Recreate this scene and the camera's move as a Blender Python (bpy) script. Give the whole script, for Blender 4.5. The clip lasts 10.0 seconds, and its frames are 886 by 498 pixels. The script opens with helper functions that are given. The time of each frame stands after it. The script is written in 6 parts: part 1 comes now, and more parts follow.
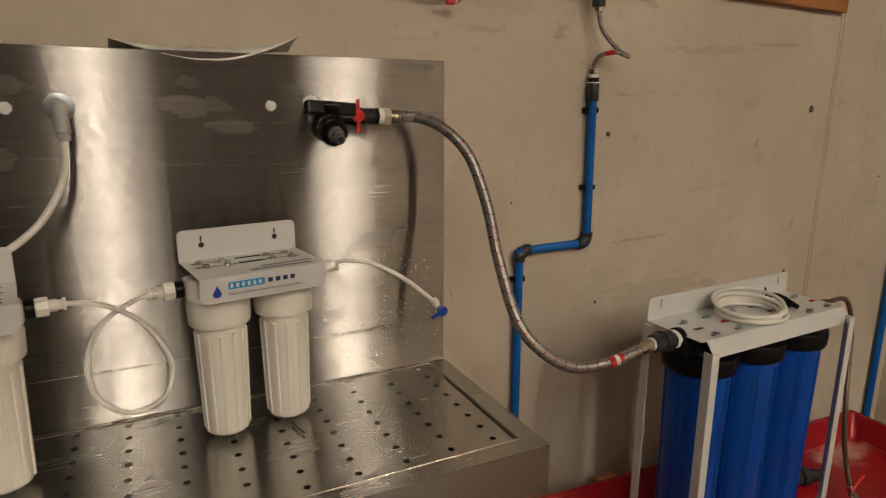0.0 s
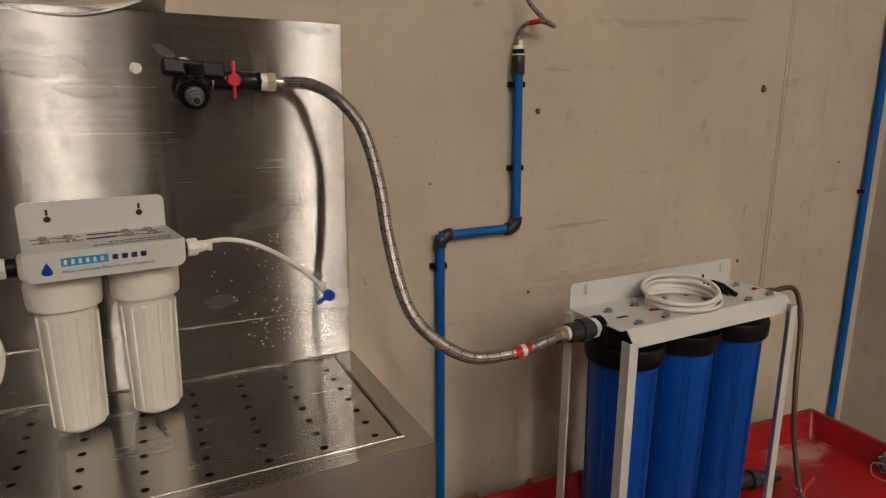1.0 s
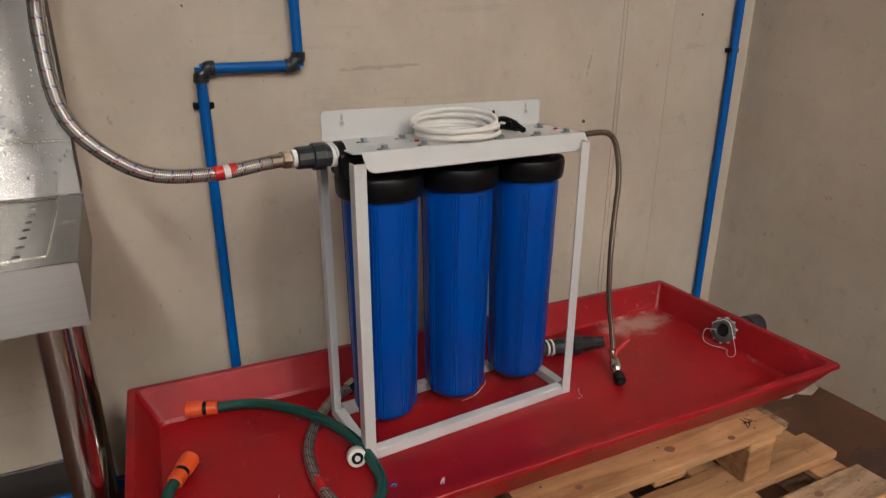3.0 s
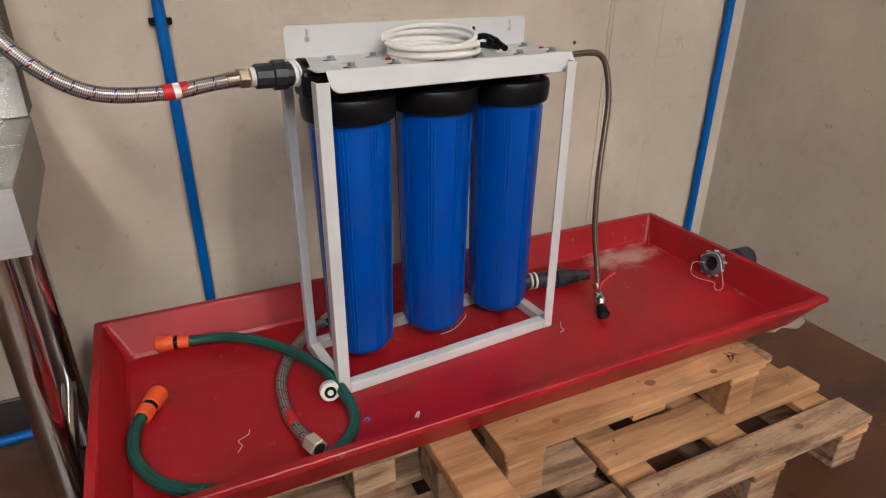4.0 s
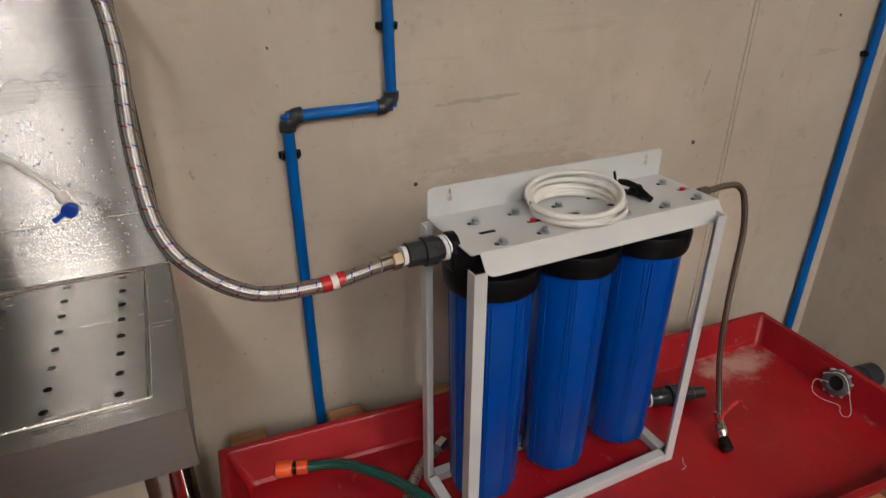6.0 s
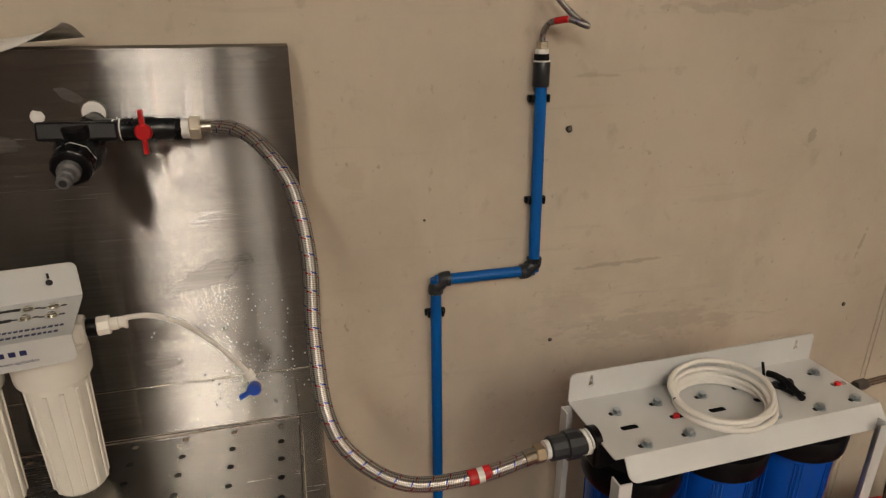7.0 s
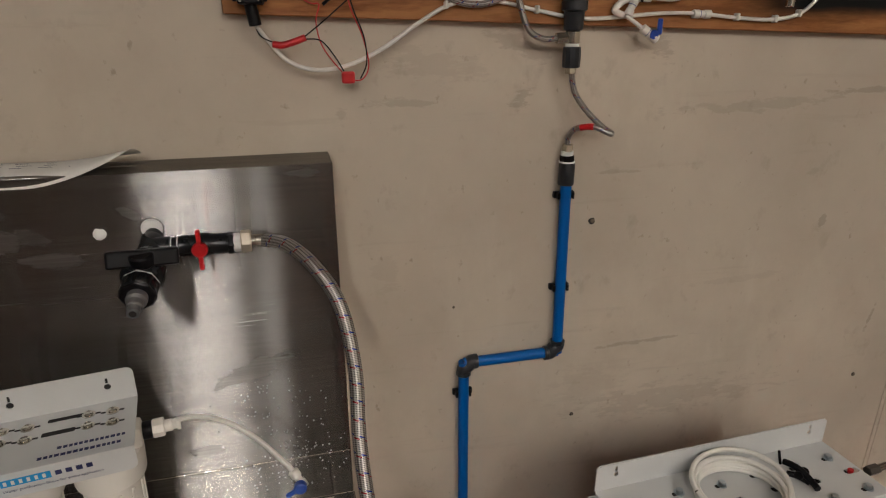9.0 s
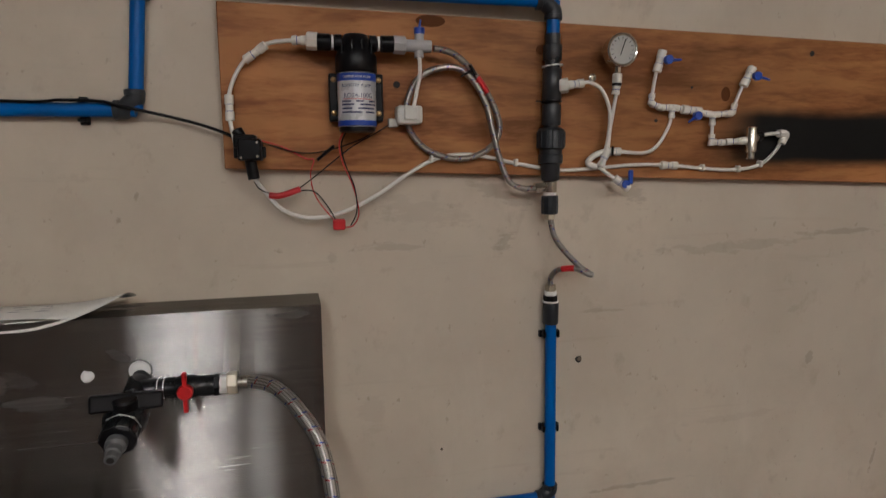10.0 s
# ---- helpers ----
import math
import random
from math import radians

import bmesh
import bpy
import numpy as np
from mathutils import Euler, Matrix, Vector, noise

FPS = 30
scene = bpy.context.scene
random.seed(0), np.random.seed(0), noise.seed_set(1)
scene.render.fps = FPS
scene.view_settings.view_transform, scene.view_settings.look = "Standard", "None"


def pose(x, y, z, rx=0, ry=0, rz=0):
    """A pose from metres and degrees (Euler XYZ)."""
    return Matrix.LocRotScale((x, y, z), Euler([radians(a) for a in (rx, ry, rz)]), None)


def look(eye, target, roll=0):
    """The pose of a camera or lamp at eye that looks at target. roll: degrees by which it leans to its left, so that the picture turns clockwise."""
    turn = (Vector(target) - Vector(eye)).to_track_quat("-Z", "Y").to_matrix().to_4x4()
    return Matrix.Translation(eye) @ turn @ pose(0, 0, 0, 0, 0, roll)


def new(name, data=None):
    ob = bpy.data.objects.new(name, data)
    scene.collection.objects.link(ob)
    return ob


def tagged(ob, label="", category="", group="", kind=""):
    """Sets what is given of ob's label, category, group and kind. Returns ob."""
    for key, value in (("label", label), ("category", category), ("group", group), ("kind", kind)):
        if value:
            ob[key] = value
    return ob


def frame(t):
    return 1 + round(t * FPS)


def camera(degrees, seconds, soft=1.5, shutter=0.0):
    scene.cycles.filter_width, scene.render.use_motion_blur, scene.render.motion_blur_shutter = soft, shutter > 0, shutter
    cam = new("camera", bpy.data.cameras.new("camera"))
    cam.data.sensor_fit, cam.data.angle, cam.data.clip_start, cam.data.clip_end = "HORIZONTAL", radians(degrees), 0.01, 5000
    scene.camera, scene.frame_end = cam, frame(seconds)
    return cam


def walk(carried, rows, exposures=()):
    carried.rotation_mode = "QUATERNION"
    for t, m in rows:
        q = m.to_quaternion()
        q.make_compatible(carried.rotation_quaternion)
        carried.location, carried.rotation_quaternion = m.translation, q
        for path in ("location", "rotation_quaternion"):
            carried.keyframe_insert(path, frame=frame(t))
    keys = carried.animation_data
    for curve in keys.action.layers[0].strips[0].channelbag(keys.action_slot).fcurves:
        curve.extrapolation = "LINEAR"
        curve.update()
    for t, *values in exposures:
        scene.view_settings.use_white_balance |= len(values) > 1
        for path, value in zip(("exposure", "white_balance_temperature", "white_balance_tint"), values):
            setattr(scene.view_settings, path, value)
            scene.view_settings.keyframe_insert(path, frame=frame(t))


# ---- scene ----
cam = camera(71.6, 10.0, soft=1.15, shutter=0.2)
PATH = [
    (0, (0.15, 0.021, 1.456), (0.921, 1.81, 1.004), 0.2),
    (0.5, (0.287, 0.015, 1.402), (1.058, 1.808, 0.966), 0.1),
    (1, (0.398, 0.034, 1.378), (1.175, 1.823, 0.939), 0.2),
    (1.5, (0.502, 0.043, 1.346), (1.307, 1.822, 0.913), 0.0),
    (2, (0.665, 0.007, 1.307), (1.49, 1.774, 0.863), 0.0),
    (2.5, (0.813, -0.05, 1.231), (1.64, 1.699, 0.725), 0.2),
    (3, (0.907, -0.077, 1.127), (1.717, 1.63, 0.473), 0.3),
    (3.2, (0.929, -0.075, 1.094), (1.742, 1.613, 0.394), 0.6),
    (4.3, (0.974, -0.021, 1.094), (1.756, 1.598, 0.219), 0.4),
    (4.5, (0.968, -0.005, 1.105), (1.754, 1.611, 0.228), 0.5),
    (5, (0.969, 0.012, 1.138), (1.737, 1.639, 0.264), 0.4),
    (5.2, (0.939, 0.048, 1.15), (1.73, 1.677, 0.302), 0.1),
    (6.5, (0.848, 0.253, 1.543), (1.339, 1.963, 0.629), 0.3),
    (7, (0.8, 0.265, 1.617), (1.164, 2.094, 0.897), -0.1),
    (7.5, (0.765, 0.271, 1.669), (1.128, 2.112, 0.975), 0.1),
    (8, (0.756, 0.283, 1.709), (1.117, 2.126, 1.022), -0.1),
    (8.5, (0.761, 0.289, 1.771), (1.12, 2.13, 1.076), -0.1),
    (9, (0.738, 0.278, 1.804), (1.102, 2.119, 1.114), -0.1),
    (9.5, (0.718, 0.267, 1.821), (1.102, 2.148, 1.26), -0.2),
    (10, (0.763, 0.247, 1.833), (1.145, 2.189, 1.549), -0.3),
]
EXPOSURES = [
    (0.0, -0.18, 7100, 10), (1.0, -0.12, 6600, 10), (1.5, -0.1, 6450, 10), (2.0, 0.0, 6300, 10), (2.5, -0.02, 6050, 10), (3.0, 0.28, 5900, 10),
    (4.5, 0.66, 5700, 10), (5.0, 0.66, 5700, 10), (6.5, 0.02, 6200, 10), (7.0, 0.02, 6700, 10), (7.5, 0.0, 7200, 10), (8.5, -0.15, 6600, 10), (9.0, -0.17, 6050, 10), (9.5, -0.18, 5850, 10), (10.0, -0.22, 5720, 10),
]
walk(cam, [(t, look(eye, target, roll)) for t, eye, target, roll in PATH], EXPOSURES)

# ---- light ----
world = bpy.data.worlds.new("room_dark")
scene.world = world
world.use_nodes = True
world.node_tree.nodes["Background"].inputs[0].default_value = (1.0, 0.93, 0.84, 1)
world.node_tree.nodes["Background"].inputs[1].default_value = 0.02
CEIL = 3.6
# two rows of tube lights run away from the wall, square to the table
LAMPS = [(-0.082, -2.33), (0.12, -3.84), (0.58, -7.3), (2.07, -2.33), (2.29, -3.84)]
LAMP_TURN = 7.6
TUBE_GLOW = 116.0


# ---- helpers of this scene ----
def bm_box(x0, y0, z0, x1, y1, z1, bevel=0.0, seg=2):
    bm = bmesh.new()
    bmesh.ops.create_cube(bm, size=1.0)
    bmesh.ops.transform(bm, matrix=Matrix.Translation(((x0 + x1) / 2, (y0 + y1) / 2, (z0 + z1) / 2)) @ Matrix.Diagonal((abs(x1 - x0), abs(y1 - y0), abs(z1 - z0), 1)), verts=bm.verts)
    if bevel:
        bmesh.ops.bevel(bm, geom=bm.edges[:], offset=bevel, segments=seg, affect="EDGES", profile=0.5)
    return bm


def axis_matrix(p0, p1):
    d = Vector(p1) - Vector(p0)
    return Matrix.Translation(p0) @ d.to_track_quat("Z", "Y").to_matrix().to_4x4()


def bm_lathe(profile, p0=(0, 0, 0), p1=(0, 0, 1), seg=28, flats=False):
    """A body turned round the line p0 to p1; profile: rows of radius and distance along it."""
    bm = bmesh.new()
    m = axis_matrix(p0, p1)
    rings = []
    for r, h in profile:
        rings.append([bm.verts.new(m @ Vector((r * math.cos(2 * math.pi * k / seg), r * math.sin(2 * math.pi * k / seg), h))) for k in range(seg)])
    for a, b in zip(rings, rings[1:]):
        for k in range(seg):
            f = bm.faces.new((a[k], a[(k + 1) % seg], b[(k + 1) % seg], b[k]))
            f.smooth = not flats
    bm.faces.new(rings[0][::-1])
    bm.faces.new(rings[-1])
    # keep turned steps crisp: hard edges where the outline bends sharply
    for i, loop in enumerate(rings):
        if 0 < i < len(rings) - 1:
            (r0, h0), (r1, h1), (r2, h2) = profile[i - 1:i + 2]
            bend = abs(math.atan2(r2 - r1, h2 - h1) - math.atan2(r1 - r0, h1 - h0))
            if bend < radians(38):
                continue
        for k in range(seg):
            bm.edges.get((loop[k], loop[(k + 1) % seg])).smooth = False
    return bm


def bm_cyl(p0, p1, r, r1=None, seg=20, edge=0.0, flats=False):
    n = (Vector(p1) - Vector(p0)).length
    r1 = r if r1 is None else r1
    if edge:
        rows = [(r - edge, 0), (r, edge), (r1, n - edge), (r1 - edge, n)]
    else:
        rows = [(r, 0), (r1, n)]
    return bm_lathe(rows, p0, p1, seg, flats)


def spline(pts, steps=8, closed=False):
    pts = [Vector(p) for p in pts]
    out = []
    n = len(pts)
    for i in range(n if closed else n - 1):
        if closed:
            a, b, c, d = pts[i - 1], pts[i], pts[(i + 1) % n], pts[(i + 2) % n]
        else:
            a, b, c, d = pts[max(i - 1, 0)], pts[i], pts[i + 1], pts[min(i + 2, n - 1)]
        for k in range(steps):
            t = k / steps
            out.append(0.5 * (2 * b + (c - a) * t + (2 * a - 5 * b + 4 * c - d) * t * t + (3 * b - a - 3 * c + d) * t ** 3))
    if not closed:
        out.append(pts[-1])
    return out


def bm_tube(pts, r, seg=12, steps=8, smooth=True, closed=False):
    """A hose along the points, with its length in the UV map."""
    path = spline(pts, steps, closed) if smooth else [Vector(p) for p in pts]
    bm = bmesh.new()
    uv = bm.loops.layers.uv.new("UVMap")
    n = len(path)
    up = None
    rings, lengths, s = [], [], 0.0
    for i, p in enumerate(path):
        if closed:
            d = (path[(i + 1) % n] - path[i - 1]).normalized()
        else:
            d = (path[min(i + 1, n - 1)] - path[max(i - 1, 0)]).normalized()
        if up is None:
            up = d.orthogonal().normalized()
        up = (up - d * up.dot(d)).normalized()
        side = d.cross(up)
        if i:
            s += (p - path[i - 1]).length
        lengths.append(s)
        rings.append([bm.verts.new(p + r * (math.cos(2 * math.pi * k / seg) * up + math.sin(2 * math.pi * k / seg) * side)) for k in range(seg)])
    for i in range(n if closed else n - 1):
        a, b = rings[i], rings[(i + 1) % n]
        la, lb = lengths[i], lengths[(i + 1) % n] if i + 1 < n else lengths[-1] + 0.01
        for k in range(seg):
            f = bm.faces.new((a[k], a[(k + 1) % seg], b[(k + 1) % seg], b[k]))
            f.smooth = True
            for loop, (u, v) in zip(f.loops, ((k, la), (k + 1, la), (k + 1, lb), (k, lb))):
                loop[uv].uv = (u / seg, v)
    if not closed:
        bm.faces.new(rings[0][::-1])
        bm.faces.new(rings[-1])
    return bm


def bm_sheet(outline, thick, holes=(), m=None):
    """A flat plate from an outline in x, y, with holes cut through, thick along z; m places it."""
    bm = bmesh.new()
    edges = []
    for loop in (outline, *holes):
        vs = [bm.verts.new((x, y, 0)) for x, y in loop]
        edges += [bm.edges.new((a, b)) for a, b in zip(vs, vs[1:] + vs[:1])]
    bmesh.ops.triangle_fill(bm, edges=edges, use_beauty=True, use_dissolve=False)
    if bm.faces and sum(f.normal.z for f in bm.faces) < 0:
        bmesh.ops.reverse_faces(bm, faces=bm.faces)
    made = bmesh.ops.extrude_face_region(bm, geom=bm.faces[:])
    bmesh.ops.translate(bm, vec=(0, 0, -thick), verts=[v for v in made["geom"] if isinstance(v, bmesh.types.BMVert)])
    bmesh.ops.recalc_face_normals(bm, faces=bm.faces)
    if m is not None:
        bmesh.ops.transform(bm, matrix=m, verts=bm.verts)
    return bm


def rounded(x0, y0, x1, y1, r, corners=(1, 1, 1, 1), n=5):
    """An outline with rounded corners; corners: at x0y0, x1y0, x1y1, x0y1."""
    out = []
    for (cx, cy, a0), on in zip(((x0 + r, y0 + r, 180), (x1 - r, y0 + r, 270), (x1 - r, y1 - r, 0), (x0 + r, y1 - r, 90)), corners):
        if on:
            out += [(cx + r * math.cos(radians(a0 + 90 * k / n)), cy + r * math.sin(radians(a0 + 90 * k / n))) for k in range(n + 1)]
        else:
            out.append((cx + r * (1 if cx > (x0 + x1) / 2 else -1), cy + r * (1 if cy > (y0 + y1) / 2 else -1)))
    return out


def ring(x, y, r, n=12, squash=1.0):
    return [(x + r * math.cos(2 * math.pi * k / n), y + r * squash * math.sin(2 * math.pi * k / n)) for k in range(n)]


def join(*parts):
    out = bmesh.new()
    out.loops.layers.uv.new("UVMap")
    for bm in parts:
        me = bpy.data.meshes.new("tmp")
        bm.to_mesh(me)
        bm.free()
        out.from_mesh(me)
        bpy.data.meshes.remove(me)
    return out


ROOT = {}


# the table and splashback stand a little askew to the wall
SPIN = Matrix.Translation((0.754, 1.442, 0)) @ pose(0, 0, 0, 0, 0, 2.8) @ Matrix.Translation((-0.754, -1.442, 0))


def thing(name, label, category, at=(0, 0, 0), turn=0.0, group="", kind="", local=False, askew=False):
    """A top-level thing: an Empty at its base. local: its parts are given in its own axes."""
    ob = new(name)
    ob.empty_display_size = 0.05
    ob.matrix_basis = pose(*at, 0, 0, turn)
    ROOT[ob] = Matrix() if local else ob.matrix_basis.inverted()
    if askew:
        ob.matrix_basis = SPIN @ ob.matrix_basis
    return tagged(ob, label, category, group, kind)


def part(name, bm, material, parent=None, label=""):
    if parent is not None:
        bmesh.ops.transform(bm, matrix=ROOT[parent], verts=bm.verts)
    me = bpy.data.meshes.new(name)
    bm.to_mesh(me)
    bm.free()
    me.materials.append(material)
    ob = new(name, me)
    if parent is not None:
        ob.parent = parent
        ROOT[ob] = ROOT[parent]
    return tagged(ob, label)


def solid(name, bm, material, label, category, group="", kind=""):
    """A thing that is one mesh."""
    return tagged(part(name, bm, material), label, category, group, kind)


# ---- materials ----
def mat(name, base, rough=0.5, metal=0.0, vary=0.12, scale=6.0, fine=80.0, bump=0.1, stain=None, amount=0.35, coat=0.0, stretch=(1, 1, 1), rvary=0.12, scuffs=None, spec=0.5, marks=()):
    """A painted, moulded or cast surface: two scales of colour change, grain and uneven gloss."""
    m = bpy.data.materials.new(name)
    m.use_nodes = True
    t = m.node_tree
    p = t.nodes["Principled BSDF"]
    co = t.nodes.new("ShaderNodeTexCoord")
    mp = t.nodes.new("ShaderNodeMapping")
    mp.inputs["Scale"].default_value = stretch
    t.links.new(co.outputs["Object"], mp.inputs[0])
    n1, n2 = t.nodes.new("ShaderNodeTexNoise"), t.nodes.new("ShaderNodeTexNoise")
    for n, s, d in ((n1, scale, 6), (n2, fine, 4)):
        n.inputs["Scale"].default_value, n.inputs["Detail"].default_value = s, d
        t.links.new(mp.outputs[0], n.inputs["Vector"])
    ramp = t.nodes.new("ShaderNodeMapRange")
    ramp.inputs[1].default_value, ramp.inputs[2].default_value = 0.3, 0.7
    ramp.inputs[3].default_value, ramp.inputs[4].default_value = 1 - vary, 1 + vary * 0.6
    t.links.new(n1.outputs[0], ramp.inputs[0])
    mul = t.nodes.new("ShaderNodeMix")
    mul.data_type, mul.blend_type = "RGBA", "MULTIPLY"
    mul.inputs[0].default_value = 1.0
    mul.inputs[6].default_value = (*base, 1)
    t.links.new(ramp.outputs[0], mul.inputs[7])
    out = mul.outputs[2]
    if stain:
        n3 = t.nodes.new("ShaderNodeTexNoise")
        n3.inputs["Scale"].default_value, n3.inputs["Detail"].default_value, n3.inputs["Roughness"].default_value = scale * 0.6, 10, 0.7
        t.links.new(mp.outputs[0], n3.inputs["Vector"])
        r3 = t.nodes.new("ShaderNodeMapRange")
        r3.inputs[1].default_value, r3.inputs[2].default_value, r3.inputs[4].default_value = 0.52, 0.72, amount
        t.links.new(n3.outputs[0], r3.inputs[0])
        mx = t.nodes.new("ShaderNodeMix")
        mx.data_type = "RGBA"
        mx.inputs[7].default_value = (*stain, 1)
        t.links.new(r3.outputs[0], mx.inputs[0])
        t.links.new(out, mx.inputs[6])
        out = mx.outputs[2]
    for k, (vec, lo, hi, colour, strength) in enumerate(scuffs or ()):
        ms = t.nodes.new("ShaderNodeMapping")
        ms.inputs["Scale"].default_value, ms.inputs["Location"].default_value = vec, (k * 3.1, k * 1.7, k * 2.3)
        ms.inputs["Rotation"].default_value = (0, 0.06 * (k - 1), 0)
        t.links.new(co.outputs["Object"], ms.inputs[0])
        ns = t.nodes.new("ShaderNodeTexNoise")
        ns.inputs["Scale"].default_value, ns.inputs["Detail"].default_value, ns.inputs["Roughness"].default_value = 1.0, 8, 0.6
        t.links.new(ms.outputs[0], ns.inputs["Vector"])
        rs = t.nodes.new("ShaderNodeMapRange")
        rs.inputs[1].default_value, rs.inputs[2].default_value, rs.inputs[4].default_value = lo, hi, strength
        t.links.new(ns.outputs[0], rs.inputs[0])
        mx = t.nodes.new("ShaderNodeMix")
        mx.data_type = "RGBA"
        mx.inputs[7].default_value = (*colour, 1)
        t.links.new(rs.outputs[0], mx.inputs[0])
        t.links.new(out, mx.inputs[6])
        out = mx.outputs[2]
    if marks:
        mx = t.nodes.new("ShaderNodeMix")
        mx.data_type = "RGBA"
        mx.inputs[7].default_value = (0.2, 0.155, 0.11, 1)
        t.links.new(smears(t, co.outputs["Object"], [(*q[:5], q[5] * 0.7) for q in marks], 1.9, 30.0), mx.inputs[0])
        t.links.new(out, mx.inputs[6])
        out = mx.outputs[2]
    t.links.new(out, p.inputs["Base Color"])
    rr = t.nodes.new("ShaderNodeMapRange")
    rr.inputs[3].default_value, rr.inputs[4].default_value = max(0.03, rough - rvary), min(1, rough + rvary)
    t.links.new(n1.outputs[0], rr.inputs[0])
    t.links.new(rr.outputs[0], p.inputs["Roughness"])
    p.inputs["Metallic"].default_value = metal
    p.inputs["Coat Weight"].default_value = coat
    p.inputs["Specular IOR Level"].default_value = spec
    if bump:
        b = t.nodes.new("ShaderNodeBump")
        b.inputs["Strength"].default_value, b.inputs["Distance"].default_value = bump, 0.002
        t.links.new(n2.outputs[0], b.inputs["Height"])
        t.links.new(b.outputs[0], p.inputs["Normal"])
    return m


def plain(name, base, rough=0.5, metal=0.0, spec=0.5):
    return mat(name, base, rough, metal, vary=0.06, scale=25, fine=200, bump=0.03, rvary=0.06, spec=spec)


def smears(t, coord, patches, ragged=0.9, scale=26.0):
    """Ragged smears as a mask: rows of x, z, half width, half height, turn in degrees and strength, in the x-z plane."""
    rough_edge = t.nodes.new("ShaderNodeTexNoise")
    rough_edge.inputs["Scale"].default_value, rough_edge.inputs["Detail"].default_value, rough_edge.inputs["Roughness"].default_value = scale, 7, 0.68
    squash = t.nodes.new("ShaderNodeMapping")
    squash.inputs["Scale"].default_value = (0.55, 1, 1.7)
    t.links.new(coord, squash.inputs[0])
    t.links.new(squash.outputs[0], rough_edge.inputs["Vector"])
    wobble = t.nodes.new("ShaderNodeMapRange")
    wobble.inputs[1].default_value, wobble.inputs[2].default_value = 0.3, 0.7
    wobble.inputs[3].default_value, wobble.inputs[4].default_value = -ragged / 2, ragged / 2
    t.links.new(rough_edge.outputs[0], wobble.inputs[0])
    total = None
    for x, z, w, h, turn, strength in patches:
        mp = t.nodes.new("ShaderNodeMapping")
        mp.vector_type = "TEXTURE"
        mp.inputs["Location"].default_value, mp.inputs["Rotation"].default_value, mp.inputs["Scale"].default_value = (x, 0, z), (0, -radians(turn), 0), (w, 50, h)
        t.links.new(coord, mp.inputs[0])
        far = t.nodes.new("ShaderNodeVectorMath")
        far.operation = "LENGTH"
        t.links.new(mp.outputs[0], far.inputs[0])
        add = t.nodes.new("ShaderNodeMath")
        t.links.new(far.outputs["Value"], add.inputs[0])
        t.links.new(wobble.outputs[0], add.inputs[1])
        k = t.nodes.new("ShaderNodeMapRange")
        k.inputs[1].default_value, k.inputs[2].default_value, k.inputs[3].default_value, k.inputs[4].default_value = 0.62, 1.05, strength, 0.0
        t.links.new(add.outputs[0], k.inputs[0])
        if total is None:
            total = k.outputs[0]
        else:
            mx = t.nodes.new("ShaderNodeMath")
            mx.operation = "MAXIMUM"
            t.links.new(total, mx.inputs[0])
            t.links.new(k.outputs[0], mx.inputs[1])
            total = mx.outputs[0]
    return total


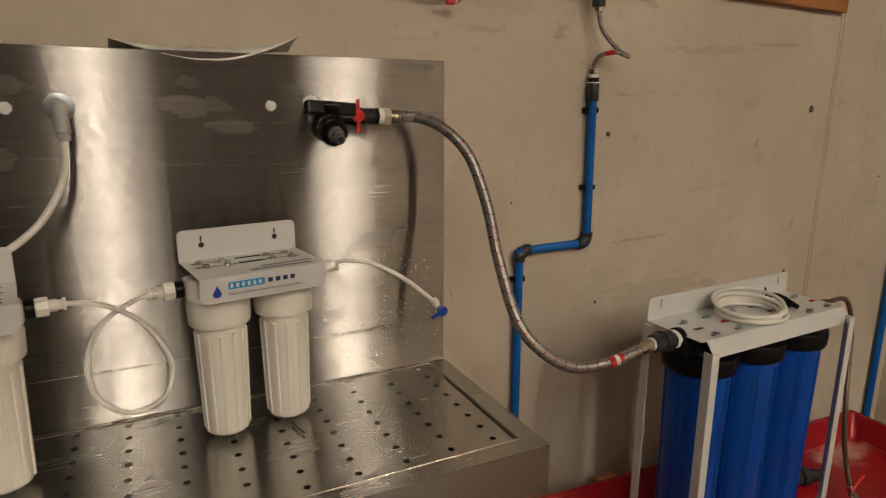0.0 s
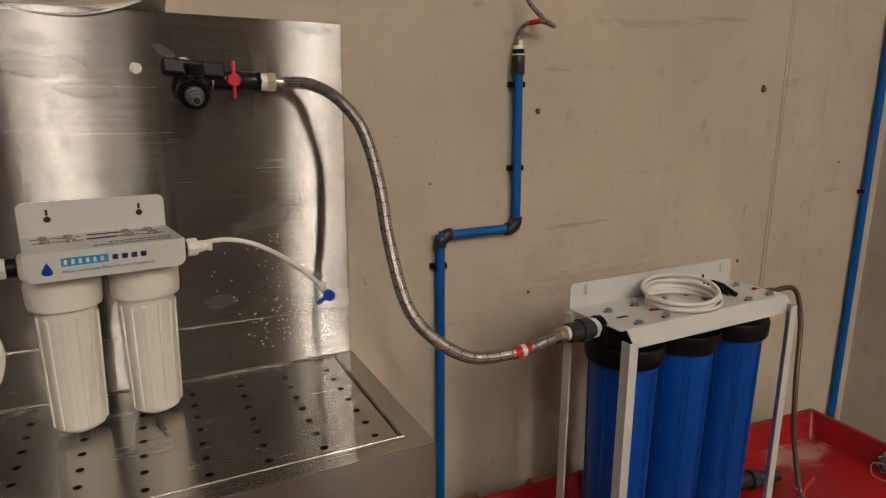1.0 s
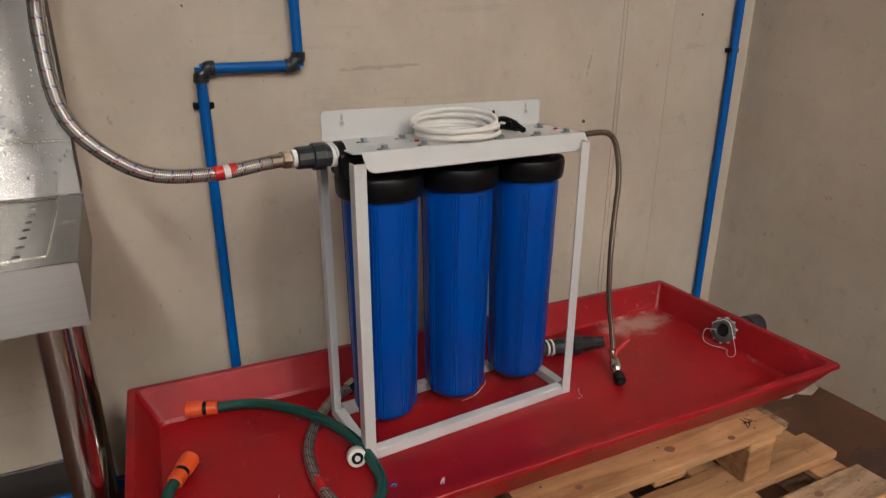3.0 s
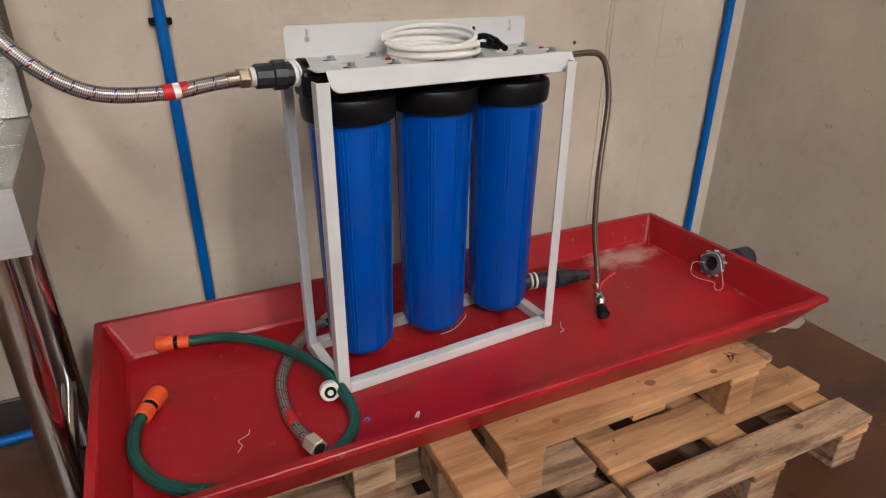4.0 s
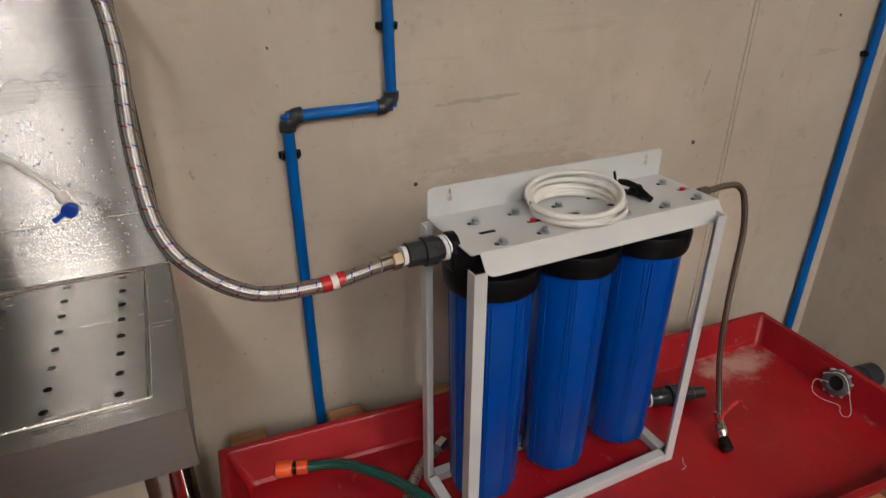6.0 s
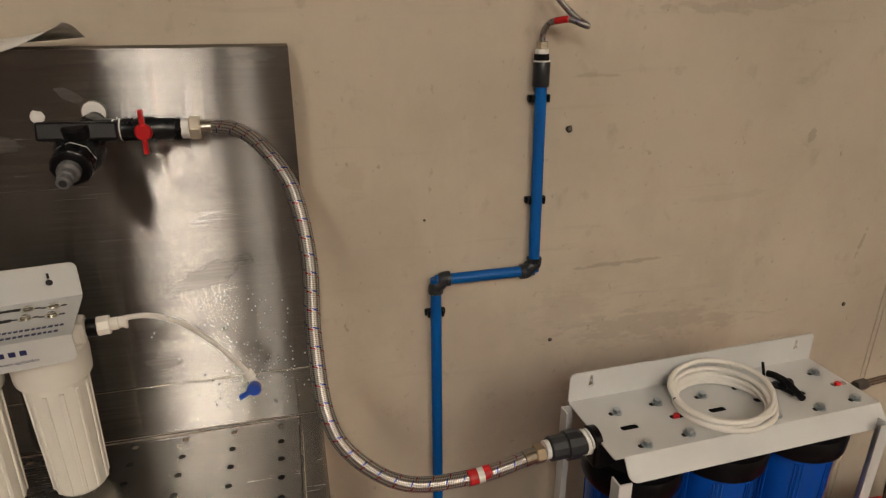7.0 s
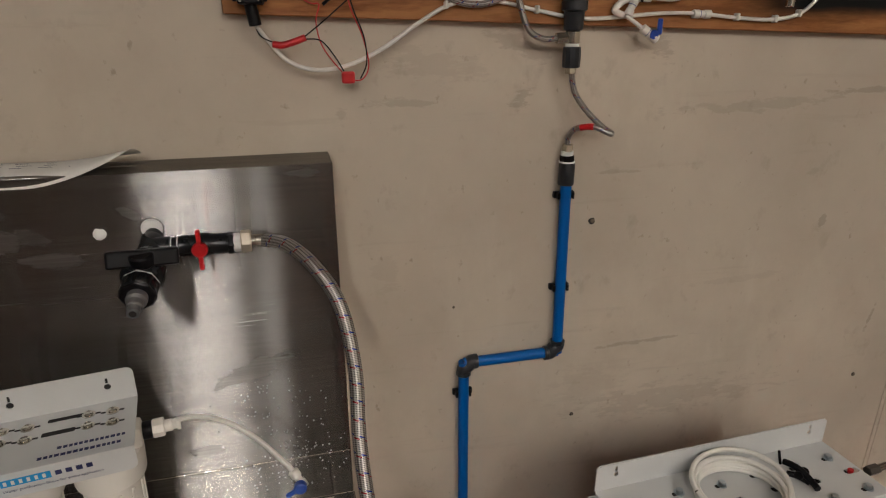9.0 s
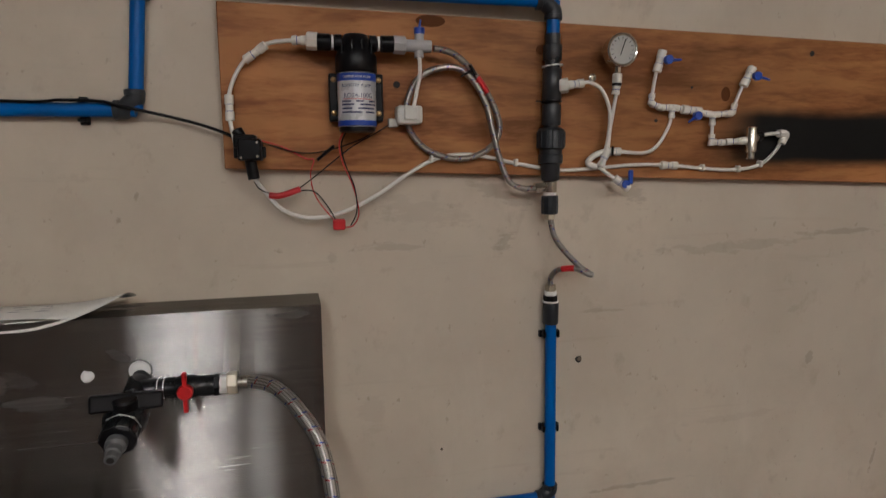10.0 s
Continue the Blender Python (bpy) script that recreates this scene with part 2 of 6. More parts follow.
def steel(name, axis, rough=0.3, stretched=0.8, tone=0.55, haze_share=0.1, patches=(), film=False, grained=1.0):
    """Brushed sheet steel: fine grain, a stretched gloss across it, rubbed patches or a film of water."""
    m = bpy.data.materials.new(name)
    m.use_nodes = True
    t = m.node_tree
    t.nodes.remove(t.nodes["Principled BSDF"])
    p = t.nodes.new("ShaderNodeBsdfAnisotropic")
    p.distribution = "BECKMANN"
    p.inputs["Anisotropy"].default_value = stretched
    haze = t.nodes.new("ShaderNodeBsdfAnisotropic")
    haze.distribution = "GGX"
    haze.inputs["Roughness"].default_value = 0.62
    both = t.nodes.new("ShaderNodeMixShader")
    t.links.new(p.outputs[0], both.inputs[1])
    t.links.new(haze.outputs[0], both.inputs[2])
    t.links.new(both.outputs[0], t.nodes["Material Output"].inputs["Surface"])
    tan = t.nodes.new("ShaderNodeTangent")
    tan.direction_type, tan.axis = "RADIAL", axis
    t.links.new(tan.outputs[0], p.inputs["Tangent"])
    co = t.nodes.new("ShaderNodeTexCoord")
    noises = []
    for vec, turn, detail, wear in (((4, 260, 260), 0.0, 3, 0.6), ((2.6, 5, 3.4), -0.35, 6, 0.55), ((7, 9, 5), 0.2, 2, 0.5), ((3, 60, 45), 0.12, 4, 0.7)):
        mp = t.nodes.new("ShaderNodeMapping")
        mp.inputs["Scale"].default_value, mp.inputs["Rotation"].default_value = vec, (0, turn, 0)
        t.links.new(co.outputs["Object"], mp.inputs[0])
        n = t.nodes.new("ShaderNodeTexNoise")
        n.inputs["Scale"].default_value, n.inputs["Detail"].default_value, n.inputs["Roughness"].default_value = 1.2, detail, wear
        t.links.new(mp.outputs[0], n.inputs["Vector"])
        noises.append(n.outputs[0])
    grain, cloud, film_noise, scratch = noises

    def ranged(src, a, b, lo, hi):
        r = t.nodes.new("ShaderNodeMapRange")
        for i, v in enumerate((a, b, lo, hi)):
            r.inputs[i + 1].default_value = v
        t.links.new(src, r.inputs[0])
        return r.outputs[0]

    def added(x, y):
        n = t.nodes.new("ShaderNodeMath")
        t.links.new(x, n.inputs[0])
        t.links.new(y, n.inputs[1])
        return n.outputs[0]

    gloss = added(ranged(cloud, 0.35, 0.65, rough - 0.004, rough + 0.004), ranged(grain, 0.3, 0.7, -0.01 * grained, 0.012 * grained))
    share = added(ranged(cloud, 0.3, 0.7, haze_share * 0.7, haze_share * 1.3), ranged(scratch, 0.68, 0.78, 0.0, 0.07))
    if film:
        gloss = added(gloss, ranged(film_noise, 0.5, 0.54, 0.0, 0.01))
        share = added(share, ranged(film_noise, 0.5, 0.54, 0.0, 0.03))
    if patches:
        share = added(share, smears(t, co.outputs["Object"], patches))
    t.links.new(gloss, p.inputs["Roughness"])
    t.links.new(share, both.inputs[0])
    mx = t.nodes.new("ShaderNodeMix")
    mx.data_type = "RGBA"
    lo, hi = tone * (1 - 0.3 * grained), tone * (1 + 0.22 * grained)
    mx.inputs[6].default_value, mx.inputs[7].default_value = (lo, lo * 0.965, lo * 0.92, 1), (hi, hi * 0.97, hi * 0.925, 1)
    t.links.new(added(ranged(grain, 0.3, 0.7, 0.0, 0.65), ranged(cloud, 0.35, 0.65, 0.0, 0.35)), mx.inputs[0])
    t.links.new(mx.outputs[2], p.inputs["Color"])
    t.links.new(mx.outputs[2], haze.inputs["Color"])
    return m


def braid(name, dark, light, metal, flecks=True, turns=4.0, pitch=90.0, rough=0.3):
    """A woven hose jacket: crossed strands along the hose, with red and blue tracer threads."""
    m = bpy.data.materials.new(name)
    m.use_nodes = True
    t = m.node_tree
    p = t.nodes["Principled BSDF"]
    uv = t.nodes.new("ShaderNodeUVMap")
    uv.uv_map = "UVMap"
    sep = t.nodes.new("ShaderNodeSeparateXYZ")
    t.links.new(uv.outputs[0], sep.inputs[0])

    def math_node(op, a, b=None):
        n = t.nodes.new("ShaderNodeMath")
        n.operation = op
        for i, v in enumerate((a, b)):
            if v is None:
                continue
            if isinstance(v, (int, float)):
                n.inputs[i].default_value = v
            else:
                t.links.new(v, n.inputs[i])
        return n.outputs[0]

    u = math_node("MULTIPLY", sep.outputs[0], turns)
    v = math_node("MULTIPLY", sep.outputs[1], pitch)
    s1 = math_node("SINE", math_node("MULTIPLY", math_node("ADD", u, v), 6.2832))
    s2 = math_node("SINE", math_node("MULTIPLY", math_node("SUBTRACT", u, v), 6.2832))
    weave = math_node("ADD", math_node("MULTIPLY", math_node("MULTIPLY", s1, s2), 0.5), 0.5)
    mx = t.nodes.new("ShaderNodeMix")
    mx.data_type = "RGBA"
    mx.inputs[6].default_value, mx.inputs[7].default_value = (*dark, 1), (*light, 1)
    t.links.new(weave, mx.inputs[0])
    out = mx.outputs[2]
    if flecks:
        for colour, off in (((0.3, 0.02, 0.03), 0.0), ((0.012, 0.035, 0.25), 0.5)):
            line = math_node("FRACT", math_node("ADD", math_node("ADD", sep.outputs[0], math_node("MULTIPLY", sep.outputs[1], 34.0)), off * 0.3))
            on = math_node("LESS_THAN", line, 0.08)
            dash = math_node("LESS_THAN", math_node("FRACT", math_node("ADD", math_node("MULTIPLY", sep.outputs[0], 4.0), off)), 0.5)
            k = t.nodes.new("ShaderNodeMix")
            k.data_type = "RGBA"
            k.inputs[7].default_value = (*colour, 1)
            t.links.new(math_node("MULTIPLY", on, dash), k.inputs[0])
            t.links.new(out, k.inputs[6])
            out = k.outputs[2]
    t.links.new(out, p.inputs["Base Color"])
    p.inputs["Metallic"].default_value, p.inputs["Roughness"].default_value = metal, rough
    b = t.nodes.new("ShaderNodeBump")
    b.inputs["Strength"].default_value, b.inputs["Distance"].default_value = 0.5, 0.0008
    t.links.new(weave, b.inputs["Height"])
    t.links.new(b.outputs[0], p.inputs["Normal"])
    return m


def timber(name, light, dark, rough=0.6, along=(1.2, 14, 14), coat=0.0, scale=2.0, sprayed=None, spec=0.5):
    """Sawn or varnished wood: bands along the grain, blotches and fine fibres."""
    m = bpy.data.materials.new(name)
    m.use_nodes = True
    t = m.node_tree
    p = t.nodes["Principled BSDF"]
    co = t.nodes.new("ShaderNodeTexCoord")
    info = t.nodes.new("ShaderNodeObjectInfo")
    add = t.nodes.new("ShaderNodeVectorMath")
    add.operation = "MULTIPLY_ADD"
    t.links.new(info.outputs["Random"], add.inputs[0])
    add.inputs[1].default_value = (7, 5, 9)
    t.links.new(co.outputs["Object"], add.inputs[2])
    mp = t.nodes.new("ShaderNodeMapping")
    mp.inputs["Scale"].default_value = along
    t.links.new(add.outputs[0], mp.inputs[0])
    n1, n2, n3 = (t.nodes.new("ShaderNodeTexNoise") for _ in range(3))
    for n, s, d, src in ((n1, scale, 5, mp), (n2, scale * 9, 6, mp), (n3, 4.0, 6, add)):
        n.inputs["Scale"].default_value, n.inputs["Detail"].default_value = s, d
        n.inputs["Distortion"].default_value = 0.6
        t.links.new(src.outputs[0], n.inputs["Vector"])
    mix = t.nodes.new("ShaderNodeMath")
    mix.operation = "MULTIPLY_ADD"
    mix.inputs[1].default_value = 0.35
    t.links.new(n2.outputs[0], mix.inputs[0])
    t.links.new(n1.outputs[0], mix.inputs[2])
    ramp = t.nodes.new("ShaderNodeValToRGB")
    ramp.color_ramp.elements[0].position, ramp.color_ramp.elements[0].color = 0.53, (*dark, 1)
    ramp.color_ramp.elements[1].position, ramp.color_ramp.elements[1].color = 0.78, (*light, 1)
    t.links.new(mix.outputs[0], ramp.inputs[0])
    r3 = t.nodes.new("ShaderNodeMapRange")
    r3.inputs[1].default_value, r3.inputs[2].default_value, r3.inputs[3].default_value, r3.inputs[4].default_value = 0.3, 0.7, 0.72, 1.12
    t.links.new(n3.outputs[0], r3.inputs[0])
    tone = t.nodes.new("ShaderNodeMapRange")
    tone.inputs[3].default_value, tone.inputs[4].default_value = 0.8, 1.1
    t.links.new(info.outputs["Random"], tone.inputs[0])
    mm = t.nodes.new("ShaderNodeMath")
    mm.operation = "MULTIPLY"
    t.links.new(r3.outputs[0], mm.inputs[0])
    t.links.new(tone.outputs[0], mm.inputs[1])
    mul = t.nodes.new("ShaderNodeMix")
    mul.data_type, mul.blend_type = "RGBA", "MULTIPLY"
    mul.inputs[0].default_value = 1.0
    t.links.new(ramp.outputs[0], mul.inputs[6])
    t.links.new(mm.outputs[0], mul.inputs[7])
    out = mul.outputs[2]
    if sprayed:
        # black spray paint with a soft, uneven edge
        sep = t.nodes.new("ShaderNodeSeparateXYZ")
        t.links.new(co.outputs["Object"], sep.inputs[0])
        masks = []
        for axis, a, b in sprayed:
            wob = t.nodes.new("ShaderNodeMath")
            wob.operation, wob.inputs[1].default_value = "MULTIPLY_ADD", 0.03
            t.links.new(n3.outputs[0], wob.inputs[0])
            t.links.new(sep.outputs[axis], wob.inputs[2])
            k = t.nodes.new("ShaderNodeMapRange")
            k.interpolation_type = "SMOOTHSTEP"
            k.inputs[1].default_value, k.inputs[2].default_value = a, b
            t.links.new(wob.outputs[0], k.inputs[0])
            masks.append(k.outputs[0])
        while len(masks) > 1:
            mm = t.nodes.new("ShaderNodeMath")
            mm.operation = "MULTIPLY"
            t.links.new(masks.pop(), mm.inputs[0])
            t.links.new(masks.pop(), mm.inputs[1])
            masks.append(mm.outputs[0])
        ink = t.nodes.new("ShaderNodeMix")
        ink.data_type = "RGBA"
        ink.inputs[7].default_value = (0.006, 0.006, 0.006, 1)
        t.links.new(masks[0], ink.inputs[0])
        t.links.new(out, ink.inputs[6])
        out = ink.outputs[2]
    t.links.new(out, p.inputs["Base Color"])
    p.inputs["Roughness"].default_value, p.inputs["Coat Weight"].default_value = rough, coat
    p.inputs["Specular IOR Level"].default_value = spec
    b = t.nodes.new("ShaderNodeBump")
    b.inputs["Strength"].default_value, b.inputs["Distance"].default_value = 0.25, 0.0015
    t.links.new(n2.outputs[0], b.inputs["Height"])
    t.links.new(b.outputs[0], p.inputs["Normal"])
    return m


GRIME = [(1.6, 0.875, 0.26, 0.045, 1, 0.28), (1.36, 0.93, 0.1, 0.06, 0, 0.16), (1.49, 1.05, 0.12, 0.006, 3, 0.5), (0.9, 1.652, 0.07, 0.01, 0, 0.35), (1.15, 1.655, 0.025, 0.02, 30, 0.45), (0.96, 1.725, 0.1, 0.03, -10, 0.2),
         (1.72, 1.63, 0.2, 0.014, 2, 0.3), (2.02, 1.657, 0.12, 0.008, 2, 0.5), (1.95, 1.342, 0.008, 0.028, -15, 0.5), (2.17, 1.05, 0.005, 0.04, -12, 0.55), (1.43, 1.77, 0.05, 0.025, -35, 0.45), (1.14, 1.77, 0.08, 0.02, -25, 0.35),
         (1.4, 1.49, 0.06, 0.005, 0, 0.35), (0.78, 1.63, 0.012, 0.02, 0, 0.3), (1.9, 1.47, 0.02, 0.012, 0, 0.25), (2.6, 1.1, 0.05, 0.01, 0, 0.3), (0.85, 1.29, 0.03, 0.05, 20, 0.15), (1.75, 1.2, 0.12, 0.012, 3, 0.16)]
WALL = mat("wall_paint", (0.55, 0.48, 0.385), 0.6, vary=0.16, scale=2.2, fine=45, bump=0.16, stain=(0.36, 0.3, 0.23), amount=0.35, marks=GRIME, scuffs=[((2.2, 3, 26), 0.62, 0.8, (0.27, 0.21, 0.15), 0.3), ((17, 17, 13), 0.6, 0.78, (0.25, 0.19, 0.13), 0.4), ((1.4, 1.4, 1.1), 0.5, 0.7, (0.42, 0.36, 0.28), 0.35), ((5, 5, 2), 0.58, 0.75, (0.62, 0.56, 0.47), 0.5), ((38, 38, 30), 0.64, 0.72, (0.22, 0.165, 0.11), 0.5), ((9, 9, 7), 0.5, 0.72, (0.44, 0.37, 0.285), 0.4)])
CEILING = mat("ceiling_paint", (0.3, 0.28, 0.25), 0.8, vary=0.05)
FLOOR = mat("floor_paint", (0.085, 0.034, 0.018), 0.36, vary=0.4, scale=5, fine=60, bump=0.3, stain=(0.045, 0.02, 0.014), amount=0.7, scuffs=[((3, 6, 4), 0.58, 0.6, (0.035, 0.02, 0.017), 0.8), ((14, 18, 10), 0.63, 0.7, (0.2, 0.12, 0.08), 0.5)])
# rubbed patches of the splashback, from its own base point
RUBBED = [(x + 0.1, z - 0.803, w, h, turn, k) for x, z, w, h, turn, k in (
    (0.57, 1.147, 0.085, 0.026, 18, 0.3), (0.47, 1.095, 0.06, 0.012, 14, 0.16), (0.255, 1.414, 0.065, 0.018, -4, 0.3), (0.235, 1.457, 0.04, 0.022, -15, 0.2),
    (0.173, 1.455, 0.062, 0.026, -4, 0.32), (0.18, 1.505, 0.035, 0.018, 0, 0.2), (-0.125, 1.49, 0.035, 0.03, -20, 0.25), (-0.146, 1.357, 0.03, 0.028, 0, 0.22),
    (0.455, 0.97, 0.05, 0.022, 5, 0.22), (0.394, 1.49, 0.03, 0.012, -35, 0.2), (0.563, 1.331, 0.03, 0.016, 0, 0.16), (0.2, 1.36, 0.012, 0.09, 12, 0.12), (0.7, 1.545, 0.05, 0.012, 0, 0.2))]
STEEL_UP = steel("steel_splash", "Z", 0.26, 0.88, 0.285, 0.06, RUBBED)
STEEL_APRON = steel("steel_apron", "Z", 0.36, 0.6, 0.4, 0.08, grained=0.3)
STEEL_TOP = steel("steel_top", "Y", 0.26, 0.55, 0.5, 0.17, film=True, grained=0.3)
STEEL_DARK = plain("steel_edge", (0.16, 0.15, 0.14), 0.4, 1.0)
CHROME = plain("steel_tube", (0.6, 0.58, 0.55), 0.14, 1.0)
BLACK = plain("black_plastic", (0.004, 0.004, 0.005), 0.34, spec=0.18)
# near-black colour stands in for the shade inside slots, bores and holes
HOLE_SHADE = plain("hole_shade", (0.012, 0.011, 0.01), 0.8)
WHITE_POWDER = mat("white_powder_coat", (0.6, 0.61, 0.605), 0.33, vary=0.04, scale=9, fine=300, bump=0.06)
WHITE_PLASTIC = mat("white_plastic", (0.76, 0.74, 0.68), 0.38, vary=0.04, scale=12, fine=150, bump=0.02)
WHITE_TUBE = plain("white_tube", (0.76, 0.74, 0.69), 0.35)
BLUE_PIPE = mat("blue_pipe", (0.0, 0.1, 0.38), 0.42, vary=0.08, scale=8, fine=90, bump=0.03, spec=0.25)
BLUE_SUMP = mat("blue_sump", (0.0, 0.058, 0.345), 0.3, spec=0.35, rvary=0.02, vary=0.02, scale=6, fine=120, bump=0.03)
TAP_PVC = mat("tap_pvc", (0.01, 0.0115, 0.013), 0.28, spec=0.3, vary=0.1, scale=14, fine=90, bump=0.04)
GREY_PVC = mat("grey_pvc", (0.022, 0.025, 0.029), 0.3, spec=0.4, vary=0.1, scale=14, fine=90, bump=0.04)
RED_TRAY = mat("red_tray", (0.3, 0.006, 0.011), 0.36, spec=0.3, vary=0.2, scale=5, fine=60, bump=0.08, stain=(0.34, 0.03, 0.032), amount=0.3, scuffs=[((9, 9, 9), 0.6, 0.8, (0.17, 0.004, 0.008), 0.6), ((40, 25, 30), 0.64, 0.74, (0.45, 0.2, 0.17), 0.4), ((3, 120, 60), 0.66, 0.74, (0.4, 0.09, 0.08), 0.5), ((110, 4, 60), 0.67, 0.74, (0.4, 0.1, 0.09), 0.4)])
RED = plain("red_plastic", (0.5, 0.012, 0.015), 0.35)
BLUE_LEVER = plain("blue_lever", (0.005, 0.05, 0.36), 0.35)
RING_BLUE = plain("ring_blue", (0.03, 0.07, 0.3), 0.4)
BRASS = plain("brass", (0.45, 0.31, 0.14), 0.3, 1.0)
NICKEL = plain("nickel", (0.62, 0.59, 0.52), 0.22, 1.0)
ZINC = plain("zinc_bolt", (0.5, 0.56, 0.6), 0.3, 1.0)
TARNISHED = plain("tarnished_brass", (0.42, 0.34, 0.24), 0.35, 0.9)
PALE_NUT = plain("pale_nickel_plate", (0.72, 0.65, 0.53), 0.42, 0.6)
PTFE = plain("thread_tape", (0.82, 0.82, 0.8), 0.6)
ORANGE = plain("orange_plastic", (0.75, 0.1, 0.02), 0.4)
BRAID = braid("steel_braid", (0.05, 0.047, 0.043), (0.66, 0.63, 0.59), 0.8, turns=7, pitch=170, rough=0.34)
BRAID_PLAIN = braid("steel_braid_plain", (0.07, 0.066, 0.06), (0.58, 0.55, 0.51), 0.8, True, turns=5, pitch=200)
BRAID_THIN = braid("steel_braid_worn", (0.06, 0.042, 0.03), (0.36, 0.29, 0.23), 0.8, False, turns=4, pitch=180)
GREEN_HOSE = braid("green_hose", (0.003, 0.03, 0.025), (0.01, 0.1, 0.075), 0.0, False, 5, 90, 0.35)
PINE = timber("pallet_pine", (0.52, 0.29, 0.14), (0.33, 0.16, 0.07), 0.65, along=(1.6, 16, 16), spec=0.25)
PINE_OLD = timber("pallet_weathered", (0.4, 0.265, 0.165), (0.17, 0.095, 0.055), 0.75, along=(2.6, 17, 17), spec=0.2)
BOARD = timber("board_varnished", (0.37, 0.165, 0.06), (0.185, 0.07, 0.023), 0.5, along=(1.3, 9, 8), coat=0.0, scale=2.2, sprayed=[(0, 0.17, 0.34), (2, 0.0, 0.032), (2, 0.15, 0.115)], spec=0.15)
TUBE = bpy.data.materials.new("lit_tube")
TUBE.use_nodes = True
TUBE.node_tree.nodes["Principled BSDF"].inputs["Base Color"].default_value = (0.9, 0.9, 0.88, 1)
TUBE.node_tree.nodes["Principled BSDF"].inputs["Emission Color"].default_value = (1.0, 0.9, 0.79, 1)
TUBE.node_tree.nodes["Principled BSDF"].inputs["Emission Strength"].default_value = TUBE_GLOW
PAPER = plain("paper", (0.75, 0.74, 0.7), 0.7)
# dark colour of the unseen walls stands in for a dim hall in reflections
DARK_WALL = mat("unseen_wall_dark", (0.1, 0.09, 0.08), 0.7, vary=0.2)

# ---- room ----
WY, WX = 1.53, 2.86
wall = tagged(part("wall_north", bm_box(-2.6, WY, -0.1, WX + 0.1, WY + 0.1, CEIL + 0.1), WALL), "beige painted wall, stained and drilled", "wall", kind="structure")
tagged(part("wall_east", bm_box(WX, -8.3, -0.1, WX + 0.1, WY, CEIL + 0.1), WALL), "beige painted side wall with scuffs", "wall", kind="structure")
# added unseen west and south walls, dark so the steel mirrors little light
tagged(part("wall_west", bm_box(-2.6, -8.3, -0.1, -2.5, WY, CEIL + 0.1), DARK_WALL), "unseen added wall, coloured dark to keep the steel's reflections dark", "wall", kind="structure")
tagged(part("wall_south", bm_box(-2.5, -8.3, -0.1, WX, -8.2, CEIL + 0.1), DARK_WALL), "unseen added wall, coloured dark to keep the steel's reflections dark", "wall", kind="structure")
tagged(part("floor", bm_box(-2.5, -8.2, -0.1, WX, WY, 0.0), FLOOR), "worn dark red-brown painted concrete floor", "floor", kind="structure")
tagged(part("ceiling", bm_box(-2.5, -8.2, CEIL, WX, WY, CEIL + 0.1), CEILING), "plain pale ceiling", "ceiling", kind="structure")

# ---- wash table with splashback ----
TX0, TX1, TY0, TY1, TZ = -1.0, 0.757, 0.946, 1.42, 0.803
table = thing("wash_table", "brushed stainless steel wash table on round tube legs against the wall", "table", (-0.1, 1.2, 0), askew=True)
IX0, IX1, IY0, IY1 = -0.95, 0.71, 0.995, 1.416
holes = []
for i in range(17):
    hx = 0.671 - i * 0.095
    for j in range(8):
        holes.append(ring(hx, 1.022 + j * 0.0535, 0.0068, 10))
part("rim", bm_sheet([(TX0, TY0), (TX1, TY0), (TX1, TY1), (TX0, TY1)], 0.0015, [[(IX0, IY0), (IX1, IY0), (IX1, IY1), (IX0, IY1)]], Matrix.Translation((0, 0, TZ))), STEEL_TOP, table)
part("perforated_panel", bm_sheet([(IX0 + 0.002, IY0 + 0.002), (IX1 - 0.002, IY0 + 0.002), (IX1 - 0.002, IY1 - 0.002), (IX0 + 0.002, IY1 - 0.002)], 0.0015, holes, Matrix.Translation((0, 0, TZ - 0.004))), STEEL_TOP, table, "perforated stainless steel drain panel, wet")
# solid block of darker steel below the panel, seen through its holes
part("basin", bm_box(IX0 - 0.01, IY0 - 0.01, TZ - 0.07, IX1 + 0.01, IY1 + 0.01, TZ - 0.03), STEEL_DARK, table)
part("panel_seam", bm_sheet([(IX0 - 0.0015, IY0 - 0.0015), (IX1 + 0.0015, IY0 - 0.0015), (IX1 + 0.0015, IY1 + 0.0015), (IX0 - 0.0015, IY1 + 0.0015)], 0.004, [[(IX0 + 0.001, IY0 + 0.001), (IX1 - 0.001, IY0 + 0.001), (IX1 - 0.001, IY1 - 0.001), (IX0 + 0.001, IY1 - 0.001)]], Matrix.Translation((0, 0, TZ - 0.006))), STEEL_DARK, table)
part("panel_bead", bm_cyl((IX1 + 0.004, IY0 - 0.003, TZ - 0.0005), (IX1 + 0.004, IY1, TZ - 0.0005), 0.0022, seg=8), NICKEL, table)
part("panel_bead", bm_cyl((IX0, IY0 - 0.004, TZ - 0.0005), (IX1 + 0.004, IY0 - 0.004, TZ - 0.0005), 0.0022, seg=8), NICKEL, table)
AP = 0.105
part("apron", bm_box(TX0, TY0, TZ - AP, TX1, TY0 + 0.0015, TZ - 0.0016), STEEL_APRON, table)
part("apron", bm_box(TX1 - 0.0015, TY0 + 0.0016, TZ - AP, TX1, TY1, TZ - 0.0016), STEEL_APRON, table)
